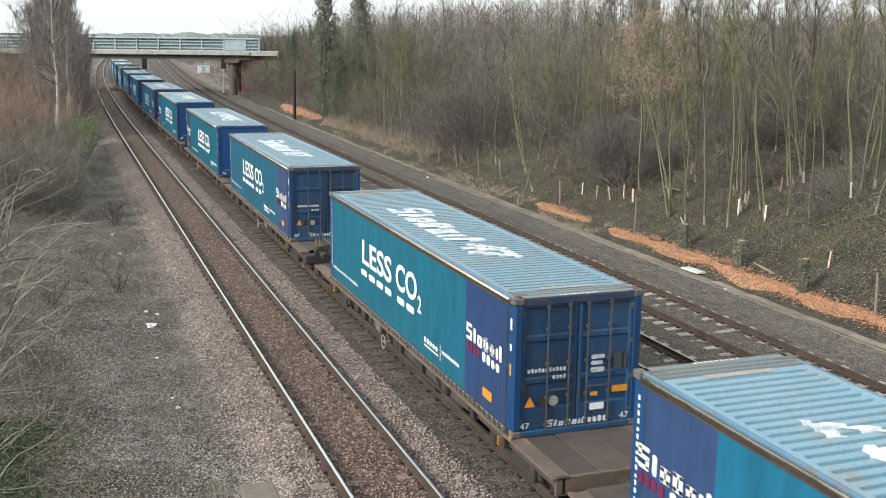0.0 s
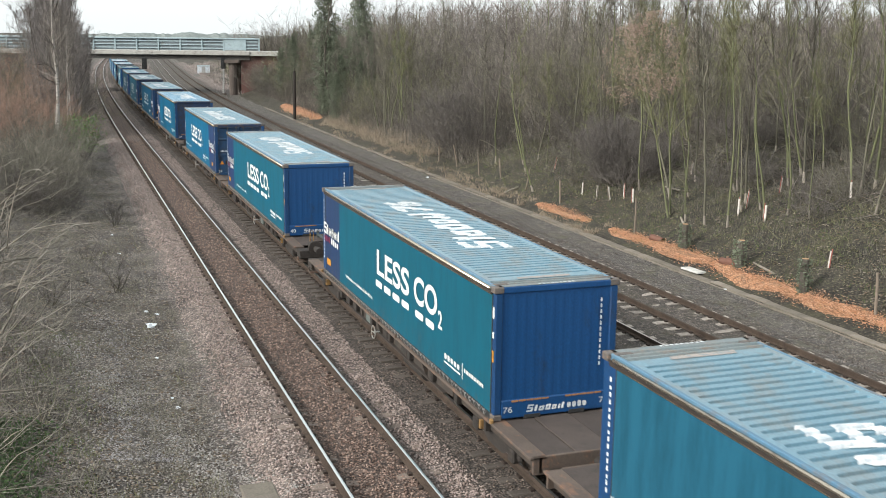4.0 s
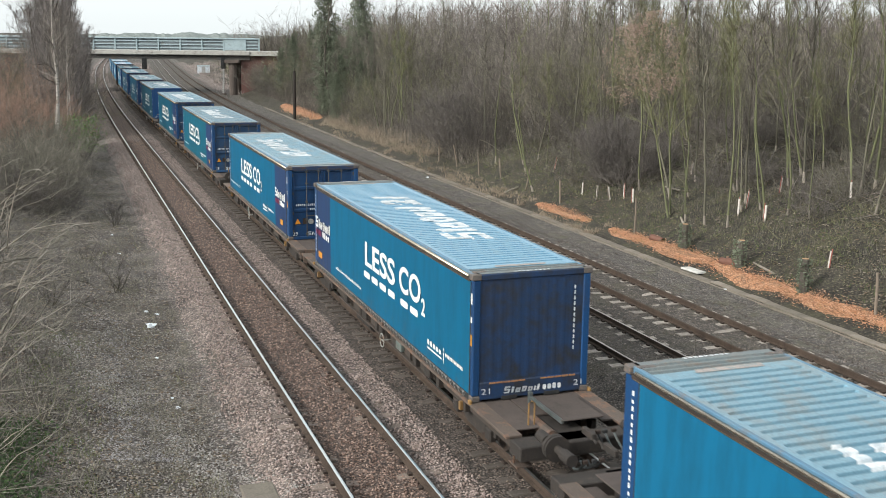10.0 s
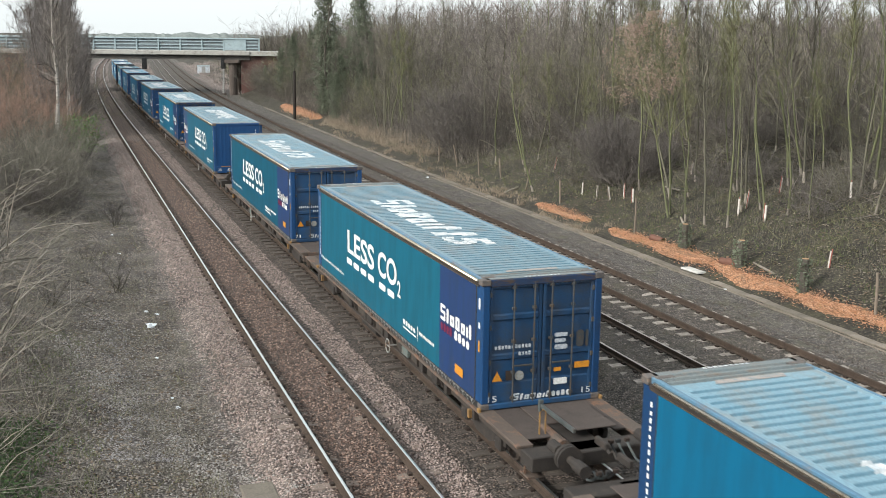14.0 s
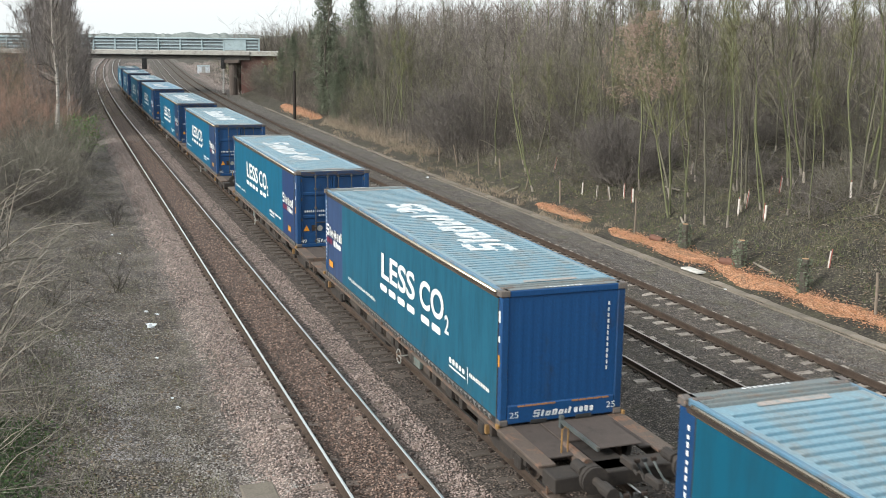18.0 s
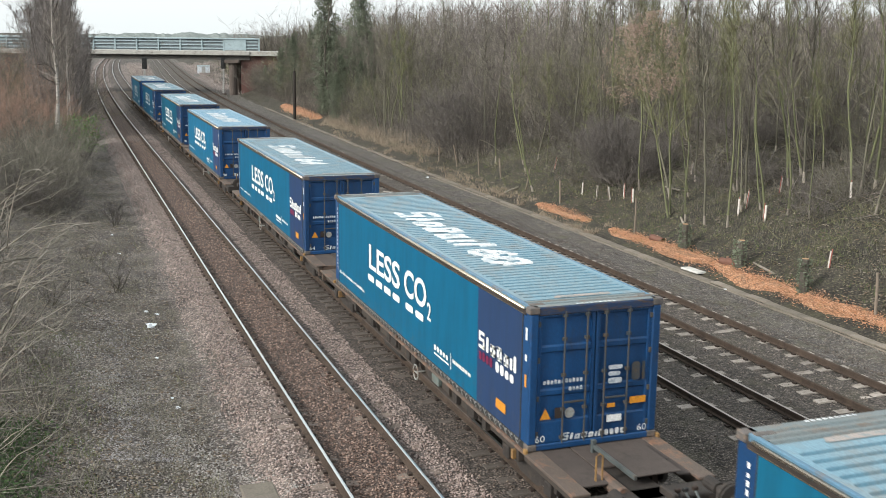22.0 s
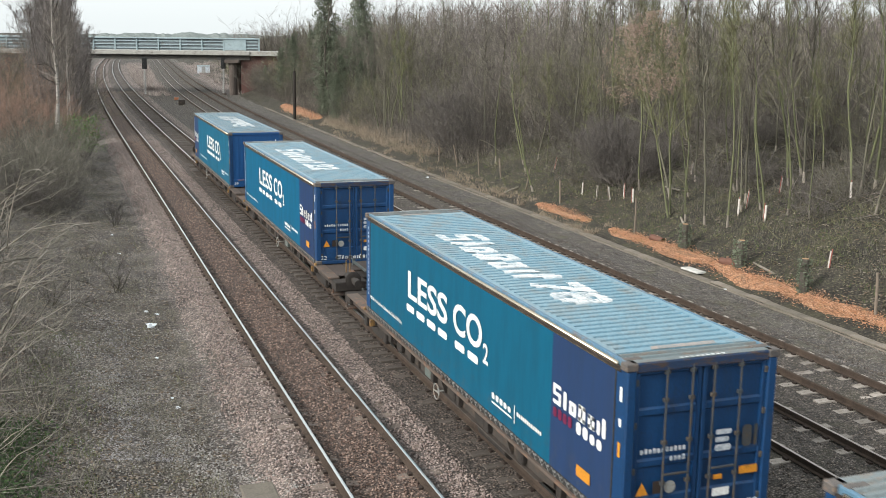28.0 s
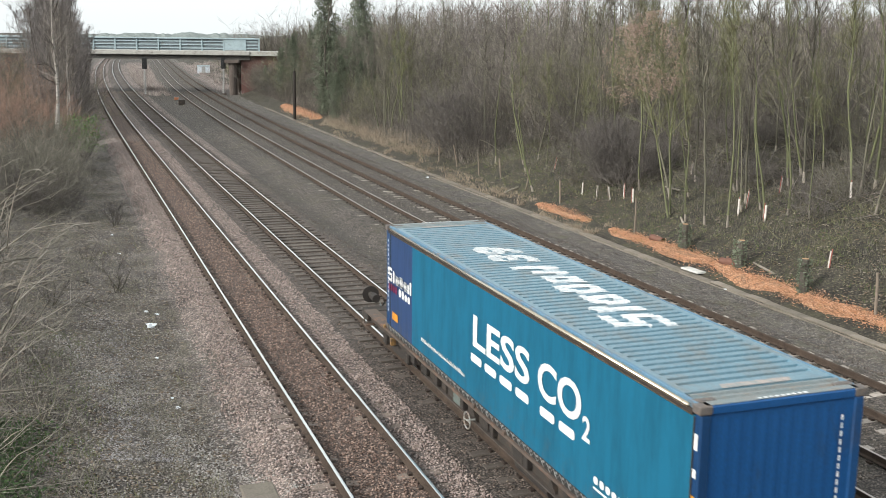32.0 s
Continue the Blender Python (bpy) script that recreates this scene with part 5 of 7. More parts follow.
M["leaf_dry"] = islands("leaf_dry", [(0.23, 0.145, 0.105), (0.3, 0.2, 0.15), (0.18, 0.118, 0.09), (0.26, 0.17, 0.125)])
M["twig_russet"] = islands("twig_russet", [(0.17, 0.112, 0.09), (0.3, 0.2, 0.158), (0.235, 0.157, 0.125), (0.39, 0.268, 0.212)])
M["leaf_buff"] = islands("leaf_buff", [(0.38, 0.275, 0.23), (0.48, 0.35, 0.295), (0.29, 0.21, 0.175)])
M["ivy"] = islands("ivy", [(0.088, 0.104, 0.072), (0.15, 0.172, 0.12), (0.118, 0.138, 0.095), (0.2, 0.222, 0.165)], 0.9)
M["grass_green"] = islands("grass_green", [(0.07, 0.1, 0.03), (0.12, 0.15, 0.05), (0.09, 0.12, 0.04)])
M["leaf_low"] = islands("leaf_low", [(0.03, 0.055, 0.022), (0.06, 0.1, 0.04), (0.045, 0.075, 0.03), (0.09, 0.13, 0.06)], 0.8)
M["grass_far"] = islands("grass_far", [(0.28, 0.24, 0.22), (0.4, 0.35, 0.32), (0.22, 0.185, 0.17), (0.46, 0.4, 0.37)])
M["grass_dead"] = islands("grass_dead", [(0.25, 0.2, 0.15), (0.34, 0.28, 0.21), (0.19, 0.15, 0.112), (0.42, 0.35, 0.27)])


def along(pts, s):
    k = s * (len(pts) - 1)
    i = min(int(k), len(pts) - 2)
    return pts[i].lerp(pts[i + 1], k - i), (pts[i + 1] - pts[i]).normalized()


def bough(rnd, start, way, length, r, segs, up):
    pts, d = [start], way.normalized()
    for i in range(segs):
        d = (d + Vector((rnd.gauss(0, 0.27), rnd.gauss(0, 0.27), up + rnd.gauss(0, 0.18)))).normalized()
        pts.append(pts[-1] + d * (length / segs))
    return pts


def twigs(rnd, geo, pts, n, length, r, loose=0.8, up=0.35):
    for _ in range(n):
        p, d = along(pts, 0.15 + 0.85 * rnd.random())
        w = (d + Vector((rnd.gauss(0, loose), rnd.gauss(0, loose), rnd.gauss(up, loose * 0.7)))).normalized()
        geo.spike(p, p + w * length * (0.4 + 0.9 * rnd.random()), r * (0.7 + 0.6 * rnd.random()))


def grow_tree(seed, tall, r0, first=0.3, boughs=34, n_twigs=22, reach=0.24, steep=1.3, lean=0.03, twig_len=0.75):
    """Slender bare tree: (trunk, crown)."""
    rnd = random.Random(seed)
    trunk, crown = Geo(), Geo()
    pts, p = [], Vector((0, 0, -0.35))
    d = Vector((rnd.gauss(0, lean), rnd.gauss(0, lean), 1))
    n = 9
    for i in range(n + 1):
        pts.append(p.copy())
        d = (d + Vector((rnd.gauss(0, 0.07), rnd.gauss(0, 0.07), 0.14))).normalized()
        p = p + d * (tall / n)
    trunk.tube(pts, [r0 * (1.25 if i == 0 else (1 - i / (n + 0.4)) ** 0.75) + 0.006 for i in range(n + 1)], 6, cap=False)
    trunk.smooth = True
    for k in range(boughs):
        s = first + (0.98 - first) * ((k + rnd.random()) / boughs) ** 0.85
        q, dd = along(pts, s)
        a = rnd.random() * 6.283
        w = Vector((math.cos(a), math.sin(a), steep * (0.6 + 0.8 * rnd.random())))
        ln = tall * reach * (1.15 - 0.75 * s) * (0.6 + 0.8 * rnd.random())
        rr = r0 * (1 - s) * 0.36 + 0.011
        b = bough(rnd, q, w, ln, rr, 4, 0.1)
        crown.tube(b, [rr, rr * 0.85, rr * 0.7, rr * 0.5, 0.005], 3, cap=False)
        for _ in range(4):
            q2, d2 = along(b, 0.2 + 0.75 * rnd.random())
            w2 = (d2 + Vector((rnd.gauss(0, 0.6), rnd.gauss(0, 0.6), rnd.gauss(0.25, 0.35)))).normalized()
            b2 = bough(rnd, q2, w2, ln * (0.3 + 0.35 * rnd.random()), rr * 0.5, 3, 0.1)
            crown.tube(b2, [max(0.0075, rr * 0.5), max(0.0065, rr * 0.42), 0.0055, 0.003], 3, cap=False)
            twigs(rnd, crown, b2, n_twigs // 4, twig_len * 0.55, 0.0052, 0.75, 0.3)
        twigs(rnd, crown, b, n_twigs // 5, twig_len * 0.7, 0.006, 0.7, 0.35)
    return trunk, crown


def grow_shrub(seed, tall, wide, stems=16, n_twigs=40, twig_len=0.6, r=0.018):
    rnd = random.Random(seed)
    stem, crown = Geo(), Geo()
    for k in range(stems):
        a = rnd.random() * 6.283
        o = Vector((math.cos(a), math.sin(a), 0)) * wide * 0.18 * rnd.random()
        w = Vector((math.cos(a), math.sin(a), 0.7 + 1.6 * rnd.random()))
        ln = tall * (0.65 + 0.45 * rnd.random())
        b = bough(rnd, o + Vector((0, 0, -0.2)), w, ln, r, 5, 0.06)
        rr = r * (0.6 + 0.8 * rnd.random())
        stem.tube(b, [rr, rr * 0.85, rr * 0.7, rr * 0.55, rr * 0.4, 0.004], 3, cap=False)
        for _ in range(3):
            q, dd = along(b, 0.3 + 0.6 * rnd.random())
            w2 = (dd + Vector((rnd.gauss(0, 0.7), rnd.gauss(0, 0.7), 0.3))).normalized()
            b2 = bough(rnd, q, w2, ln * 0.4, rr * 0.5, 3, 0.02)
            crown.tube(b2, [rr * 0.5, rr * 0.4, rr * 0.25, 0.003], 3, cap=False)
            twigs(rnd, crown, b2, n_twigs // 5, twig_len, 0.0045, 0.7, 0.3)
        twigs(rnd, crown, b, n_twigs // 3, twig_len, 0.0045, 0.7, 0.3)
    return stem, crown


def grow_coppice(seed, tall, wide, stems=13, sprays=7, n_twigs=7, twig_len=0.55, r=0.017, up=0.1):
    """Bushy many-stemmed small tree, twiggy from near the ground to a rounded uneven top: (stems, crown)."""
    rnd = random.Random(seed)
    stem, crown = Geo(), Geo()
    for k in range(stems):
        a = rnd.random() * 6.283
        o = Vector((math.cos(a), math.sin(a), 0)) * 0.35 * rnd.random()
        out = wide / tall * (0.2 + 0.9 * rnd.random())
        w = Vector((out * math.cos(a), out * math.sin(a), 1.0))
        ln = tall * (1.0 - 0.28 * out / (wide / tall)) * (0.7 + 0.38 * rnd.random())
        b = bough(rnd, o + Vector((0, 0, -0.25)), w, ln, r, 7, up)
        rr = r * (0.6 + 0.8 * rnd.random())
        stem.tube(b, [rr * (1 - 0.12 * i) + 0.002 for i in range(8)], 3, cap=False)
        for _ in range(sprays):
            f = 0.14 + 0.8 * rnd.random()
            q, dd = along(b, f)
            w2 = (dd + Vector((rnd.gauss(0, 0.7), rnd.gauss(0, 0.7), rnd.gauss(0.1, 0.4)))).normalized()
            b2 = bough(rnd, q, w2, ln * 0.26 * (1.25 - 0.6 * f) * (0.6 + 0.8 * rnd.random()), rr * 0.5, 4, 0.05)
            crown.tube(b2, [max(0.007, rr * 0.5), max(0.006, rr * 0.4), 0.006, 0.005, 0.003], 3, cap=False)
            twigs(rnd, crown, b2, n_twigs, twig_len, 0.0055, 0.75, 0.25)
        twigs(rnd, crown, b[3:], n_twigs + 2, twig_len * 0.9, 0.0055, 0.7, 0.3)
    return stem, crown


def leaf_cloud(seed, n, place, size):
    """Small folded leaves at places given by place(rnd)."""
    rnd = random.Random(seed)
    g = Geo()
    for _ in range(n):
        p = place(rnd)
        a, b = rnd.random() * 6.283, rnd.gauss(0, 0.6)
        u = Vector((math.cos(a), math.sin(a), b)).normalized() * size * (0.6 + 0.8 * rnd.random())
        v = u.cross(Vector((rnd.gauss(0, 1), rnd.gauss(0, 1), rnd.gauss(0, 1)))).normalized() * u.length * 0.55
        w = u.cross(v).normalized() * u.length * 0.18
        k = len(g.v)
        g.v += [tuple(p - u), tuple(p + v + w), tuple(p + u), tuple(p - v + w)]
        g.face((k, k + 1, k + 2))
        g.face((k, k + 2, k + 3))
    return g


def tree_kind(name, label, category, group, trunk, crown, bark, twig, extra=None):
    root = thing(name, Matrix(), label, category, group)
    part("woody_frame" if category == "shrub" else "trunk", trunk, M[bark], root)
    part("crown", crown, M[twig], root)
    if extra:
        part(*extra[:2], M[extra[2]], root, extra[3])
    return root


def ground_at(u, y):
    return height(u, y) - 0.05


def plant(master, u, y, rnd, scale=1.0, sink=0.0, lean=0.0):
    """lean: degrees by which the thing leans towards the open track."""
    m = pose(u + bend(u, y), y, ground_at(u, y) - sink, rnd.gauss(0, 1.8), rnd.gauss(0, 1.8) - lean, 0) @ pose(0, 0, 0, 0, 0, rnd.random() * 360)
    ob = copy_thing(master, m)
    k = scale * (0.86 + 0.3 * rnd.random())
    ob.scale = (k, k, k * (0.92 + 0.16 * rnd.random()))
    return ob


def hide_master(ob):
    for o in (*ob.children_recursive, ob):
        bpy.data.objects.remove(o)


pole_trees = []
for k in range(6):
    t, c = grow_tree(20 + k, 8.2 + 0.4 * k, 0.034 + 0.007 * (k % 3), 0.42 + 0.03 * k, 26, 24, 0.14 + 0.01 * k, 1.1 + 0.15 * k, 0.012 + 0.004 * (k % 4))
    pole_trees.append(tree_kind("bare_tree", "slender bare young tree with a mossy trunk on the bank", "tree", "trees of the wood", t, c, ("bark_green", "bark_olive", "bark_green")[k % 3], ("twig_olive", "twig_brown", "twig_red")[k % 3]))
    g = Geo()
    foot = [Vector(q) for q in t.v[:24]]
    ring = [sum(foot[6 * i:6 * i + 6], Vector()) / 6 for i in range(2)]
    wide = (foot[6] - ring[1]).length + 0.006
    g.tube([ring[0], ring[0].lerp(ring[1], 0.5), ring[0].lerp(ring[1], 0.8)], [wide * 1.7, wide * 1.15, wide * 0.9], 6, cap=False)
    g.smooth = True
    part("root_flare", g, M["bark_pale"], pole_trees[-1], "pale mossless foot of the trunk")
for k in range(6):
    t, c = grow_coppice(40 + k, 7.4 + 0.35 * k, 3.0 + 0.3 * (k % 3))
    pole_trees.append(tree_kind("coppiced_tree", "bushy many-stemmed bare tree with dense brown twigs in the wood", "tree", "coppiced trees of the wood", t, c, "bark_grey", ("twig_brown", "twig_red", "twig_olive", "twig_brown", "twig_dusk", "twig_red")[k]))
shrubs = []
for k in range(4):
    s, c = grow_shrub(60 + k, 2.8 + 0.4 * k, 2.0, 14, 34, 0.65, 0.014)
    shrubs.append(tree_kind("bare_shrub", "dense bare brown shrub at the foot of the bank", "shrub", "shrubs of the bank", s, c, "bark_grey", ("twig_brown", "twig_red", "twig_brown", "twig_olive")[k]))

rnd = random.Random(11)
EDGE = 1.087


def in_sight(u, y):
    return y > EDGE * (u + 8.6) - 4


# foremost trunks of the wood, leaning a little towards the light, then its depth
for k, (u, y, lean, kind) in enumerate(((15.25, 36.9, 4.5, 0), (15.4, 35.7, 3.5, 1), (15.6, 34.5, 4.5, 3), (17.5, 36.0, 5.5, 1), (16.8, 33.8, 4.0, 5), (19.1, 35.4, 3.5, 0), (19.3, 35.3, 2.0, 2), (19.5, 35.0, 3.5, 4),
                                        (20.1, 35.8, 3.0, 2), (19.4, 32.1, 3.5, 0), (19.7, 32.0, 2.0, 4), (20.2, 31.8, 0.5, 2), (21.2, 33.5, 3.0, 2), (20.8, 30.2, 3.0, 0), (18.1, 37.5, 3.0, 3), (14.2, 49.5, 3.0, 2),
                                        (16.5, 42.8, 4.0, 3), (17.2, 48.0, 3.0, 1), (15.4, 57.7, 3.0, 5), (15.3, 53.0, 3.0, 0), (16.2, 61.5, 2.0, 1), (16.4, 39.8, 3.0, 4), (16.7, 40.4, 4.0, 5),
                                        (18.0, 40.5, 3.0, 1), (17.6, 44.5, 3.0, 3), (15.9, 54.6, 3.0, 2), (16.9, 51.0, 2.0, 4))):
    plant(pole_trees[kind], u, y, rnd, 1.0, 0.0, lean)
for k in range(22):
    u = rnd.uniform(18.4, 23.5)
    y = rnd.uniform(max(29.5, EDGE * (u + 8.6) - 2), 54)
    plant(pole_trees[(k * 5) % 6], u, y, rnd, rnd.uniform(0.7, 0.92), 0.0, rnd.uniform(-1, 3))
for k in range(9):
    u = rnd.uniform(15.6, 18.0)
    plant(pole_trees[(k * 5 + 2) % 6], u, rnd.uniform(EDGE * (u + 8.6) + 3, 60), rnd, rnd.uniform(0.6, 0.8), 0.0, rnd.uniform(-2, 3))
# clump of thin pale stems beside the dead grass
for k in range(13):
    plant(pole_trees[(k * 5) % 6], 15.5 + rnd.uniform(-0.6, 1.3), 79.5 + rnd.uniform(-2.5, 2.5), rnd, rnd.uniform(0.75, 0.95), 0.0, rnd.uniform(-2, 4))
u = 18.6
while u < 31:
    y = max(26.0, EDGE * (u + 8.6) - 3)
    while y < 150:
        near = y < 80
        if rnd.random() < 0.92 and not (y > 136 and u < 27) and not (u < 21.5 and y < 52):
            pick = rnd.choice(pole_trees[:6] if (near and rnd.random() < 0.2) else pole_trees[6:])
            plant(pick, u + rnd.uniform(-0.9, 0.9), y + rnd.uniform(-0.9, 0.9), rnd, 1.02 if near else 1.16)
        y += (2.0 if near else 4.2) * (1.0 if u < 24 else 1.2)
    u += 1.9 if u < 24 else 2.5
for k in range(26):
    plant(rnd.choice(pole_trees[6:]), rnd.uniform(15.8, 18.5), rnd.uniform(60, 132), rnd, 0.68)
# shrubs along the foot of the bank and under the trees
for u, y, s in ((15.6, 66, 1.15), (16.4, 63.5, 1.2), (16.0, 70.3, 1.15), (15.6, 47.5, 0.7), (16.7, 45.6, 0.8), (17.4, 50, 0.9), (15.2, 89.7, 1.1), (14.6, 80, 0.8), (15.6, 94, 1.2), (16.5, 85, 1.2), (17.5, 56, 1.0), (18.5, 53, 1.1)):
    plant(shrubs[int(y) % 3], u, y, rnd, s)
for _ in range(85):
    y = rnd.uniform(50, 140) if rnd.random() < 0.55 else rnd.uniform(28, 60)
    u = rnd.uniform(15.2, 20) if y > 60 else rnd.uniform(21.5, 29)
    if in_sight(u, y) and not (y > 132 and u < 24):
        plant(rnd.choice(shrubs), u, y, rnd, 0.6 + 0.5 * rnd.random() if y < 60 else 1.0)

# dark fine-twigged thickets in front of the wood
M["twig_scrub"] = islands("twig_scrub", [(0.09, 0.085, 0.068), (0.17, 0.158, 0.13), (0.13, 0.121, 0.098), (0.24, 0.222, 0.186)])
M["twig_deep"] = islands("twig_deep", [(0.07, 0.06, 0.055), (0.2, 0.175, 0.163), (0.12, 0.105, 0.097), (0.32, 0.28, 0.262)])
M["twig_dark"] = islands("twig_dark", [(0.06, 0.053, 0.049), (0.13, 0.116, 0.108), (0.09, 0.081, 0.075), (0.19, 0.17, 0.158)])
s, c = grow_shrub(66, 2.7, 2.4, 26, 74, 0.42, 0.011)
thicket = tree_kind("dark_thicket", "dense dark purplish-brown thicket of fine twigs", "shrub", "thickets before the wood", s, c, "bark_grey", "twig_dark")
for u, y, s in ((14.9, 63.5, 1.45), (15.6, 61.5, 1.35), (15.8, 66, 1.5), (16.6, 68.5, 1.3), (16.7, 46.8, 1.45), (17.4, 45.6, 1.4), (17.0, 44.4, 1.1), (18.4, 48.5, 1.3), (-9.9, 49.0, 0.75), (-9.2, 50.5, 0.7), (-8.6, 51.5, 0.6), (-10.4, 50.5, 0.8), (16.0, 96, 1.0), (17.0, 101, 1.1), (15.4, 88, 0.9), (17.3, 31.6, 0.5), (18.4, 33.2, 0.55), (17.6, 38.6, 0.6), (18.6, 36.8, 0.6), (16.2, 43.6, 0.75), (21.8, 42, 1.0), (23.0, 39.5, 1.0), (24.0, 36.5, 0.9), (15.6, 74, 0.9), (18.2, 57, 1.0), (-11.2, 52, 0.8), (-12.4, 50, 0.8), (-13.2, 55, 1.0), (-11.6, 57, 0.75), (-10.4, 58, 0.7), (-9.6, 57, 0.55), (-9.2, 61, 0.6)):
    plant(thicket, u, y, rnd, s)

s, c = grow_coppice(69, 4.6, 2.3, 34, 9, 12, 0.42, 0.012, 0.22)
tall_thicket = tree_kind("dark_thicket", "tall rounded dark purplish-brown thicket of fine twigs", "shrub", "thickets before the wood", s, c, "bark_grey", "twig_dark")
for u, y, s in ((15.6, 65.8, 1.15), (16.2, 67.4, 1.0), (16.1, 45.2, 0.92), (16.9, 46.4, 0.85), (17.6, 43.2, 0.6), (18.8, 55.5, 0.9)):
    plant(tall_thicket, u, y, rnd, s)
# grey scrub on the left-hand bank and low brambles under the wood
s, c = grow_shrub(67, 2.9, 2.6, 26, 70, 0.5, 0.011)
scrub = tree_kind("grey_scrub", "soft grey-brown scrub of fine bare twigs on the bank", "shrub", "scrub of the bank", s, c, "bark_grey", "twig_scrub")
for k in range(34):
    y = 50 + 34 * (k + rnd.random()) / 34
    a = rnd.uniform(-3.2, -0.6 + max(0.0, y - 60) * 0.07)
    plant(scrub, min(-9.4, -8.62 + y * math.tan(radians(a))), y, rnd, rnd.uniform(0.7, 1.15))
for k in range(30):
    y = rnd.uniform(29, 62)
    u = rnd.uniform(18.8, 25) if y < 52 else rnd.uniform(16.2, 25)
    if in_sight(u, y):
        plant(thicket if k % 2 else scrub, u, y, rnd, rnd.uniform(0.3, 0.6))

# ivy-clad trees
ivy_masters = []
for k in range(2):
    t, c = grow_tree(80 + k, 10.5 + k, 0.14, 0.5, 26, 16, 0.2, 1.4, 0.02)
    def wrap(r, top=9.5 + k):
        z = top * r.random() ** 0.8
        a = r.random() * 6.283
        w = (0.15 + 3.3 * (z / top + 0.12) ** 0.5 * (1.02 - z / top) ** 0.8 * (0.55 + 0.3 * math.sin(z * 2.1 + 3 * a) + 0.3 * math.sin(z * 5.3 - 2 * a))) * (0.35 + 0.65 * r.random() ** 0.5)
        return Vector((w * math.cos(a), w * math.sin(a), z))
    ivy = leaf_cloud(90 + k, 11000, wrap, 0.07)
    ivy_masters.append(tree_kind("ivy_tree", "tall tree wrapped in dark green ivy", "tree", "ivy-clad trees", t, c, "bark_grey", "twig_brown", ("ivy_mantle", ivy, "ivy", "dark green ivy leaves")))
for u, y, s in ((15.1, 100, 1.12), (19.0, 103, 1.16), (16.9, 107, 0.62), (18.2, 98, 0.5), (20.0, 112, 0.65), (17.8, 118, 0.62), (16.2, 126, 0.6), (19.5, 92, 0.6), (16.0, 134, 0.5), (19, 128, 0.6)):
    plant(rnd.choice(ivy_masters), u, y, rnd, s)
for u, y, s in ((14.4, 95, 0.42), (14.9, 98, 0.5), (14.6, 101, 0.45), (15.6, 97, 0.55), (16.2, 104, 0.6), (15.6, 131, 0.55), (16.8, 136, 0.6), (18.5, 138, 0.75), (20.5, 134, 0.6), (17.2, 110, 0.5), (16.8, 96, 0.45), (15.2, 128, 0.4), (14.9, 140, 0.4)):
    plant(rnd.choice(ivy_masters), u, y, rnd, s)
for k in range(34):
    plant(rnd.choice(pole_trees[6:]), rnd.uniform(18, 42), rnd.uniform(166, 240), rnd, 1.1)
for k in range(22):
    plant(rnd.choice(shrubs), rnd.uniform(14.6, 22), rnd.uniform(122, 148), rnd, 1.25)
for k in range(16):
    plant(scrub if k % 2 else thicket, rnd.uniform(14.3, 16.6), rnd.uniform(124, 147), rnd, rnd.uniform(0.9, 1.5))
for u, y, s in ((16.4, 88, 1.0), (17.3, 86, 1.1), (16.0, 84, 0.9), (17.0, 91, 1.2)):
    plant(scrub, u, y, rnd, s)
for u, y, s, k in ((14.3, 86.5, 0.5, 8), (14.9, 85.0, 0.56, 6), (14.6, 89.0, 0.5, 8), (15.7, 88.0, 0.62, 8), (15.2, 82.5, 0.5, 9)):
    plant(pole_trees[k], u, y, rnd, s)
# tree keeping its dry pale leaves
t, c = grow_tree(95, 9.6, 0.042, 0.4, 40, 22, 0.24, 1.2, 0.02)
def crown_spot(r):
    s = 0.62 + 0.37 * r.random()
    a = r.random() * 6.283
    w = 1.7 * math.sin(3.0 * (s - 0.55) / 0.45) ** 0.7 * r.random() ** 0.5
    p = Vector((1.3 * w * math.cos(a), 1.3 * w * math.sin(a), 9.6 * s))
    return p if noise.noise(Vector((p.x * 1.8, p.y * 1.8, p.z * 0.7)) + Vector((3, 1, 7))) > 0.2 else crown_spot(r)
dry = tree_kind("leafy_dry_tree", "young tree that keeps its dry buff leaves", "tree", "", t, c, "bark_green", "twig_olive", ("dry_leaves", leaf_cloud(96, 3000, crown_spot, 0.037), "leaf_buff", "dry buff leaves"))
plant(dry, 15.25, 38.2, rnd, 1.02, 0.0, 12.0)
plant(dry, 15.45, 38.4, rnd, 0.98, 0.0, 9.0)

# left-hand side: birches, a bronze-leaved thicket, grey shrubs
birch_masters = []
for k in range(2):
    t, c = grow_tree(110 + k, 11.0 + k, 0.115, 0.4, 46, 30, 0.19, 0.9, 0.012, 0.9)
    birch_masters.append(tree_kind("birch_tree", "bare silver birch with a pale trunk and fine drooping twigs", "tree", "birches", t, c, "bark_birch", "twig_red"))
for u, y, s in ((-8.92, 71.4, 1.12), (-8.05, 80.5, 0.85), (-8.3, 81.5, 0.8), (-9.0, 73.2, 0.95), (-7.3, 110, 0.95), (-7.0, 117, 0.9), (-9.6, 96, 1.05), (-10.4, 104, 1.0), (-9.4, 112, 1.05), (-8.4, 104, 1.0)):
    plant(birch_masters[int(abs(u) * 10) % 2], u, y, rnd, s)
t, c = grow_tree(115, 11.5, 0.09, 0.05, 60, 44, 0.2, 1.2, 0.02, 0.9)
dusky = tree_kind("dusky_tree", "tall dusky bare tree with dense fine twigs beside the cutting", "tree", "tall trees by the bridge", t, c, "bark_grey", "twig_dusk")
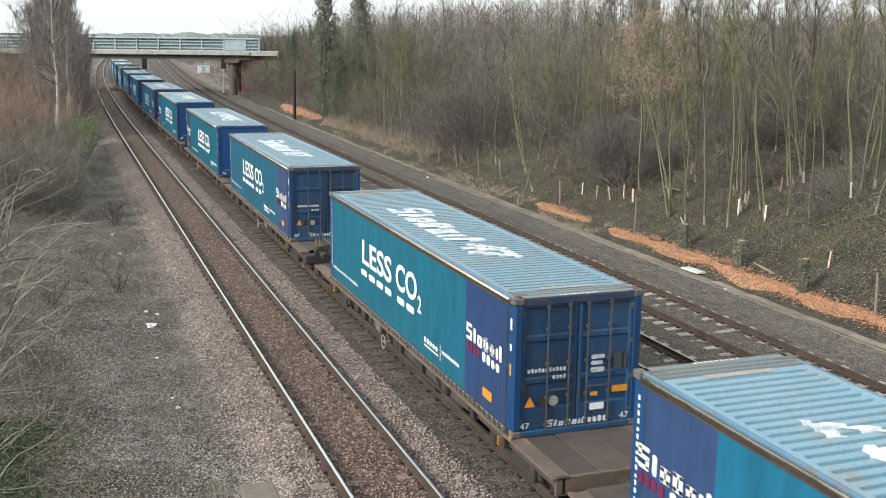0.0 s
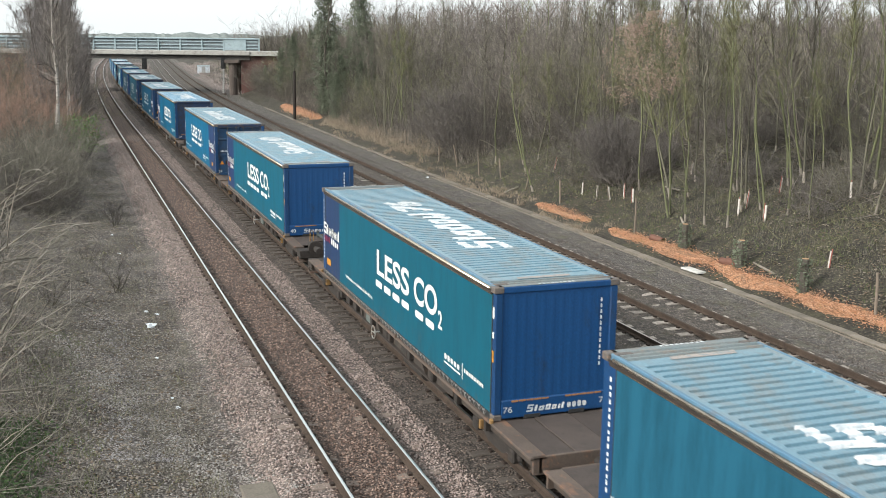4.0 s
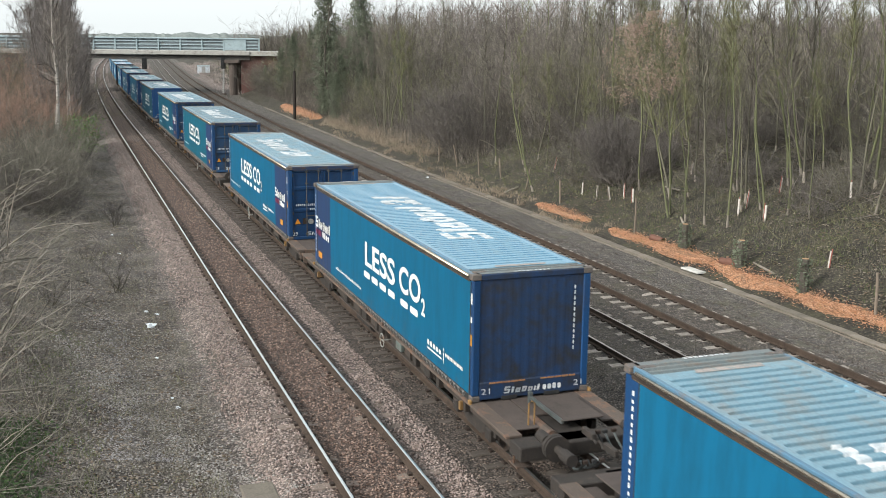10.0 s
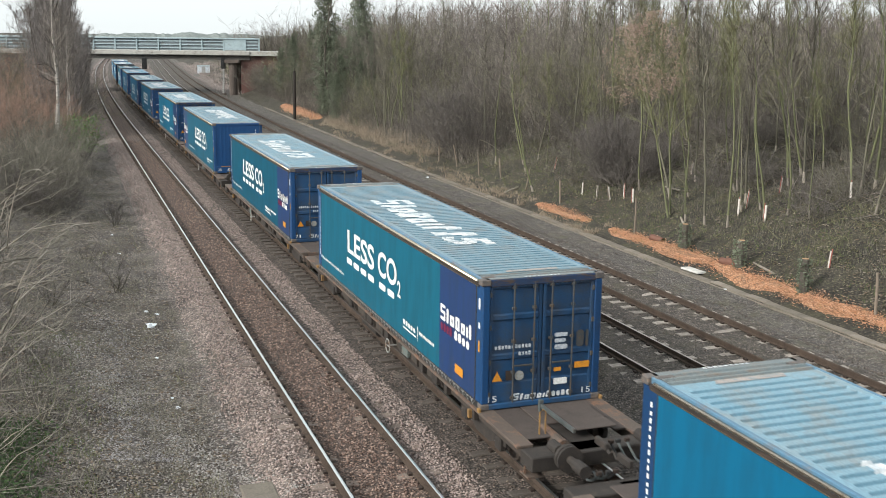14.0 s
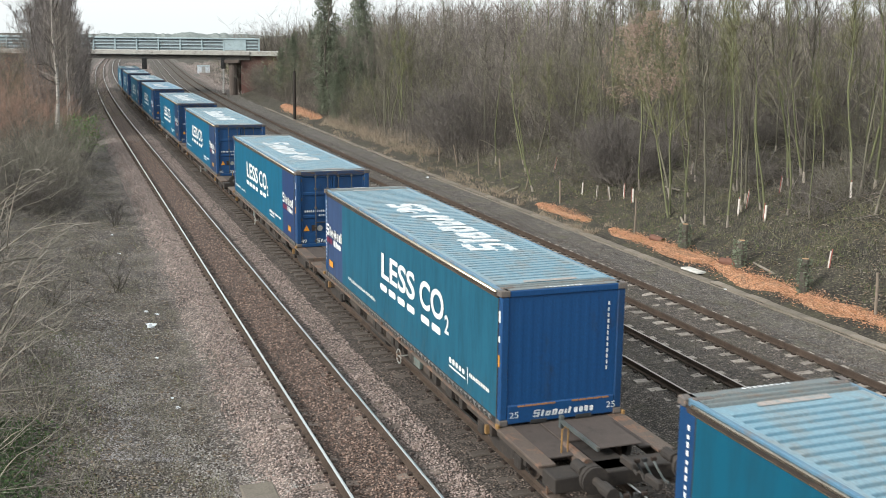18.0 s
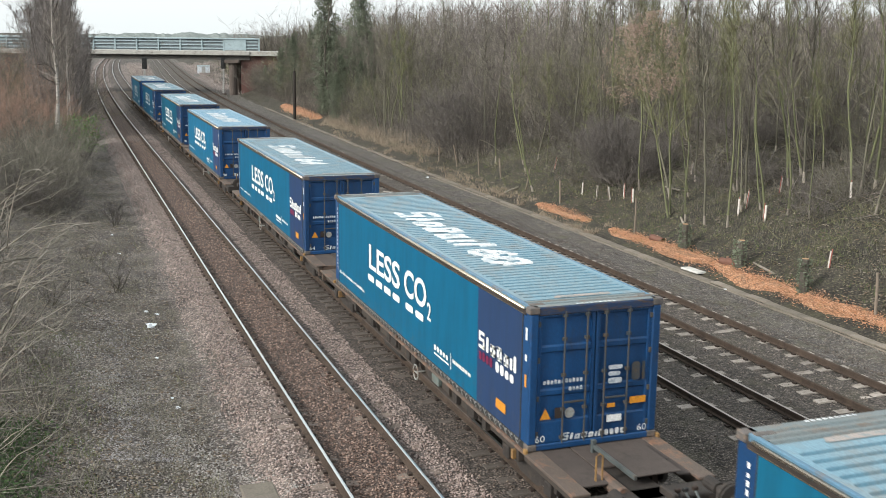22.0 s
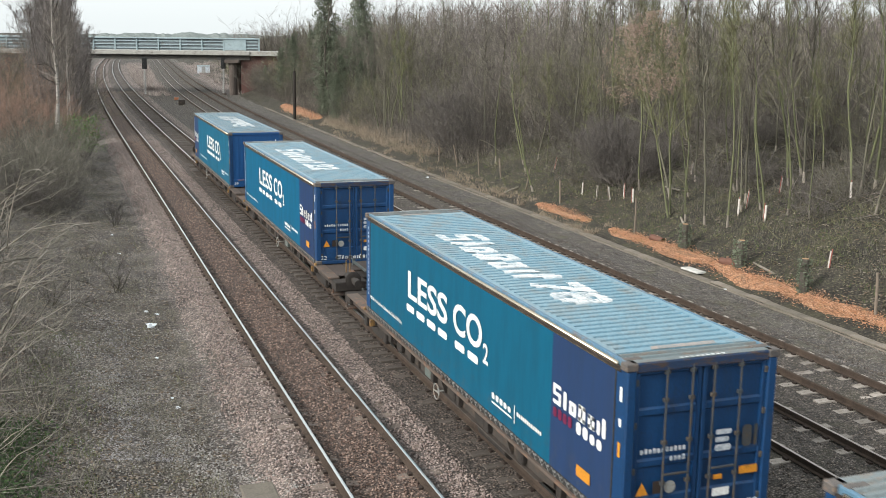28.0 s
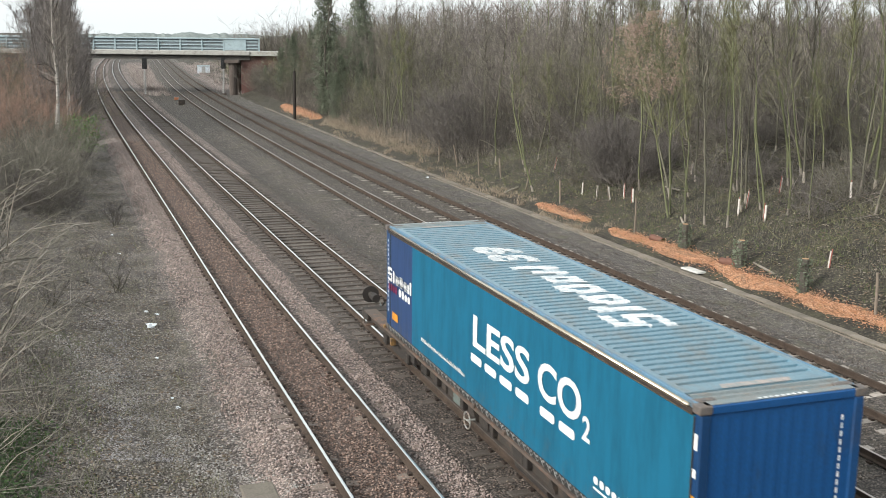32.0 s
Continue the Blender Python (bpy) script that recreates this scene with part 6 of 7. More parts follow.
for k in range(54):
    y = 88 + 58 * (k + rnd.random()) / 54
    a = rnd.uniform(-0.95, 1.3)
    u = -8.62 + y * math.tan(radians(a)) - bend(-8, y)
    s = (1.02 - 0.42 * max(0.0, a - 0.1) / 1.2 - 0.2 * max(0.0, -0.45 - a) / 0.5) * (0.72 + 0.0028 * y)
    if u < -5.9:
        plant(dusky, u, y, rnd, s)
def thicket_spot(r):
    a, q = r.random() * 6.283, r.random() ** 0.6
    z = 0.9 + 3.7 * r.random()
    w = 1.7 * q * math.sin(min(1.0, z / 4.8) * 2.9)
    return Vector((w * math.cos(a), w * math.sin(a), z))
s, c = grow_coppice(120, 4.4, 3.2, 24, 8, 8, 0.42, 0.011, 0.03)
bronze = tree_kind("bronze_thicket", "thicket with clinging bronze-brown leaves", "shrub", "bronze thickets", s, c, "bark_grey", "twig_russet", ("dry_leaves", leaf_cloud(121, 1900, thicket_spot, 0.02), "leaf_dry", "bronze-brown dry leaves"))
for u, y, s in ((-12.1, 70, 1.25), (-11.0, 72, 1.35), (-10.2, 75, 1.3), (-9.5, 77, 1.15), (-13.0, 73, 1.2), (-10.9, 67, 1.05), (-11.7, 78, 1.4), (-8.8, 79, 0.95), (-12.4, 66, 1.05), (-10.6, 80, 1.35), (-12.8, 80, 1.3), (-9.7, 82, 1.2)):
    plant(bronze, u, y, rnd, s)
for k in range(16):
    y = rnd.uniform(100, 146)
    plant(pole_trees[6 + k % 6], -8.62 + y * math.tan(radians(rnd.uniform(-3.6, -1.2))), y, rnd, rnd.uniform(0.95, 1.15))
for k in range(52):
    plant(pole_trees[6 + k % 6], rnd.uniform(14.5, 32), rnd.uniform(172, 205), rnd, rnd.uniform(1.0, 1.35))
for u, y, s in ((-14.2, 92, 0.62), (-13.6, 90, 0.45)):
    plant(ivy_masters[0], u, y, rnd, s)
for _ in range(32):
    y = rnd.uniform(52, 130)
    u = rnd.uniform(-16, -10.2) + (1.8 if y > 75 else 0)
    plant(rnd.choice(shrubs), u, y, rnd, 0.7 + 0.5 * rnd.random())
for k in range(22):
    plant(rnd.choice(shrubs), rnd.uniform(-9.5, -6.3), rnd.uniform(92, 150), rnd, 1.0)
for k in range(16):
    plant(rnd.choice(shrubs[:3]), rnd.uniform(-12, -7.2), rnd.uniform(98, 146), rnd, rnd.uniform(1.5, 2.0))
M["leaf_fresh"] = islands("leaf_fresh", [(0.085, 0.15, 0.045), (0.14, 0.22, 0.075), (0.11, 0.18, 0.06), (0.19, 0.27, 0.11)], 0.7)
evergreen = tree_kind("evergreen_bush", "low green bush among bare shrubs", "shrub", "", *grow_shrub(130, 1.6, 1.4, 8, 20), "bark_grey", "twig_olive",
                      ("leaves", leaf_cloud(131, 1800, lambda r: Vector((r.gauss(0, 0.5), r.gauss(0, 0.5), 0.3 + 1.5 * r.random() ** 1.3)), 0.045), "leaf_fresh", "fresh green leaves"))
plant(evergreen, -7.6, 76, rnd, 1.5)
plant(evergreen, -12.0, 47, rnd, 0.7)

# pale bare saplings close to the camera on the left
def grow_sapling(seed, long, stems):
    """A few long thin branches with sparse twigs."""
    r = random.Random(seed)
    stem, crown = Geo(), Geo()
    for k in range(stems):
        a = r.gauss(0.15, 0.5)
        w = Vector((math.cos(a), math.sin(a), 0.35 + 0.55 * r.random()))
        ln = long * (0.6 + 0.5 * r.random())
        b = bough(r, Vector((r.gauss(0, 0.15), r.gauss(0, 0.15), -0.15)), w, ln, 0.015, 7, -0.02)
        rr = 0.017 + 0.011 * r.random()
        stem.tube(b, [rr * (1 - 0.11 * i) for i in range(8)], 5, cap=False)
        for _ in range(6):
            q, dd = along(b, 0.15 + 0.85 * r.random())
            w2 = (dd + Vector((r.gauss(0, 0.75), r.gauss(0, 0.75), r.gauss(0.1, 0.4)))).normalized()
            b2 = bough(r, q, w2, 0.35 + 0.9 * r.random(), 0.006, 3, 0.0)
            crown.tube(b2, [rr * 0.5, rr * 0.42, rr * 0.3, 0.003], 3, cap=False)
            twigs(r, crown, b2, 2, 0.3, 0.005, 0.6, 0.1)
    stem.smooth = True
    return stem, crown


sap_masters = []
for k in range(4):
    s, c = grow_sapling(140 + k, 3.2 + 0.4 * k, 4)
    sap_masters.append(tree_kind("bare_sapling", "pale bare sapling with long thin crossing branches", "shrub", "saplings of the verge", s, c, "bark_pale", "twig_pale"))
for k, (u, y, s) in enumerate(((-11.1, 20.2, 0.8), (-11.3, 22.0, 0.9), (-11.0, 23.6, 1.0), (-11.6, 25.2, 1.05), (-11.2, 27.0, 1.0), (-11.9, 29.0, 1.1), (-11.3, 31.0, 1.0), (-12.1, 33.5, 1.15), (-11.6, 36.0, 1.1), (-12.3, 39.0, 1.2), (-11.9, 42.5, 1.1), (-12.6, 46.0, 1.2), (-10.9, 34.6, 0.8), (-11.3, 50.0, 1.0), (-10.5, 18.6, 0.7), (-9.9, 39.5, 0.75))):
    ob = plant(sap_masters[k % 4], u, y, rnd, s)
    ob.rotation_euler = (0, 0, radians(rnd.uniform(-30, 45)))
M["bark_black"] = surface("bark_black", (0.05, 0.045, 0.035), (0.075, 0.068, 0.05), (0.09, 0.09, 0.05), 3, 40, 0.9, bump=0.3)
s, c = grow_shrub(165, 1.5, 2.6, 10, 10, 0.4, 0.02)
brush = tree_kind("bare_shrub", "pale tangle of arching bare twigs on the verge", "shrub", "brush of the verge", s, c, "bark_pale", "twig_pale")
for u, y, s in ((-10.6, 23.9, 0.9), (-10.4, 20.6, 0.7), (-10.8, 26.6, 1.0), (-11.3, 31.5, 1.0), (-9.9, 30.4, 0.7), (-11.2, 35.5, 1.0), (-9.3, 22.6, 0.7), (-12.0, 39.5, 1.2), (-11.4, 43.5, 1.1)):
    plant(brush, u, y, rnd, s)
def dark_bush(seed):
    s, c = grow_shrub(seed, 1.5, 1.3, 8, 20, 0.4, 0.022)
    return tree_kind("bare_shrub", "low dark forking bare bush on the gravel verge", "shrub", "low bushes of the verge", s, c, "bark_black", "twig_dark")
low_bush = dark_bush(160)
for u, y, s in ((-7.24, 35.6, 1.15), (-6.7, 48.5, 0.8), (-6.5, 51.5, 0.7), (-8.2, 60.5, 1.0), (-7.2, 66, 0.8), (-8.9, 55, 1.2), (-7.0, 76, 1.0), (-8.0, 40.4, 0.7), (-9.2, 33, 0.8), (-9.6, 26.5, 0.7)):
    plant(low_bush, u, y, rnd, s)
for ob in (*pole_trees, *shrubs, *ivy_masters, dry, *birch_masters, dusky, thicket, tall_thicket, scrub, bronze, evergreen, low_bush, brush, *sap_masters):
    hide_master(ob)


def far_woods(name, seed, n, place, label, mat="twig_brown", thick=0.03):
    r = random.Random(seed)
    g = Geo()
    for _ in range(n):
        p, tall = place(r)
        for j in range(16):
            a = r.random() * 6.283
            s = 0.15 + 0.75 * r.random()
            q = p + Vector((0.6 * math.cos(a) * r.random(), 0.6 * math.sin(a) * r.random(), tall * s))
            w = Vector((math.cos(a), math.sin(a), 0.9 + r.random())).normalized() * tall * 0.3 * (1.1 - 0.6 * s)
            g.spike(q, q + w, thick)
        g.spike(p, p + Vector((r.gauss(0, 0.3), r.gauss(0, 0.3), tall)), 0.12)
    return solo(name, g, M[mat], Matrix(), label, "woods", kind="stuff")


far_woods("far_woods", 1, 520, lambda r: (lambda u, y: (Vector((u + bend(u, y), y, ground_at(u, y))), r.uniform(3.8, 5.6)))(r.uniform(24, 70), r.uniform(160, 420)), "hazy bare woods beyond the road bridge", "twig_red")
def far_ridge(seed, y, high, x0, x1):
    """Rounded canopy of a distant wood, seen as one soft bank."""
    g = Geo()
    xs = span(x0, x1, 0.5)
    for x in xs:
        top = high * (1 + 0.2 * noise.noise(Vector((x * 0.035, seed, 0.4))) + 0.16 * noise.noise(Vector((x * 0.11, seed, 2.4))) + 0.1 * noise.noise(Vector((x * 0.37, seed, 5.1))) + 0.05 * noise.noise(Vector((x * 1.1, seed, 8.1))))
        for k in range(9):
            t = k / 8 * 1.57
            g.v.append((x, y + 14 * (1 - math.cos(t)) + 0.3 * noise.noise(Vector((x * 0.3, k * 0.9, seed))), 0.5 + top * math.sin(t) ** 0.8))
    for i in range(len(xs) - 1):
        for k in range(8):
            q = 9 * i + k
            g.face((q, q + 9, q + 10, q + 1))
    g.smooth = True
    return solo("far_woods", g, M["haze_tinted_canopy"], Matrix(), "tree line on the horizon with its haze put into the colour", "woods", kind="stuff")


# pale blue-grey canopy: the haze of distance is put into its colour
M["haze_tinted_canopy"] = surface("haze_tinted_canopy", (0.19, 0.215, 0.21), (0.23, 0.255, 0.245), (0.16, 0.185, 0.18), 0.16, 0.7, 1.0, bump=0.0, spec=0.0)
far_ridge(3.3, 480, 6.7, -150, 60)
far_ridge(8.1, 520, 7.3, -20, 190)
far_woods("far_woods", 6, 800, lambda r: (lambda u, y: (Vector((u + bend(u, y), y, ground_at(u, y))), r.uniform(5, 7)))(r.uniform(19, 50), r.uniform(164, 260)), "bare trees above the cutting behind the road bridge")
far_woods("far_woods", 3, 380, lambda r: (lambda u, y: (Vector((u, y, ground_at(u, y))), r.uniform(2.0, 3.2)))(-r.uniform(14, 60), r.uniform(100, 420)), "bare woods above the left-hand cutting")
far_woods("far_woods", 5, 420, lambda r: (lambda u, y: (Vector((u + bend(u, y), y, ground_at(u, y))), r.uniform(6.2, 8.4)))(r.uniform(29, 60), r.uniform(85, 175)), "depth of the bare wood along the cutting", "twig_deep")
far_woods("far_woods", 4, 1300, lambda r: (lambda u: (Vector((u, max(EDGE * (u + 8.6) - 5, 20) + r.random() ** 1.3 * 60, ground_at(u, 60))), r.uniform(3.4, 5.2)))(r.uniform(30, 75)), "depth of the bare wood behind the bank", "twig_deep")
# ---- loose stones, chips, grass ----
def scatter_stones(name, seed, n, u0, u1, y0, y1, size, mat, label, category="ballast", flat=0.8, slant=0.0):
    r = np.random.RandomState(seed)
    u = r.uniform(u0, u1, n)
    y = y0 + (y1 - y0) * r.uniform(0, 1, n) ** 1.9
    if slant:  # a strip that drifts sideways along its run
        u = (u0 + u1) / 2 + slant * (y - y0) + r.normal(0, (u1 - u0) / 3, n)
    z = np.array([height(a, b) for a, b in zip(u, y)])
    x = u + np.array([bend(a, b) for a, b in zip(u, y)])
    base = np.array([[1, 0, 0], [0, 1, 0], [-1, 0, 0], [0, -1, 0], [0, 0, 1], [0, 0, -1]], float)
    s = size * r.uniform(0.55, 1.25, (n, 1, 1))
    v = base[None] * s * r.uniform(0.6, 1.25, (n, 6, 1)) + r.normal(0, 0.16, (n, 6, 3)) * s
    a = r.uniform(0, 6.283, n)
    ca, sa = np.cos(a)[:, None], np.sin(a)[:, None]
    v = np.stack([v[:, :, 0] * ca - v[:, :, 1] * sa, v[:, :, 0] * sa + v[:, :, 1] * ca, v[:, :, 2] * flat], 2)
    v += np.stack([x, y, z + size * 0.35], 1)[:, None, :]
    f = np.array([[0, 1, 4], [1, 2, 4], [2, 3, 4], [3, 0, 4], [1, 0, 5], [2, 1, 5], [3, 2, 5], [0, 3, 5]])
    faces = (np.arange(n)[:, None, None] * 6 + f[None]).reshape(-1, 3)
    return solo(name, fast_mesh(name, v.reshape(-1, 3), faces, M[mat]), None, Matrix(), label, category, kind="stuff")


M["stone_fresh"] = islands("stone_fresh", [(0.18, 0.138, 0.122), (0.32, 0.255, 0.233), (0.25, 0.195, 0.175), (0.4, 0.33, 0.3)])
M["stone_worn"] = islands("stone_worn", [(0.09, 0.06, 0.048), (0.24, 0.165, 0.135), (0.16, 0.108, 0.088), (0.36, 0.265, 0.22)])
M["stone_dark"] = islands("stone_dark", [(0.075, 0.063, 0.054), (0.165, 0.14, 0.121), (0.115, 0.096, 0.083), (0.24, 0.207, 0.18)])
M["stone_oily"] = islands("stone_oily", [(0.08, 0.062, 0.052), (0.17, 0.135, 0.115), (0.12, 0.096, 0.08), (0.25, 0.2, 0.17)])
M["stone_grey"] = islands("stone_grey", [(0.115, 0.105, 0.095), (0.25, 0.23, 0.21), (0.175, 0.16, 0.145), (0.34, 0.315, 0.29)])
M["stone_pale"] = islands("stone_pale", [(0.22, 0.207, 0.193), (0.36, 0.343, 0.325), (0.28, 0.266, 0.25), (0.43, 0.41, 0.388)])
M["stone_slate"] = islands("stone_slate", [(0.15, 0.145, 0.15), (0.25, 0.24, 0.245), (0.2, 0.193, 0.2), (0.31, 0.3, 0.302)])
M["chip"] = islands("chip", [(0.58, 0.28, 0.15), (0.74, 0.41, 0.25), (0.5, 0.23, 0.12), (0.8, 0.52, 0.36)])
scatter_stones("loose_ballast", 1, 11000, -5.55, -4.3, 13, 85, 0.032, "stone_fresh", "pale pinkish broken stone on the ballast shoulder")
scatter_stones("loose_ballast", 2, 9500, -4.1, -2.75, 13, 85, 0.03, "stone_worn", "brown broken stone between the rails")
scatter_stones("loose_ballast", 3, 8000, -2.5, -1.65, 13, 85, 0.032, "stone_fresh", "pale pinkish broken stone between two tracks")
scatter_stones("loose_ballast", 4, 6500, -1.6, 2.0, 12, 70, 0.03, "stone_oily", "dark broken stone under the train")
scatter_stones("loose_ballast", 5, 7000, 2.0, 10.2, 15, 90, 0.03, "stone_dark", "dark dirty stone around the far tracks")
scatter_stones("loose_gravel", 6, 9000, -9.6, -5.2, 16, 85, 0.028, "stone_grey", "grey gravel on the verge", "gravel")
scatter_stones("loose_gravel", 8, 3500, -8.9, -5.5, 14, 31, 0.024, "stone_pale", "pale grey gravel on the verge", "gravel")
scatter_stones("loose_gravel", 10, 3200, -8.1, -6.9, 20.5, 32.5, 0.022, "stone_slate", "bluish grey gravel patch on the verge", "gravel", 0.8, -0.02)
scatter_stones("loose_gravel", 9, 4200, -6.1, -5.0, 18.0, 29.5, 0.025, "stone_pale", "spill of pale grey gravel across the verge", "gravel", 0.8, -0.31)
scatter_stones("loose_gravel", 7, 4000, 10.2, 12.5, 20, 85, 0.028, "stone_dark", "grey gravel beside the trough", "gravel")
M["leaf_litter"] = islands("leaf_litter", [(0.07, 0.052, 0.038), (0.16, 0.115, 0.08), (0.24, 0.19, 0.145), (0.1, 0.082, 0.055), (0.33, 0.28, 0.23)])
scatter_stones("leaf_litter", 11, 10000, -11.5, -5.7, 15, 70, 0.042, "leaf_litter", "dead leaves and crumbled litter on the verge", "leaf litter", 0.3)
scatter_stones("leaf_litter", 12, 9000, 13.4, 24, 24, 80, 0.055, "leaf_litter", "dead brown leaves on the bank", "leaf litter", 0.3)
# fresh wood chips in irregular heaps along the bank foot
def chip_heap(seed, y0, y1, u0, u1, n, size):
    g = Geo()
    ys, k = span(y0, y1, 0.35), 9
    for y in ys:
        e = math.sin(math.pi * (y - y0) / (y1 - y0)) ** 0.35
        mid, half = (u0 + u1) / 2 + 0.25 * noise.noise(Vector((y * 0.35, seed, 0))), (u1 - u0) / 2 * e * (0.85 + 0.5 * noise.noise(Vector((y * 0.7, seed, 3))))
        for i in range(k):
            q = -1 + 2 * i / (k - 1)
            u = mid + half * q
            g.v.append((u + bend(u, y), y, height(u, y) - 0.03 + 0.12 * e * (1 - q * q) * (1 + 0.6 * noise.noise(Vector((u * 2, y * 2, seed))))))
    for i in range(len(ys) - 1):
        for j in range(k - 1):
            g.face((i * k + j, i * k + j + 1, (i + 1) * k + j + 1, (i + 1) * k + j))
    solo("chip_bed", g, M["chip_bed"], Matrix(), "bed of fresh orange-brown wood chips along the bank", "wood chips", kind="stuff")
    r = np.random.RandomState(seed)
    y = r.uniform(y0, y1, n)
    e = np.sin(np.pi * (y - y0) / (y1 - y0)) ** 0.35
    u = (u0 + u1) / 2 + (u1 - u0) / 2 * e * np.clip(r.normal(0, 0.55, n), -1.5, 1.5)
    z = np.array([height(a, b) for a, b in zip(u, y)]) + 0.08 * e * np.exp(-((u - (u0 + u1) / 2) ** 2) * 3)
    x = u + np.array([bend(a, b) for a, b in zip(u, y)])
    d = r.normal(0, 1, (n, 4, 3)) * size * np.array([1, 1, 0.5])
    v = d + np.stack([x, y, z + size * 0.6], 1)[:, None, :]
    f = np.array([[0, 1, 2], [0, 2, 3], [0, 3, 1], [1, 3, 2]])
    faces = (np.arange(n)[:, None, None] * 4 + f[None]).reshape(-1, 3)
    solo("wood_chips", fast_mesh("wood_chips", v.reshape(-1, 3), faces, M["chip"]), None, Matrix(), "loose orange-brown wood chips", "wood chips", kind="stuff")


M["chip_bed"] = stony("chip_bed", [(0.6, 0.28, 0.14), (0.78, 0.42, 0.24), (0.66, 0.34, 0.18), (0.82, 0.5, 0.32)], 34, (0.85, 1.15))
chip_heap(8, 21.0, 39.8, 12.95, 13.82, 11000, 0.019)
chip_heap(9, 41.5, 47.2, 13.0, 13.65, 2800, 0.019)
chip_heap(10, 99.5, 121, 13.2, 14.8, 2600, 0.032)


def tufts(name, seed, n, spot, tall, mat, label, blades=5, r0=0.006):
    rnd = random.Random(seed)
    g = Geo()
    for _ in range(n):
        u, y = spot(rnd)
        p = Vector((u + bend(u, y), y, height(u, y) - 0.02))
        for _ in range(blades):
            w = Vector((rnd.gauss(0, 0.45), rnd.gauss(0, 0.45), 1)).normalized()
            q = p + Vector((rnd.gauss(0, 0.12), rnd.gauss(0, 0.12), 0))
            g.spike(q, q + w * tall * (0.4 + 0.9 * rnd.random()), r0)
    return solo(name, g, M[mat], Matrix(), label, "grass", kind="stuff")


tufts("dead_grass", 1, 900, lambda r: (r.uniform(13.5, 15.4), r.uniform(66, 98)), 0.55, "grass_dead", "straw-coloured dead grass along the bank foot", 6, 0.011)
tufts("bank_grass", 2, 2600, lambda r: (r.uniform(13.6, 24), r.uniform(26, 75)), 0.22, "twig_olive", "sparse olive grass and bramble stems on the bank", 5)
tufts("bank_grass", 3, 1000, lambda r: (r.uniform(13.3, 19), r.uniform(24, 60)), 0.22, "grass_green", "sparse green grass on the bank", 5)
tufts("verge_grass", 4, 900, lambda r: (r.uniform(-13, -7.2), r.uniform(17, 62)), 0.26, "twig_pale", "dry pale grass stems on the verge", 5)
patch = leaf_cloud(77, 5200, lambda r: (lambda u, y: Vector((u, y, height(u, y) + 0.02 + 0.2 * r.random() ** 2)))(-10.05 + r.gauss(0, 0.42), 16.6 + 5.6 * r.random() ** 1.3), 0.035)
solo("ground_ivy", patch, M["leaf_low"], Matrix(), "low dark green leaves creeping over the verge", "ground cover", kind="stuff")
tufts("verge_grass", 5, 500, lambda r: (r.uniform(-11.5, -8.4), r.uniform(15, 30)), 0.16, "grass_green", "green grass at the verge foot", 6)
tufts("dead_grass", 6, 1500, lambda r: (r.uniform(1.9, 3.6) if r.random() < 0.5 else r.uniform(12.5, 22), r.uniform(150, 300)), 0.8, "grass_far", "pinkish-grey dead grass beyond the bridge", 6, 0.03)

tufts("brambles", 7, 4500, lambda r: (lambda u: (u, r.uniform(max(24, EDGE * (u + 8.6) - 2), 78)))(r.uniform(15.0, 27)), 0.34, "twig_scrub", "tangle of brown bramble stems under the trees", 5, 0.007)
tufts("brambles", 8, 2600, lambda r: (r.uniform(14.4, 18), r.uniform(60, 135)), 1.0, "twig_red", "tangle of reddish bramble stems along the bank foot", 5, 0.012)
tufts("brambles", 9, 1500, lambda r: (r.uniform(-16, -10.4), r.uniform(46, 90)), 0.6, "twig_scrub", "tangle of brown bramble stems on the verge", 5, 0.007)


def clumped(u0, u1, y0, y1, seed, level):
    """Spots gathered in uneven patches."""
    def spot(r):
        for _ in range(30):
            u, y = r.uniform(u0, u1), y0 + (y1 - y0) * r.random() ** 1.5
            if noise.noise(Vector((u * 0.8, y * 0.45, seed))) + 0.4 * noise.noise(Vector((u * 2.6, y * 1.5, seed))) > level:
                break
        return u, y
    return spot


def tangle(name, seed, n, spot, long, r0, mat, label, steep=0.5):
    """Crooked dead stems arching over one another."""
    rnd = random.Random(seed)
    g = Geo()
    for _ in range(n):
        u, y = spot(rnd)
        p = Vector((u + bend(u, y), y, height(u, y) - 0.03))
        a = rnd.random() * 6.283
        w = Vector((math.cos(a), math.sin(a), abs(rnd.gauss(steep, 0.5))))
        b = bough(rnd, p, w, long * (0.4 + 0.9 * rnd.random()), r0, 4, -0.07)
        k = r0 * (0.6 + 0.8 * rnd.random())
        g.tube(b, [k, k * 0.9, k * 0.75, k * 0.6, k * 0.3], 3, cap=False)
    return solo(name, g, M[mat], Matrix(), label, "undergrowth", kind="stuff")


tangle("brushwood", 21, 900, lambda r: (lambda u: (u, r.uniform(max(29, EDGE * (u + 8.6) - 3), 52)))(r.uniform(17.8, 26)), 1.5, 0.0095, "twig_pale", "tangle of crooked pale dead branches under the trees")
tangle("brushwood", 22, 1300, lambda r: (lambda u: (u, r.uniform(max(27, EDGE * (u + 8.6) - 3), 60)))(r.uniform(18.2, 26)), 1.3, 0.01, "twig_deep", "tangle of dark bramble stems under the trees")
tangle("brushwood", 26, 900, clumped(14.8, 24, 28, 60, 6.1, 0.05), 0.9, 0.008, "twig_olive", "olive bramble stems in patches under the trees", 0.5)
tangle("brushwood", 23, 700, lambda r: (r.uniform(14.6, 18.5), r.uniform(60, 125)), 1.8, 0.014, "twig_brown", "brown brushwood along the bank foot", 0.9)
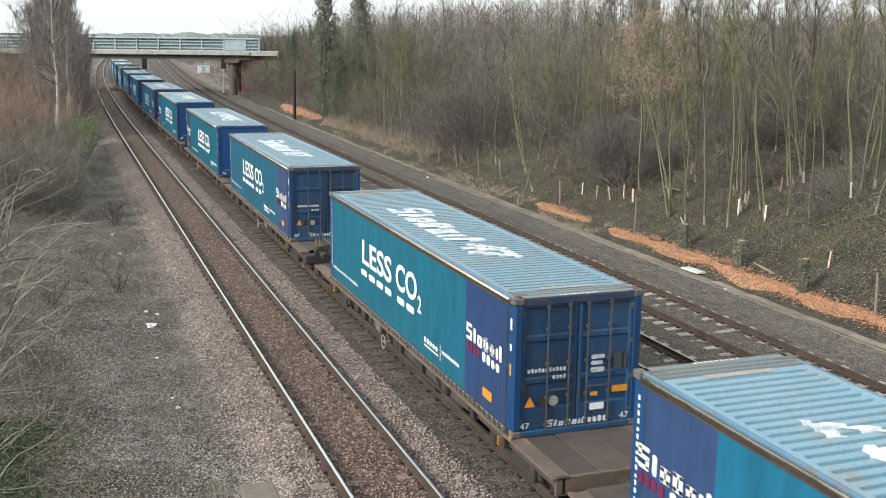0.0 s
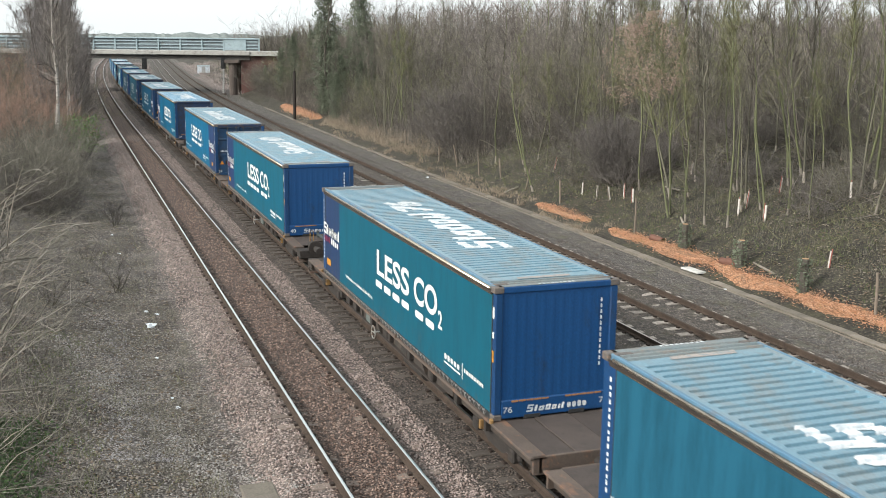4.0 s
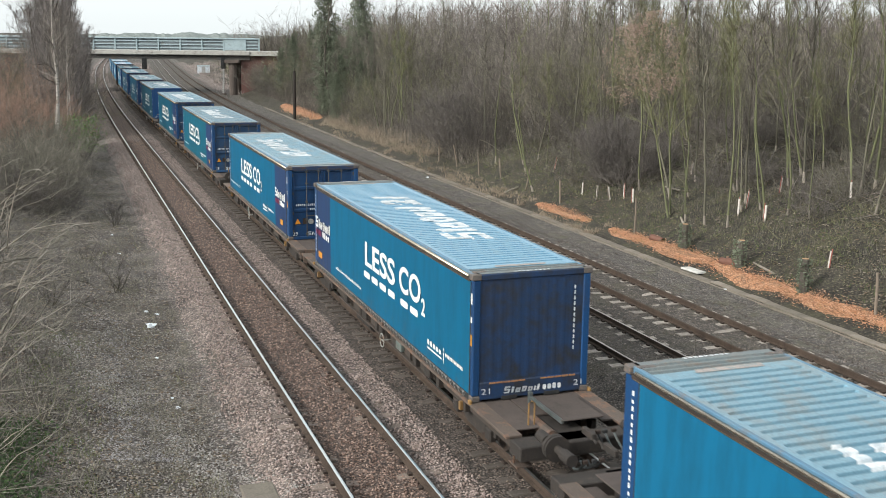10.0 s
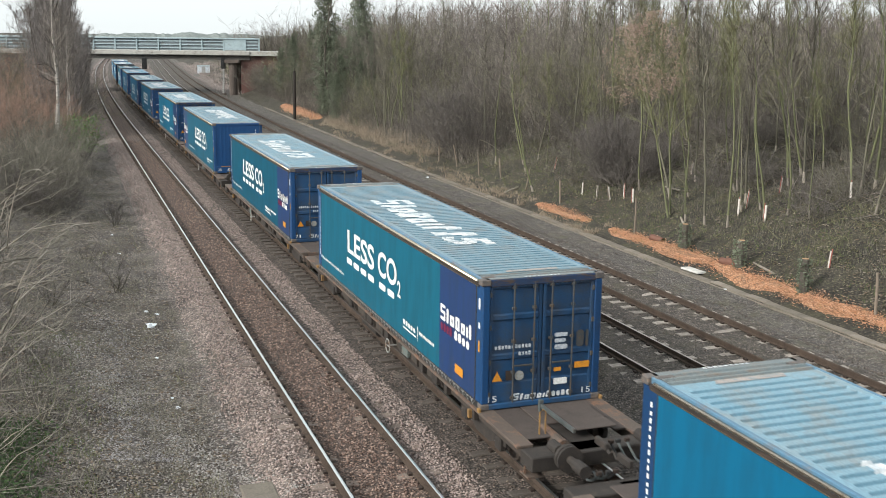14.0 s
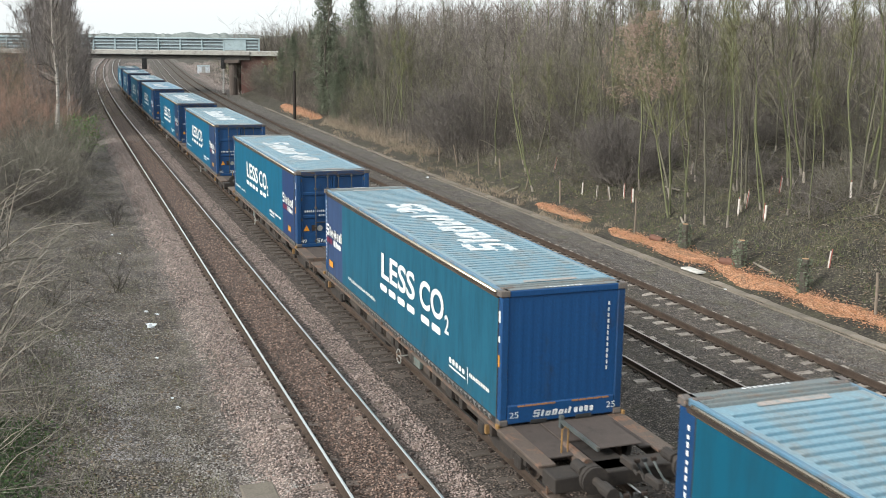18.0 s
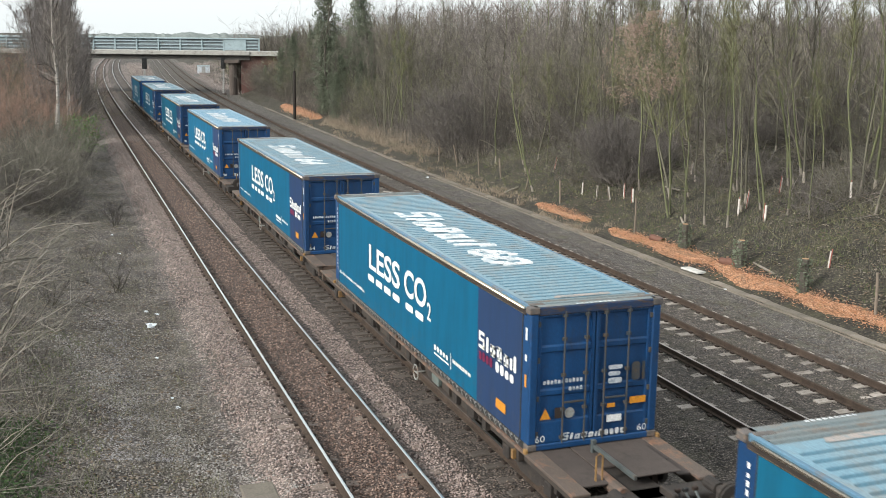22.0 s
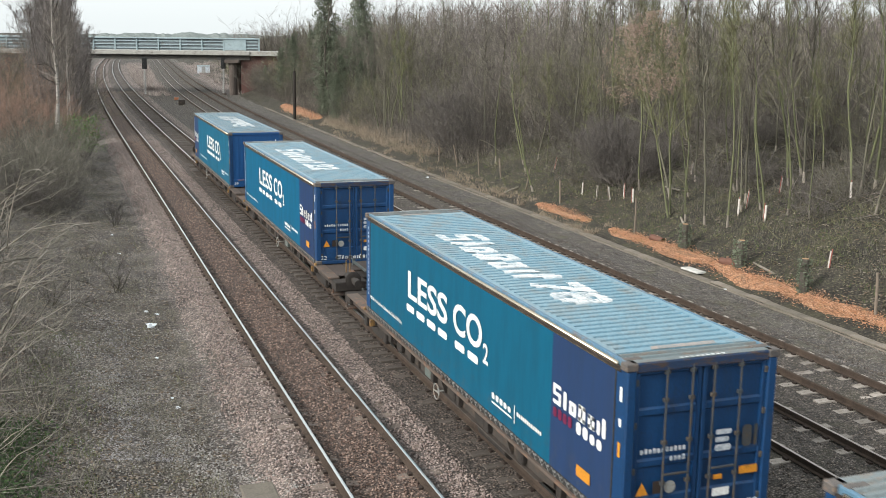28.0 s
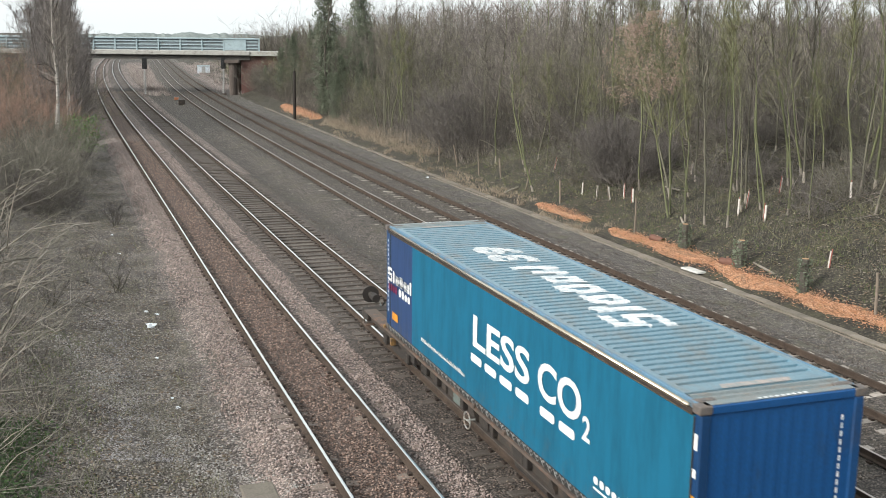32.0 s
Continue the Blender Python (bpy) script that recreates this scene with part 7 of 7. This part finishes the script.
tangle("brushwood", 24, 900, lambda r: (r.uniform(-14.5, -8.6), r.uniform(19, 60)), 1.3, 0.008, "twig_scrub", "low tangle of grey-brown brambles on the verge", 0.4)
tangle("brushwood", 25, 150, lambda r: (r.uniform(-13, -9.6), r.uniform(18, 40)), 2.2, 0.011, "twig_pale", "long pale arching stems on the verge", 0.7)


def litter_twigs(seed, n, u0, u1, y0, y1, mat, label, thick=0.005, spot=None):
    rnd = random.Random(seed)
    g = Geo()
    for _ in range(n):
        u, y = spot(rnd) if spot else (rnd.uniform(u0, u1), rnd.uniform(y0, y1))
        a = rnd.random() * 6.283
        p = Vector((u + bend(u, y), y, height(u, y) + 0.015 + 0.03 * rnd.random()))
        g.spike(p, p + Vector((math.cos(a), math.sin(a), rnd.gauss(0.1, 0.2))) * (0.06 + 0.26 * rnd.random() ** 2), thick)
    solo("twig_litter", g, M[mat], Matrix(), label, "twigs", kind="stuff")


litter_twigs(1, 9000, -11, -5.9, 16, 70, "twig_pale", "pale dead twigs and stalks littering the verge", 0.008, clumped(-11, -5.8, 15, 75, 2.2, 0.12))
litter_twigs(3, 5000, -11, -5.6, 15, 75, "twig_dark", "dark dead stalks littering the verge", 0.009, clumped(-10.5, -5.6, 15, 75, 7.7, 0.05))
tufts("dead_weeds", 11, 1500, clumped(-10.5, -5.7, 16, 80, 4.1, 0.15), 0.2, "twig_scrub", "low patches of withered weeds on the verge", 6, 0.008)
tufts("dead_weeds", 12, 300, clumped(-10.5, -6.0, 16, 60, 9.4, 0.2), 0.16, "twig_olive", "low patches of olive moss and weeds on the verge", 7, 0.007)
tufts("dead_weeds", 13, 900, clumped(12.3, 13.6, 40, 110, 5.4, 0.0), 0.24, "grass_dead", "pale withered grass along the cable trough", 5, 0.012)
litter_twigs(2, 5000, 13.5, 22, 25, 60, "twig_pale", "pale dead twigs littering the bank")


# ---- cable trough, stakes, guards, stumps, litter ----
trough = thing("cable_trough", Matrix(), "low concrete cable trough with mossy lids beside the track", "cable trough", kind="structure")
lid_mesh = Geo()
lid_mesh.cbox(-0.15, 0.15, -0.49, 0.49, -0.06, 0.0, 0.012)
lid_mesh = lid_mesh.mesh("lid", M["trough"])
rnd = random.Random(8)
y = 21.0
while y < 125:
    u = 12.42
    k = bend(u, y)
    slope = bend(u, y + 0.5) - bend(u, y - 0.5)
    part("lid", lid_mesh, None, trough, at=pose(u + k + rnd.gauss(0, 0.012), y, -0.27 + rnd.gauss(0, 0.012), rnd.gauss(0, 0.6), rnd.gauss(0, 0.8), -math.degrees(slope) + rnd.gauss(0, 0.6)))
    y += 1.0
g = Geo()
for s in (-1, 1):
    g.box(min(s * 0.15, s * 0.2) + 12.42, max(s * 0.15, s * 0.2) + 12.42, 20.5, 60, -0.5, -0.33)
part("trough_wall", g, M["trough"], trough)
slab = Geo()
slab.cbox(-0.2, 0.2, -0.5, 0.5, 0, 0.07, 0.01)
solo("loose_slab", slab, M["concrete_pale"], pose(12.62, 32.1, -0.26, 0, 3, 4), "clean white trough lid lying loose on the trough", "slab")
M["stake_wood"] = surface("stake_wood", (0.22, 0.178, 0.14), (0.165, 0.132, 0.103), (0.12, 0.1, 0.08), 3, 40, 0.9, bump=0.3, per_object=0.25, stretch=(4, 4, 0.5))
M["guard_white"] = surface("guard_white", (0.62, 0.58, 0.54), (0.5, 0.46, 0.42), (0.36, 0.2, 0.16), 3, 30, 0.7, per_object=0.2)
M["guard_red"] = surface("guard_red", (0.3, 0.09, 0.07), (0.24, 0.08, 0.06), None, 3, 30, 0.7)
M["cut_wood"] = surface("cut_wood", (0.45, 0.28, 0.15), (0.36, 0.22, 0.12), None, 5, 40, 0.9)
M["bag_white"] = surface("bag_white", (0.78, 0.82, 0.86), (0.62, 0.68, 0.74), None, 6, 40, 0.4)
M["pipe_clay"] = surface("pipe_clay", (0.16, 0.07, 0.045), (0.11, 0.05, 0.035), None, 5, 40, 0.7)


def ground_pose(u, y, rx=0, ry=0, rz=0, dz=0.0):
    return pose(u + bend(u, y), y, height(u, y) + dz, rx, ry, rz)


for u, y, tall in ((13.96, 63.9, 1.3), (14.0, 60.6, 1.35), (13.93, 56.7, 1.2), (14.27, 54.2, 1.1), (13.9, 45.8, 1.1), (13.57, 38.0, 1.5), (13.67, 24.1, 1.3), (14.05, 50.2, 1.1), (14.1, 67.5, 1.2), (14.2, 72.0, 1.2)):
    g = Geo()
    g.tube([(0, 0, -0.3), (0.01, 0, tall * 0.6), (0.0, 0.01, tall)], [0.045, 0.042, 0.036], 7)
    solo("fence_stake", g, M["stake_wood"], ground_pose(u, y, rnd.gauss(0, 3), rnd.gauss(0, 5), 0), "weathered round wooden stake at the bank foot", "stake", "stakes along the bank")
for u, y in ((16.2, 51.3), (14.94, 45.5), (15.04, 44.2), (15.24, 43.3), (15.6, 42.6), (17.2, 35.5), (16.6, 35.2), (15.06, 27.9), (16.62, 33.5), (18.6, 35.3), (19.2, 31.9), (17.9, 46.0), (15.5, 41.6), (18.4, 41.5)):
    t = thing("tree_guard", ground_pose(u, y, rnd.gauss(0, 4), rnd.gauss(0, 6), rnd.random() * 360), "pale plastic tube guarding a planted whip on the bank", "tree guard", "tree guards on the bank")
    g = Geo()
    g.tube([(0, 0, -0.15), (0, 0, 0.58)], 0.042, 9)
    part("tube", g, M["guard_white"], t)
    g = Geo()
    g.cbox(0.042, 0.07, -0.016, 0.016, -0.15, 0.66, 0.004)
    part("support", g, M["guard_red"] if rnd.random() < 0.5 else M["stake_wood"], t)
for u, y, tall in ((13.75, 34.5, 0.95), (13.7, 30.9, 1.0), (13.55, 27.2, 1.15)):
    t = thing("ivy_stump", ground_pose(u, y, 0, 0, rnd.random() * 360), "cut tree stump overgrown with ivy", "stump", "stumps along the bank")
    g = Geo()
    g.tube([(0, 0, -0.2), (0.03, 0.01, tall * 0.5), (0.02, 0.03, tall)], [0.17, 0.13, 0.12], 9)
    part("bole", g, M["bark_grey"], t)
    g = Geo()
    g.tube([(0.02, 0.03, tall - 0.004), (0.02, 0.03, tall + 0.006)], 0.112, 9)
    part("cut_face", g, M["cut_wood"], t)
    part("ivy", leaf_cloud(int(y * 10), 420, lambda r, h=tall: (lambda a, z: Vector(((0.17 + 0.09 * r.random()) * math.cos(a), (0.17 + 0.09 * r.random()) * math.sin(a), z)))(r.random() * 6.283, h * r.random()), 0.045), M["ivy"], t, "dark ivy leaves")
for u, y, a in ((15.1, 36.8, 70), (13.6, 51.0, 20), (18.1, 37.7, 60), (14.0, 29.9, 100), (17.0, 40.5, 140)):
    g = Geo()
    g.tube([(-0.5, 0, 0.05), (0.0, 0.03, 0.07), (0.5, 0.0, 0.06)], [0.05, 0.045, 0.03], 7)
    solo("fallen_branch", g, M["bark_pale"], ground_pose(u, y, 0, -12, a), "short pale fallen branch on the bank", "branch", "fallen branches")
for u, y in ((13.6, 36.3), (13.62, 31.5), (13.7, 31.25)):
    g = Geo()
    n = 12
    for r, yy in ((0.13, -0.3), (0.13, 0.3), (0.1, 0.3), (0.1, -0.3)):
        g.v += [(r * math.cos(6.283 * j / n), yy, r * math.sin(6.283 * j / n) + 0.1) for j in range(n)]
    for q in range(4):
        for j in range(n):
            g.face((q * n + j, q * n + (j + 1) % n, ((q + 1) % 4) * n + (j + 1) % n, ((q + 1) % 4) * n + j))
    solo("clay_pipe", g, M["pipe_clay"], ground_pose(u, y, 8, 0, 20), "short dark red clay pipe lying in the chips", "pipe", "clay pipes")


def crumple(seed, size):
    r = random.Random(seed)
    bm = bmesh.new()
    bmesh.ops.create_icosphere(bm, subdivisions=2, radius=size)
    for v in bm.verts:
        v.co *= 0.4 + 0.65 * r.random()
        v.co.z *= 0.45
    me = bpy.data.meshes.new("litter")
    bm.to_mesh(me)
    bm.free()
    me.materials.append(M["bag_white"])
    return me


for u, y, s, lab in ((-6.5, 32.7, 0.12, "crumpled pale plastic scrap on the gravel"), (-6.2, 32.4, 0.1, "crumpled pale plastic scrap on the gravel"), (-6.47, 31.0, 0.2, "crumpled white plastic bag on the gravel"), (-6.53, 24.4, 0.06, "white paper scrap on the gravel"), (-6.47, 23.7, 0.07, "white paper scrap on the gravel"),
                     (-6.6, 27.7, 0.08, "white paper scrap on the gravel"), (-8.3, 72.7, 0.25, "crumpled white plastic bag under a birch"), (-6.9, 46, 0.09, "white paper scrap on the gravel"), (-6.8, 42, 0.08, "white paper scrap on the gravel"), (12.3, 29.6, 0.1, "crumpled pale plastic scrap on the gravel"), (11.9, 60, 0.1, "white paper scrap on the gravel")):
    solo("litter_scrap", crumple(int(abs(u) * 100 + y), s), None, ground_pose(u, y, 0, 0, y * 40, s * 0.2), lab, "litter", "scraps of litter")
post = thing("concrete_marker", pose(-5.74, 17.15, -0.56), "square grey concrete post with a chamfered cap beside the track", "marker post")
g = Geo()
g.cbox(-0.26, 0.26, -0.4, 0.4, 0, 0.66, 0.03)
part("block", g, M["trough"], post)
g = Geo()
g.cbox(-0.29, 0.29, -0.43, 0.43, 0.66, 0.74, 0.02)
part("cap", g, M["trough"], post)

# ---- sleepers ----
def sleeper_mesh(kind):
    g = Geo()
    if kind == "concrete":
        k = 0
        prof = [(-1.25, 0.0), (-0.95, 0.0), (-0.55, 0.0), (-0.3, -0.035), (0.3, -0.035), (0.55, 0.0), (0.95, 0.0), (1.25, 0.0)]
        for x, dz in prof:
            g.v += [(x, -0.14, -0.37), (x, -0.11, -0.172 + dz), (x, 0.11, -0.172 + dz), (x, 0.14, -0.37)]
        for i in range(len(prof) - 1):
            for j in range(3):
                g.face((4 * i + j, 4 * i + j + 1, 4 * i + 4 + j + 1, 4 * i + 4 + j)[::-1])
        g.face((0, 1, 2, 3)), g.face((31, 30, 29, 28))
    else:
        g.cbox(-1.3, 1.3, -0.125, 0.125, -0.33, -0.168, 0.012)
    for s in (-0.7525, 0.7525):
        for e in (-0.11, 0.11):
            g.box(s + e - 0.035, s + e + 0.035, -0.06, 0.06, -0.175, -0.125, 1)
    return g


M["sleeper_worn"] = surface("sleeper_worn", (0.2, 0.16, 0.135), (0.13, 0.1, 0.083), (0.09, 0.07, 0.058), 2.5, 50, 0.9, per_object=0.25, bump=0.5)
SLEEPERS = {"concrete": sleeper_mesh("concrete").mesh("sleeper", [M["sleeper_concrete"], M["clip_rust"]]),
            "worn": sleeper_mesh("concrete").mesh("sleeper", [M["sleeper_worn"], M["clip_rust"]]),
            "dark": sleeper_mesh("dark").mesh("sleeper", [M["sleeper_dark"], M["clip_rust"]])}
rnd = random.Random(5)
for track, centre, bender, kind, lift, y0 in ((tracks[0], -3.424, bend_left, "worn", (-0.05, -0.012), 12), (tracks[1], 0.0, bend_left, "dark", (-0.03, 0.0), 12), (tracks[2], 5.37, bend_right, "concrete", (-0.045, 0.0), 13), (tracks[3], 8.62, bend_right, "concrete", (-0.025, 0.01), 13)):
    y = y0
    for _ in range(230):
        slope = bender(y + 0.5) - bender(y - 0.5)
        o = part("sleeper", SLEEPERS[kind], None, track, at=pose(centre + bender(y) + rnd.gauss(0, 0.012), y + rnd.gauss(0, 0.015), rnd.uniform(*lift) - (0.035 if kind == "dark" and y < 24 else 0.0) - (0.04 * min(1.0, max(0.0, (y - 38) / 30)) if kind == "concrete" else 0.0), 0, 0, -math.degrees(slope) + rnd.gauss(0, 0.5)))
        y += 0.65
# ---- motion ----
LEAD = (-1.31412, -9.05366, -0.0215115, 1.92266e-4)


def lead(t):
    """Where the foremost container's front end stands along the track at t seconds."""
    return LEAD[0] + LEAD[1] * t + LEAD[2] * t * t + LEAD[3] * t ** 3


def on_track(front, half, base, turned=False):
    """Pose of a body whose ends lie on the train's curved track."""
    y0, y1 = front + 0.8, front + 2 * half - 0.8
    x0, x1 = bend_left(y0), bend_left(y1)
    return pose((x0 + x1) / 2, front + half, base, 0, 0, -math.degrees(math.atan2(x1 - x0, y1 - y0)) + (180 if turned else 0))


def motions():
    times = [float(t) for t in range(33)]
    for i, ob in enumerate(boxes):
        walk(ob, [(t, on_track(lead(t) + PITCH[i], HL, DECK, i in TURNED)) for t in times])
    for i, ob in enumerate(wagons):
        walk(ob, [(t, on_track(lead(t) + PITCH[i], HL, 0.0, i % 2 == 1)) for t in times])
    # wheels roll with the distance run; alike wheelsets share one set of keys
    spin = {}
    for i, wagon in enumerate(wagons):
        for ob in wagon.children_recursive:
            if not ob.name.startswith("wheelset"):
                continue
            way = -1 if i % 2 == 1 else 1
            key = (way, round(ob.matrix_basis.translation.y, 2))
            if key not in spin:
                at = ob.matrix_basis.translation.copy()
                walk(ob, [(k / FPS, pose(*at, way * math.degrees((lead(0) - lead(k / FPS)) / WHEEL_R), 0, 0)) for k in range(32 * FPS + 1)])
                spin[key] = ob.animation_data
            else:
                ob.rotation_mode = "QUATERNION"
                ob.animation_data_create()
                ob.animation_data.action = spin[key].action
                ob.animation_data.action_slot = spin[key].action_slot


motions()
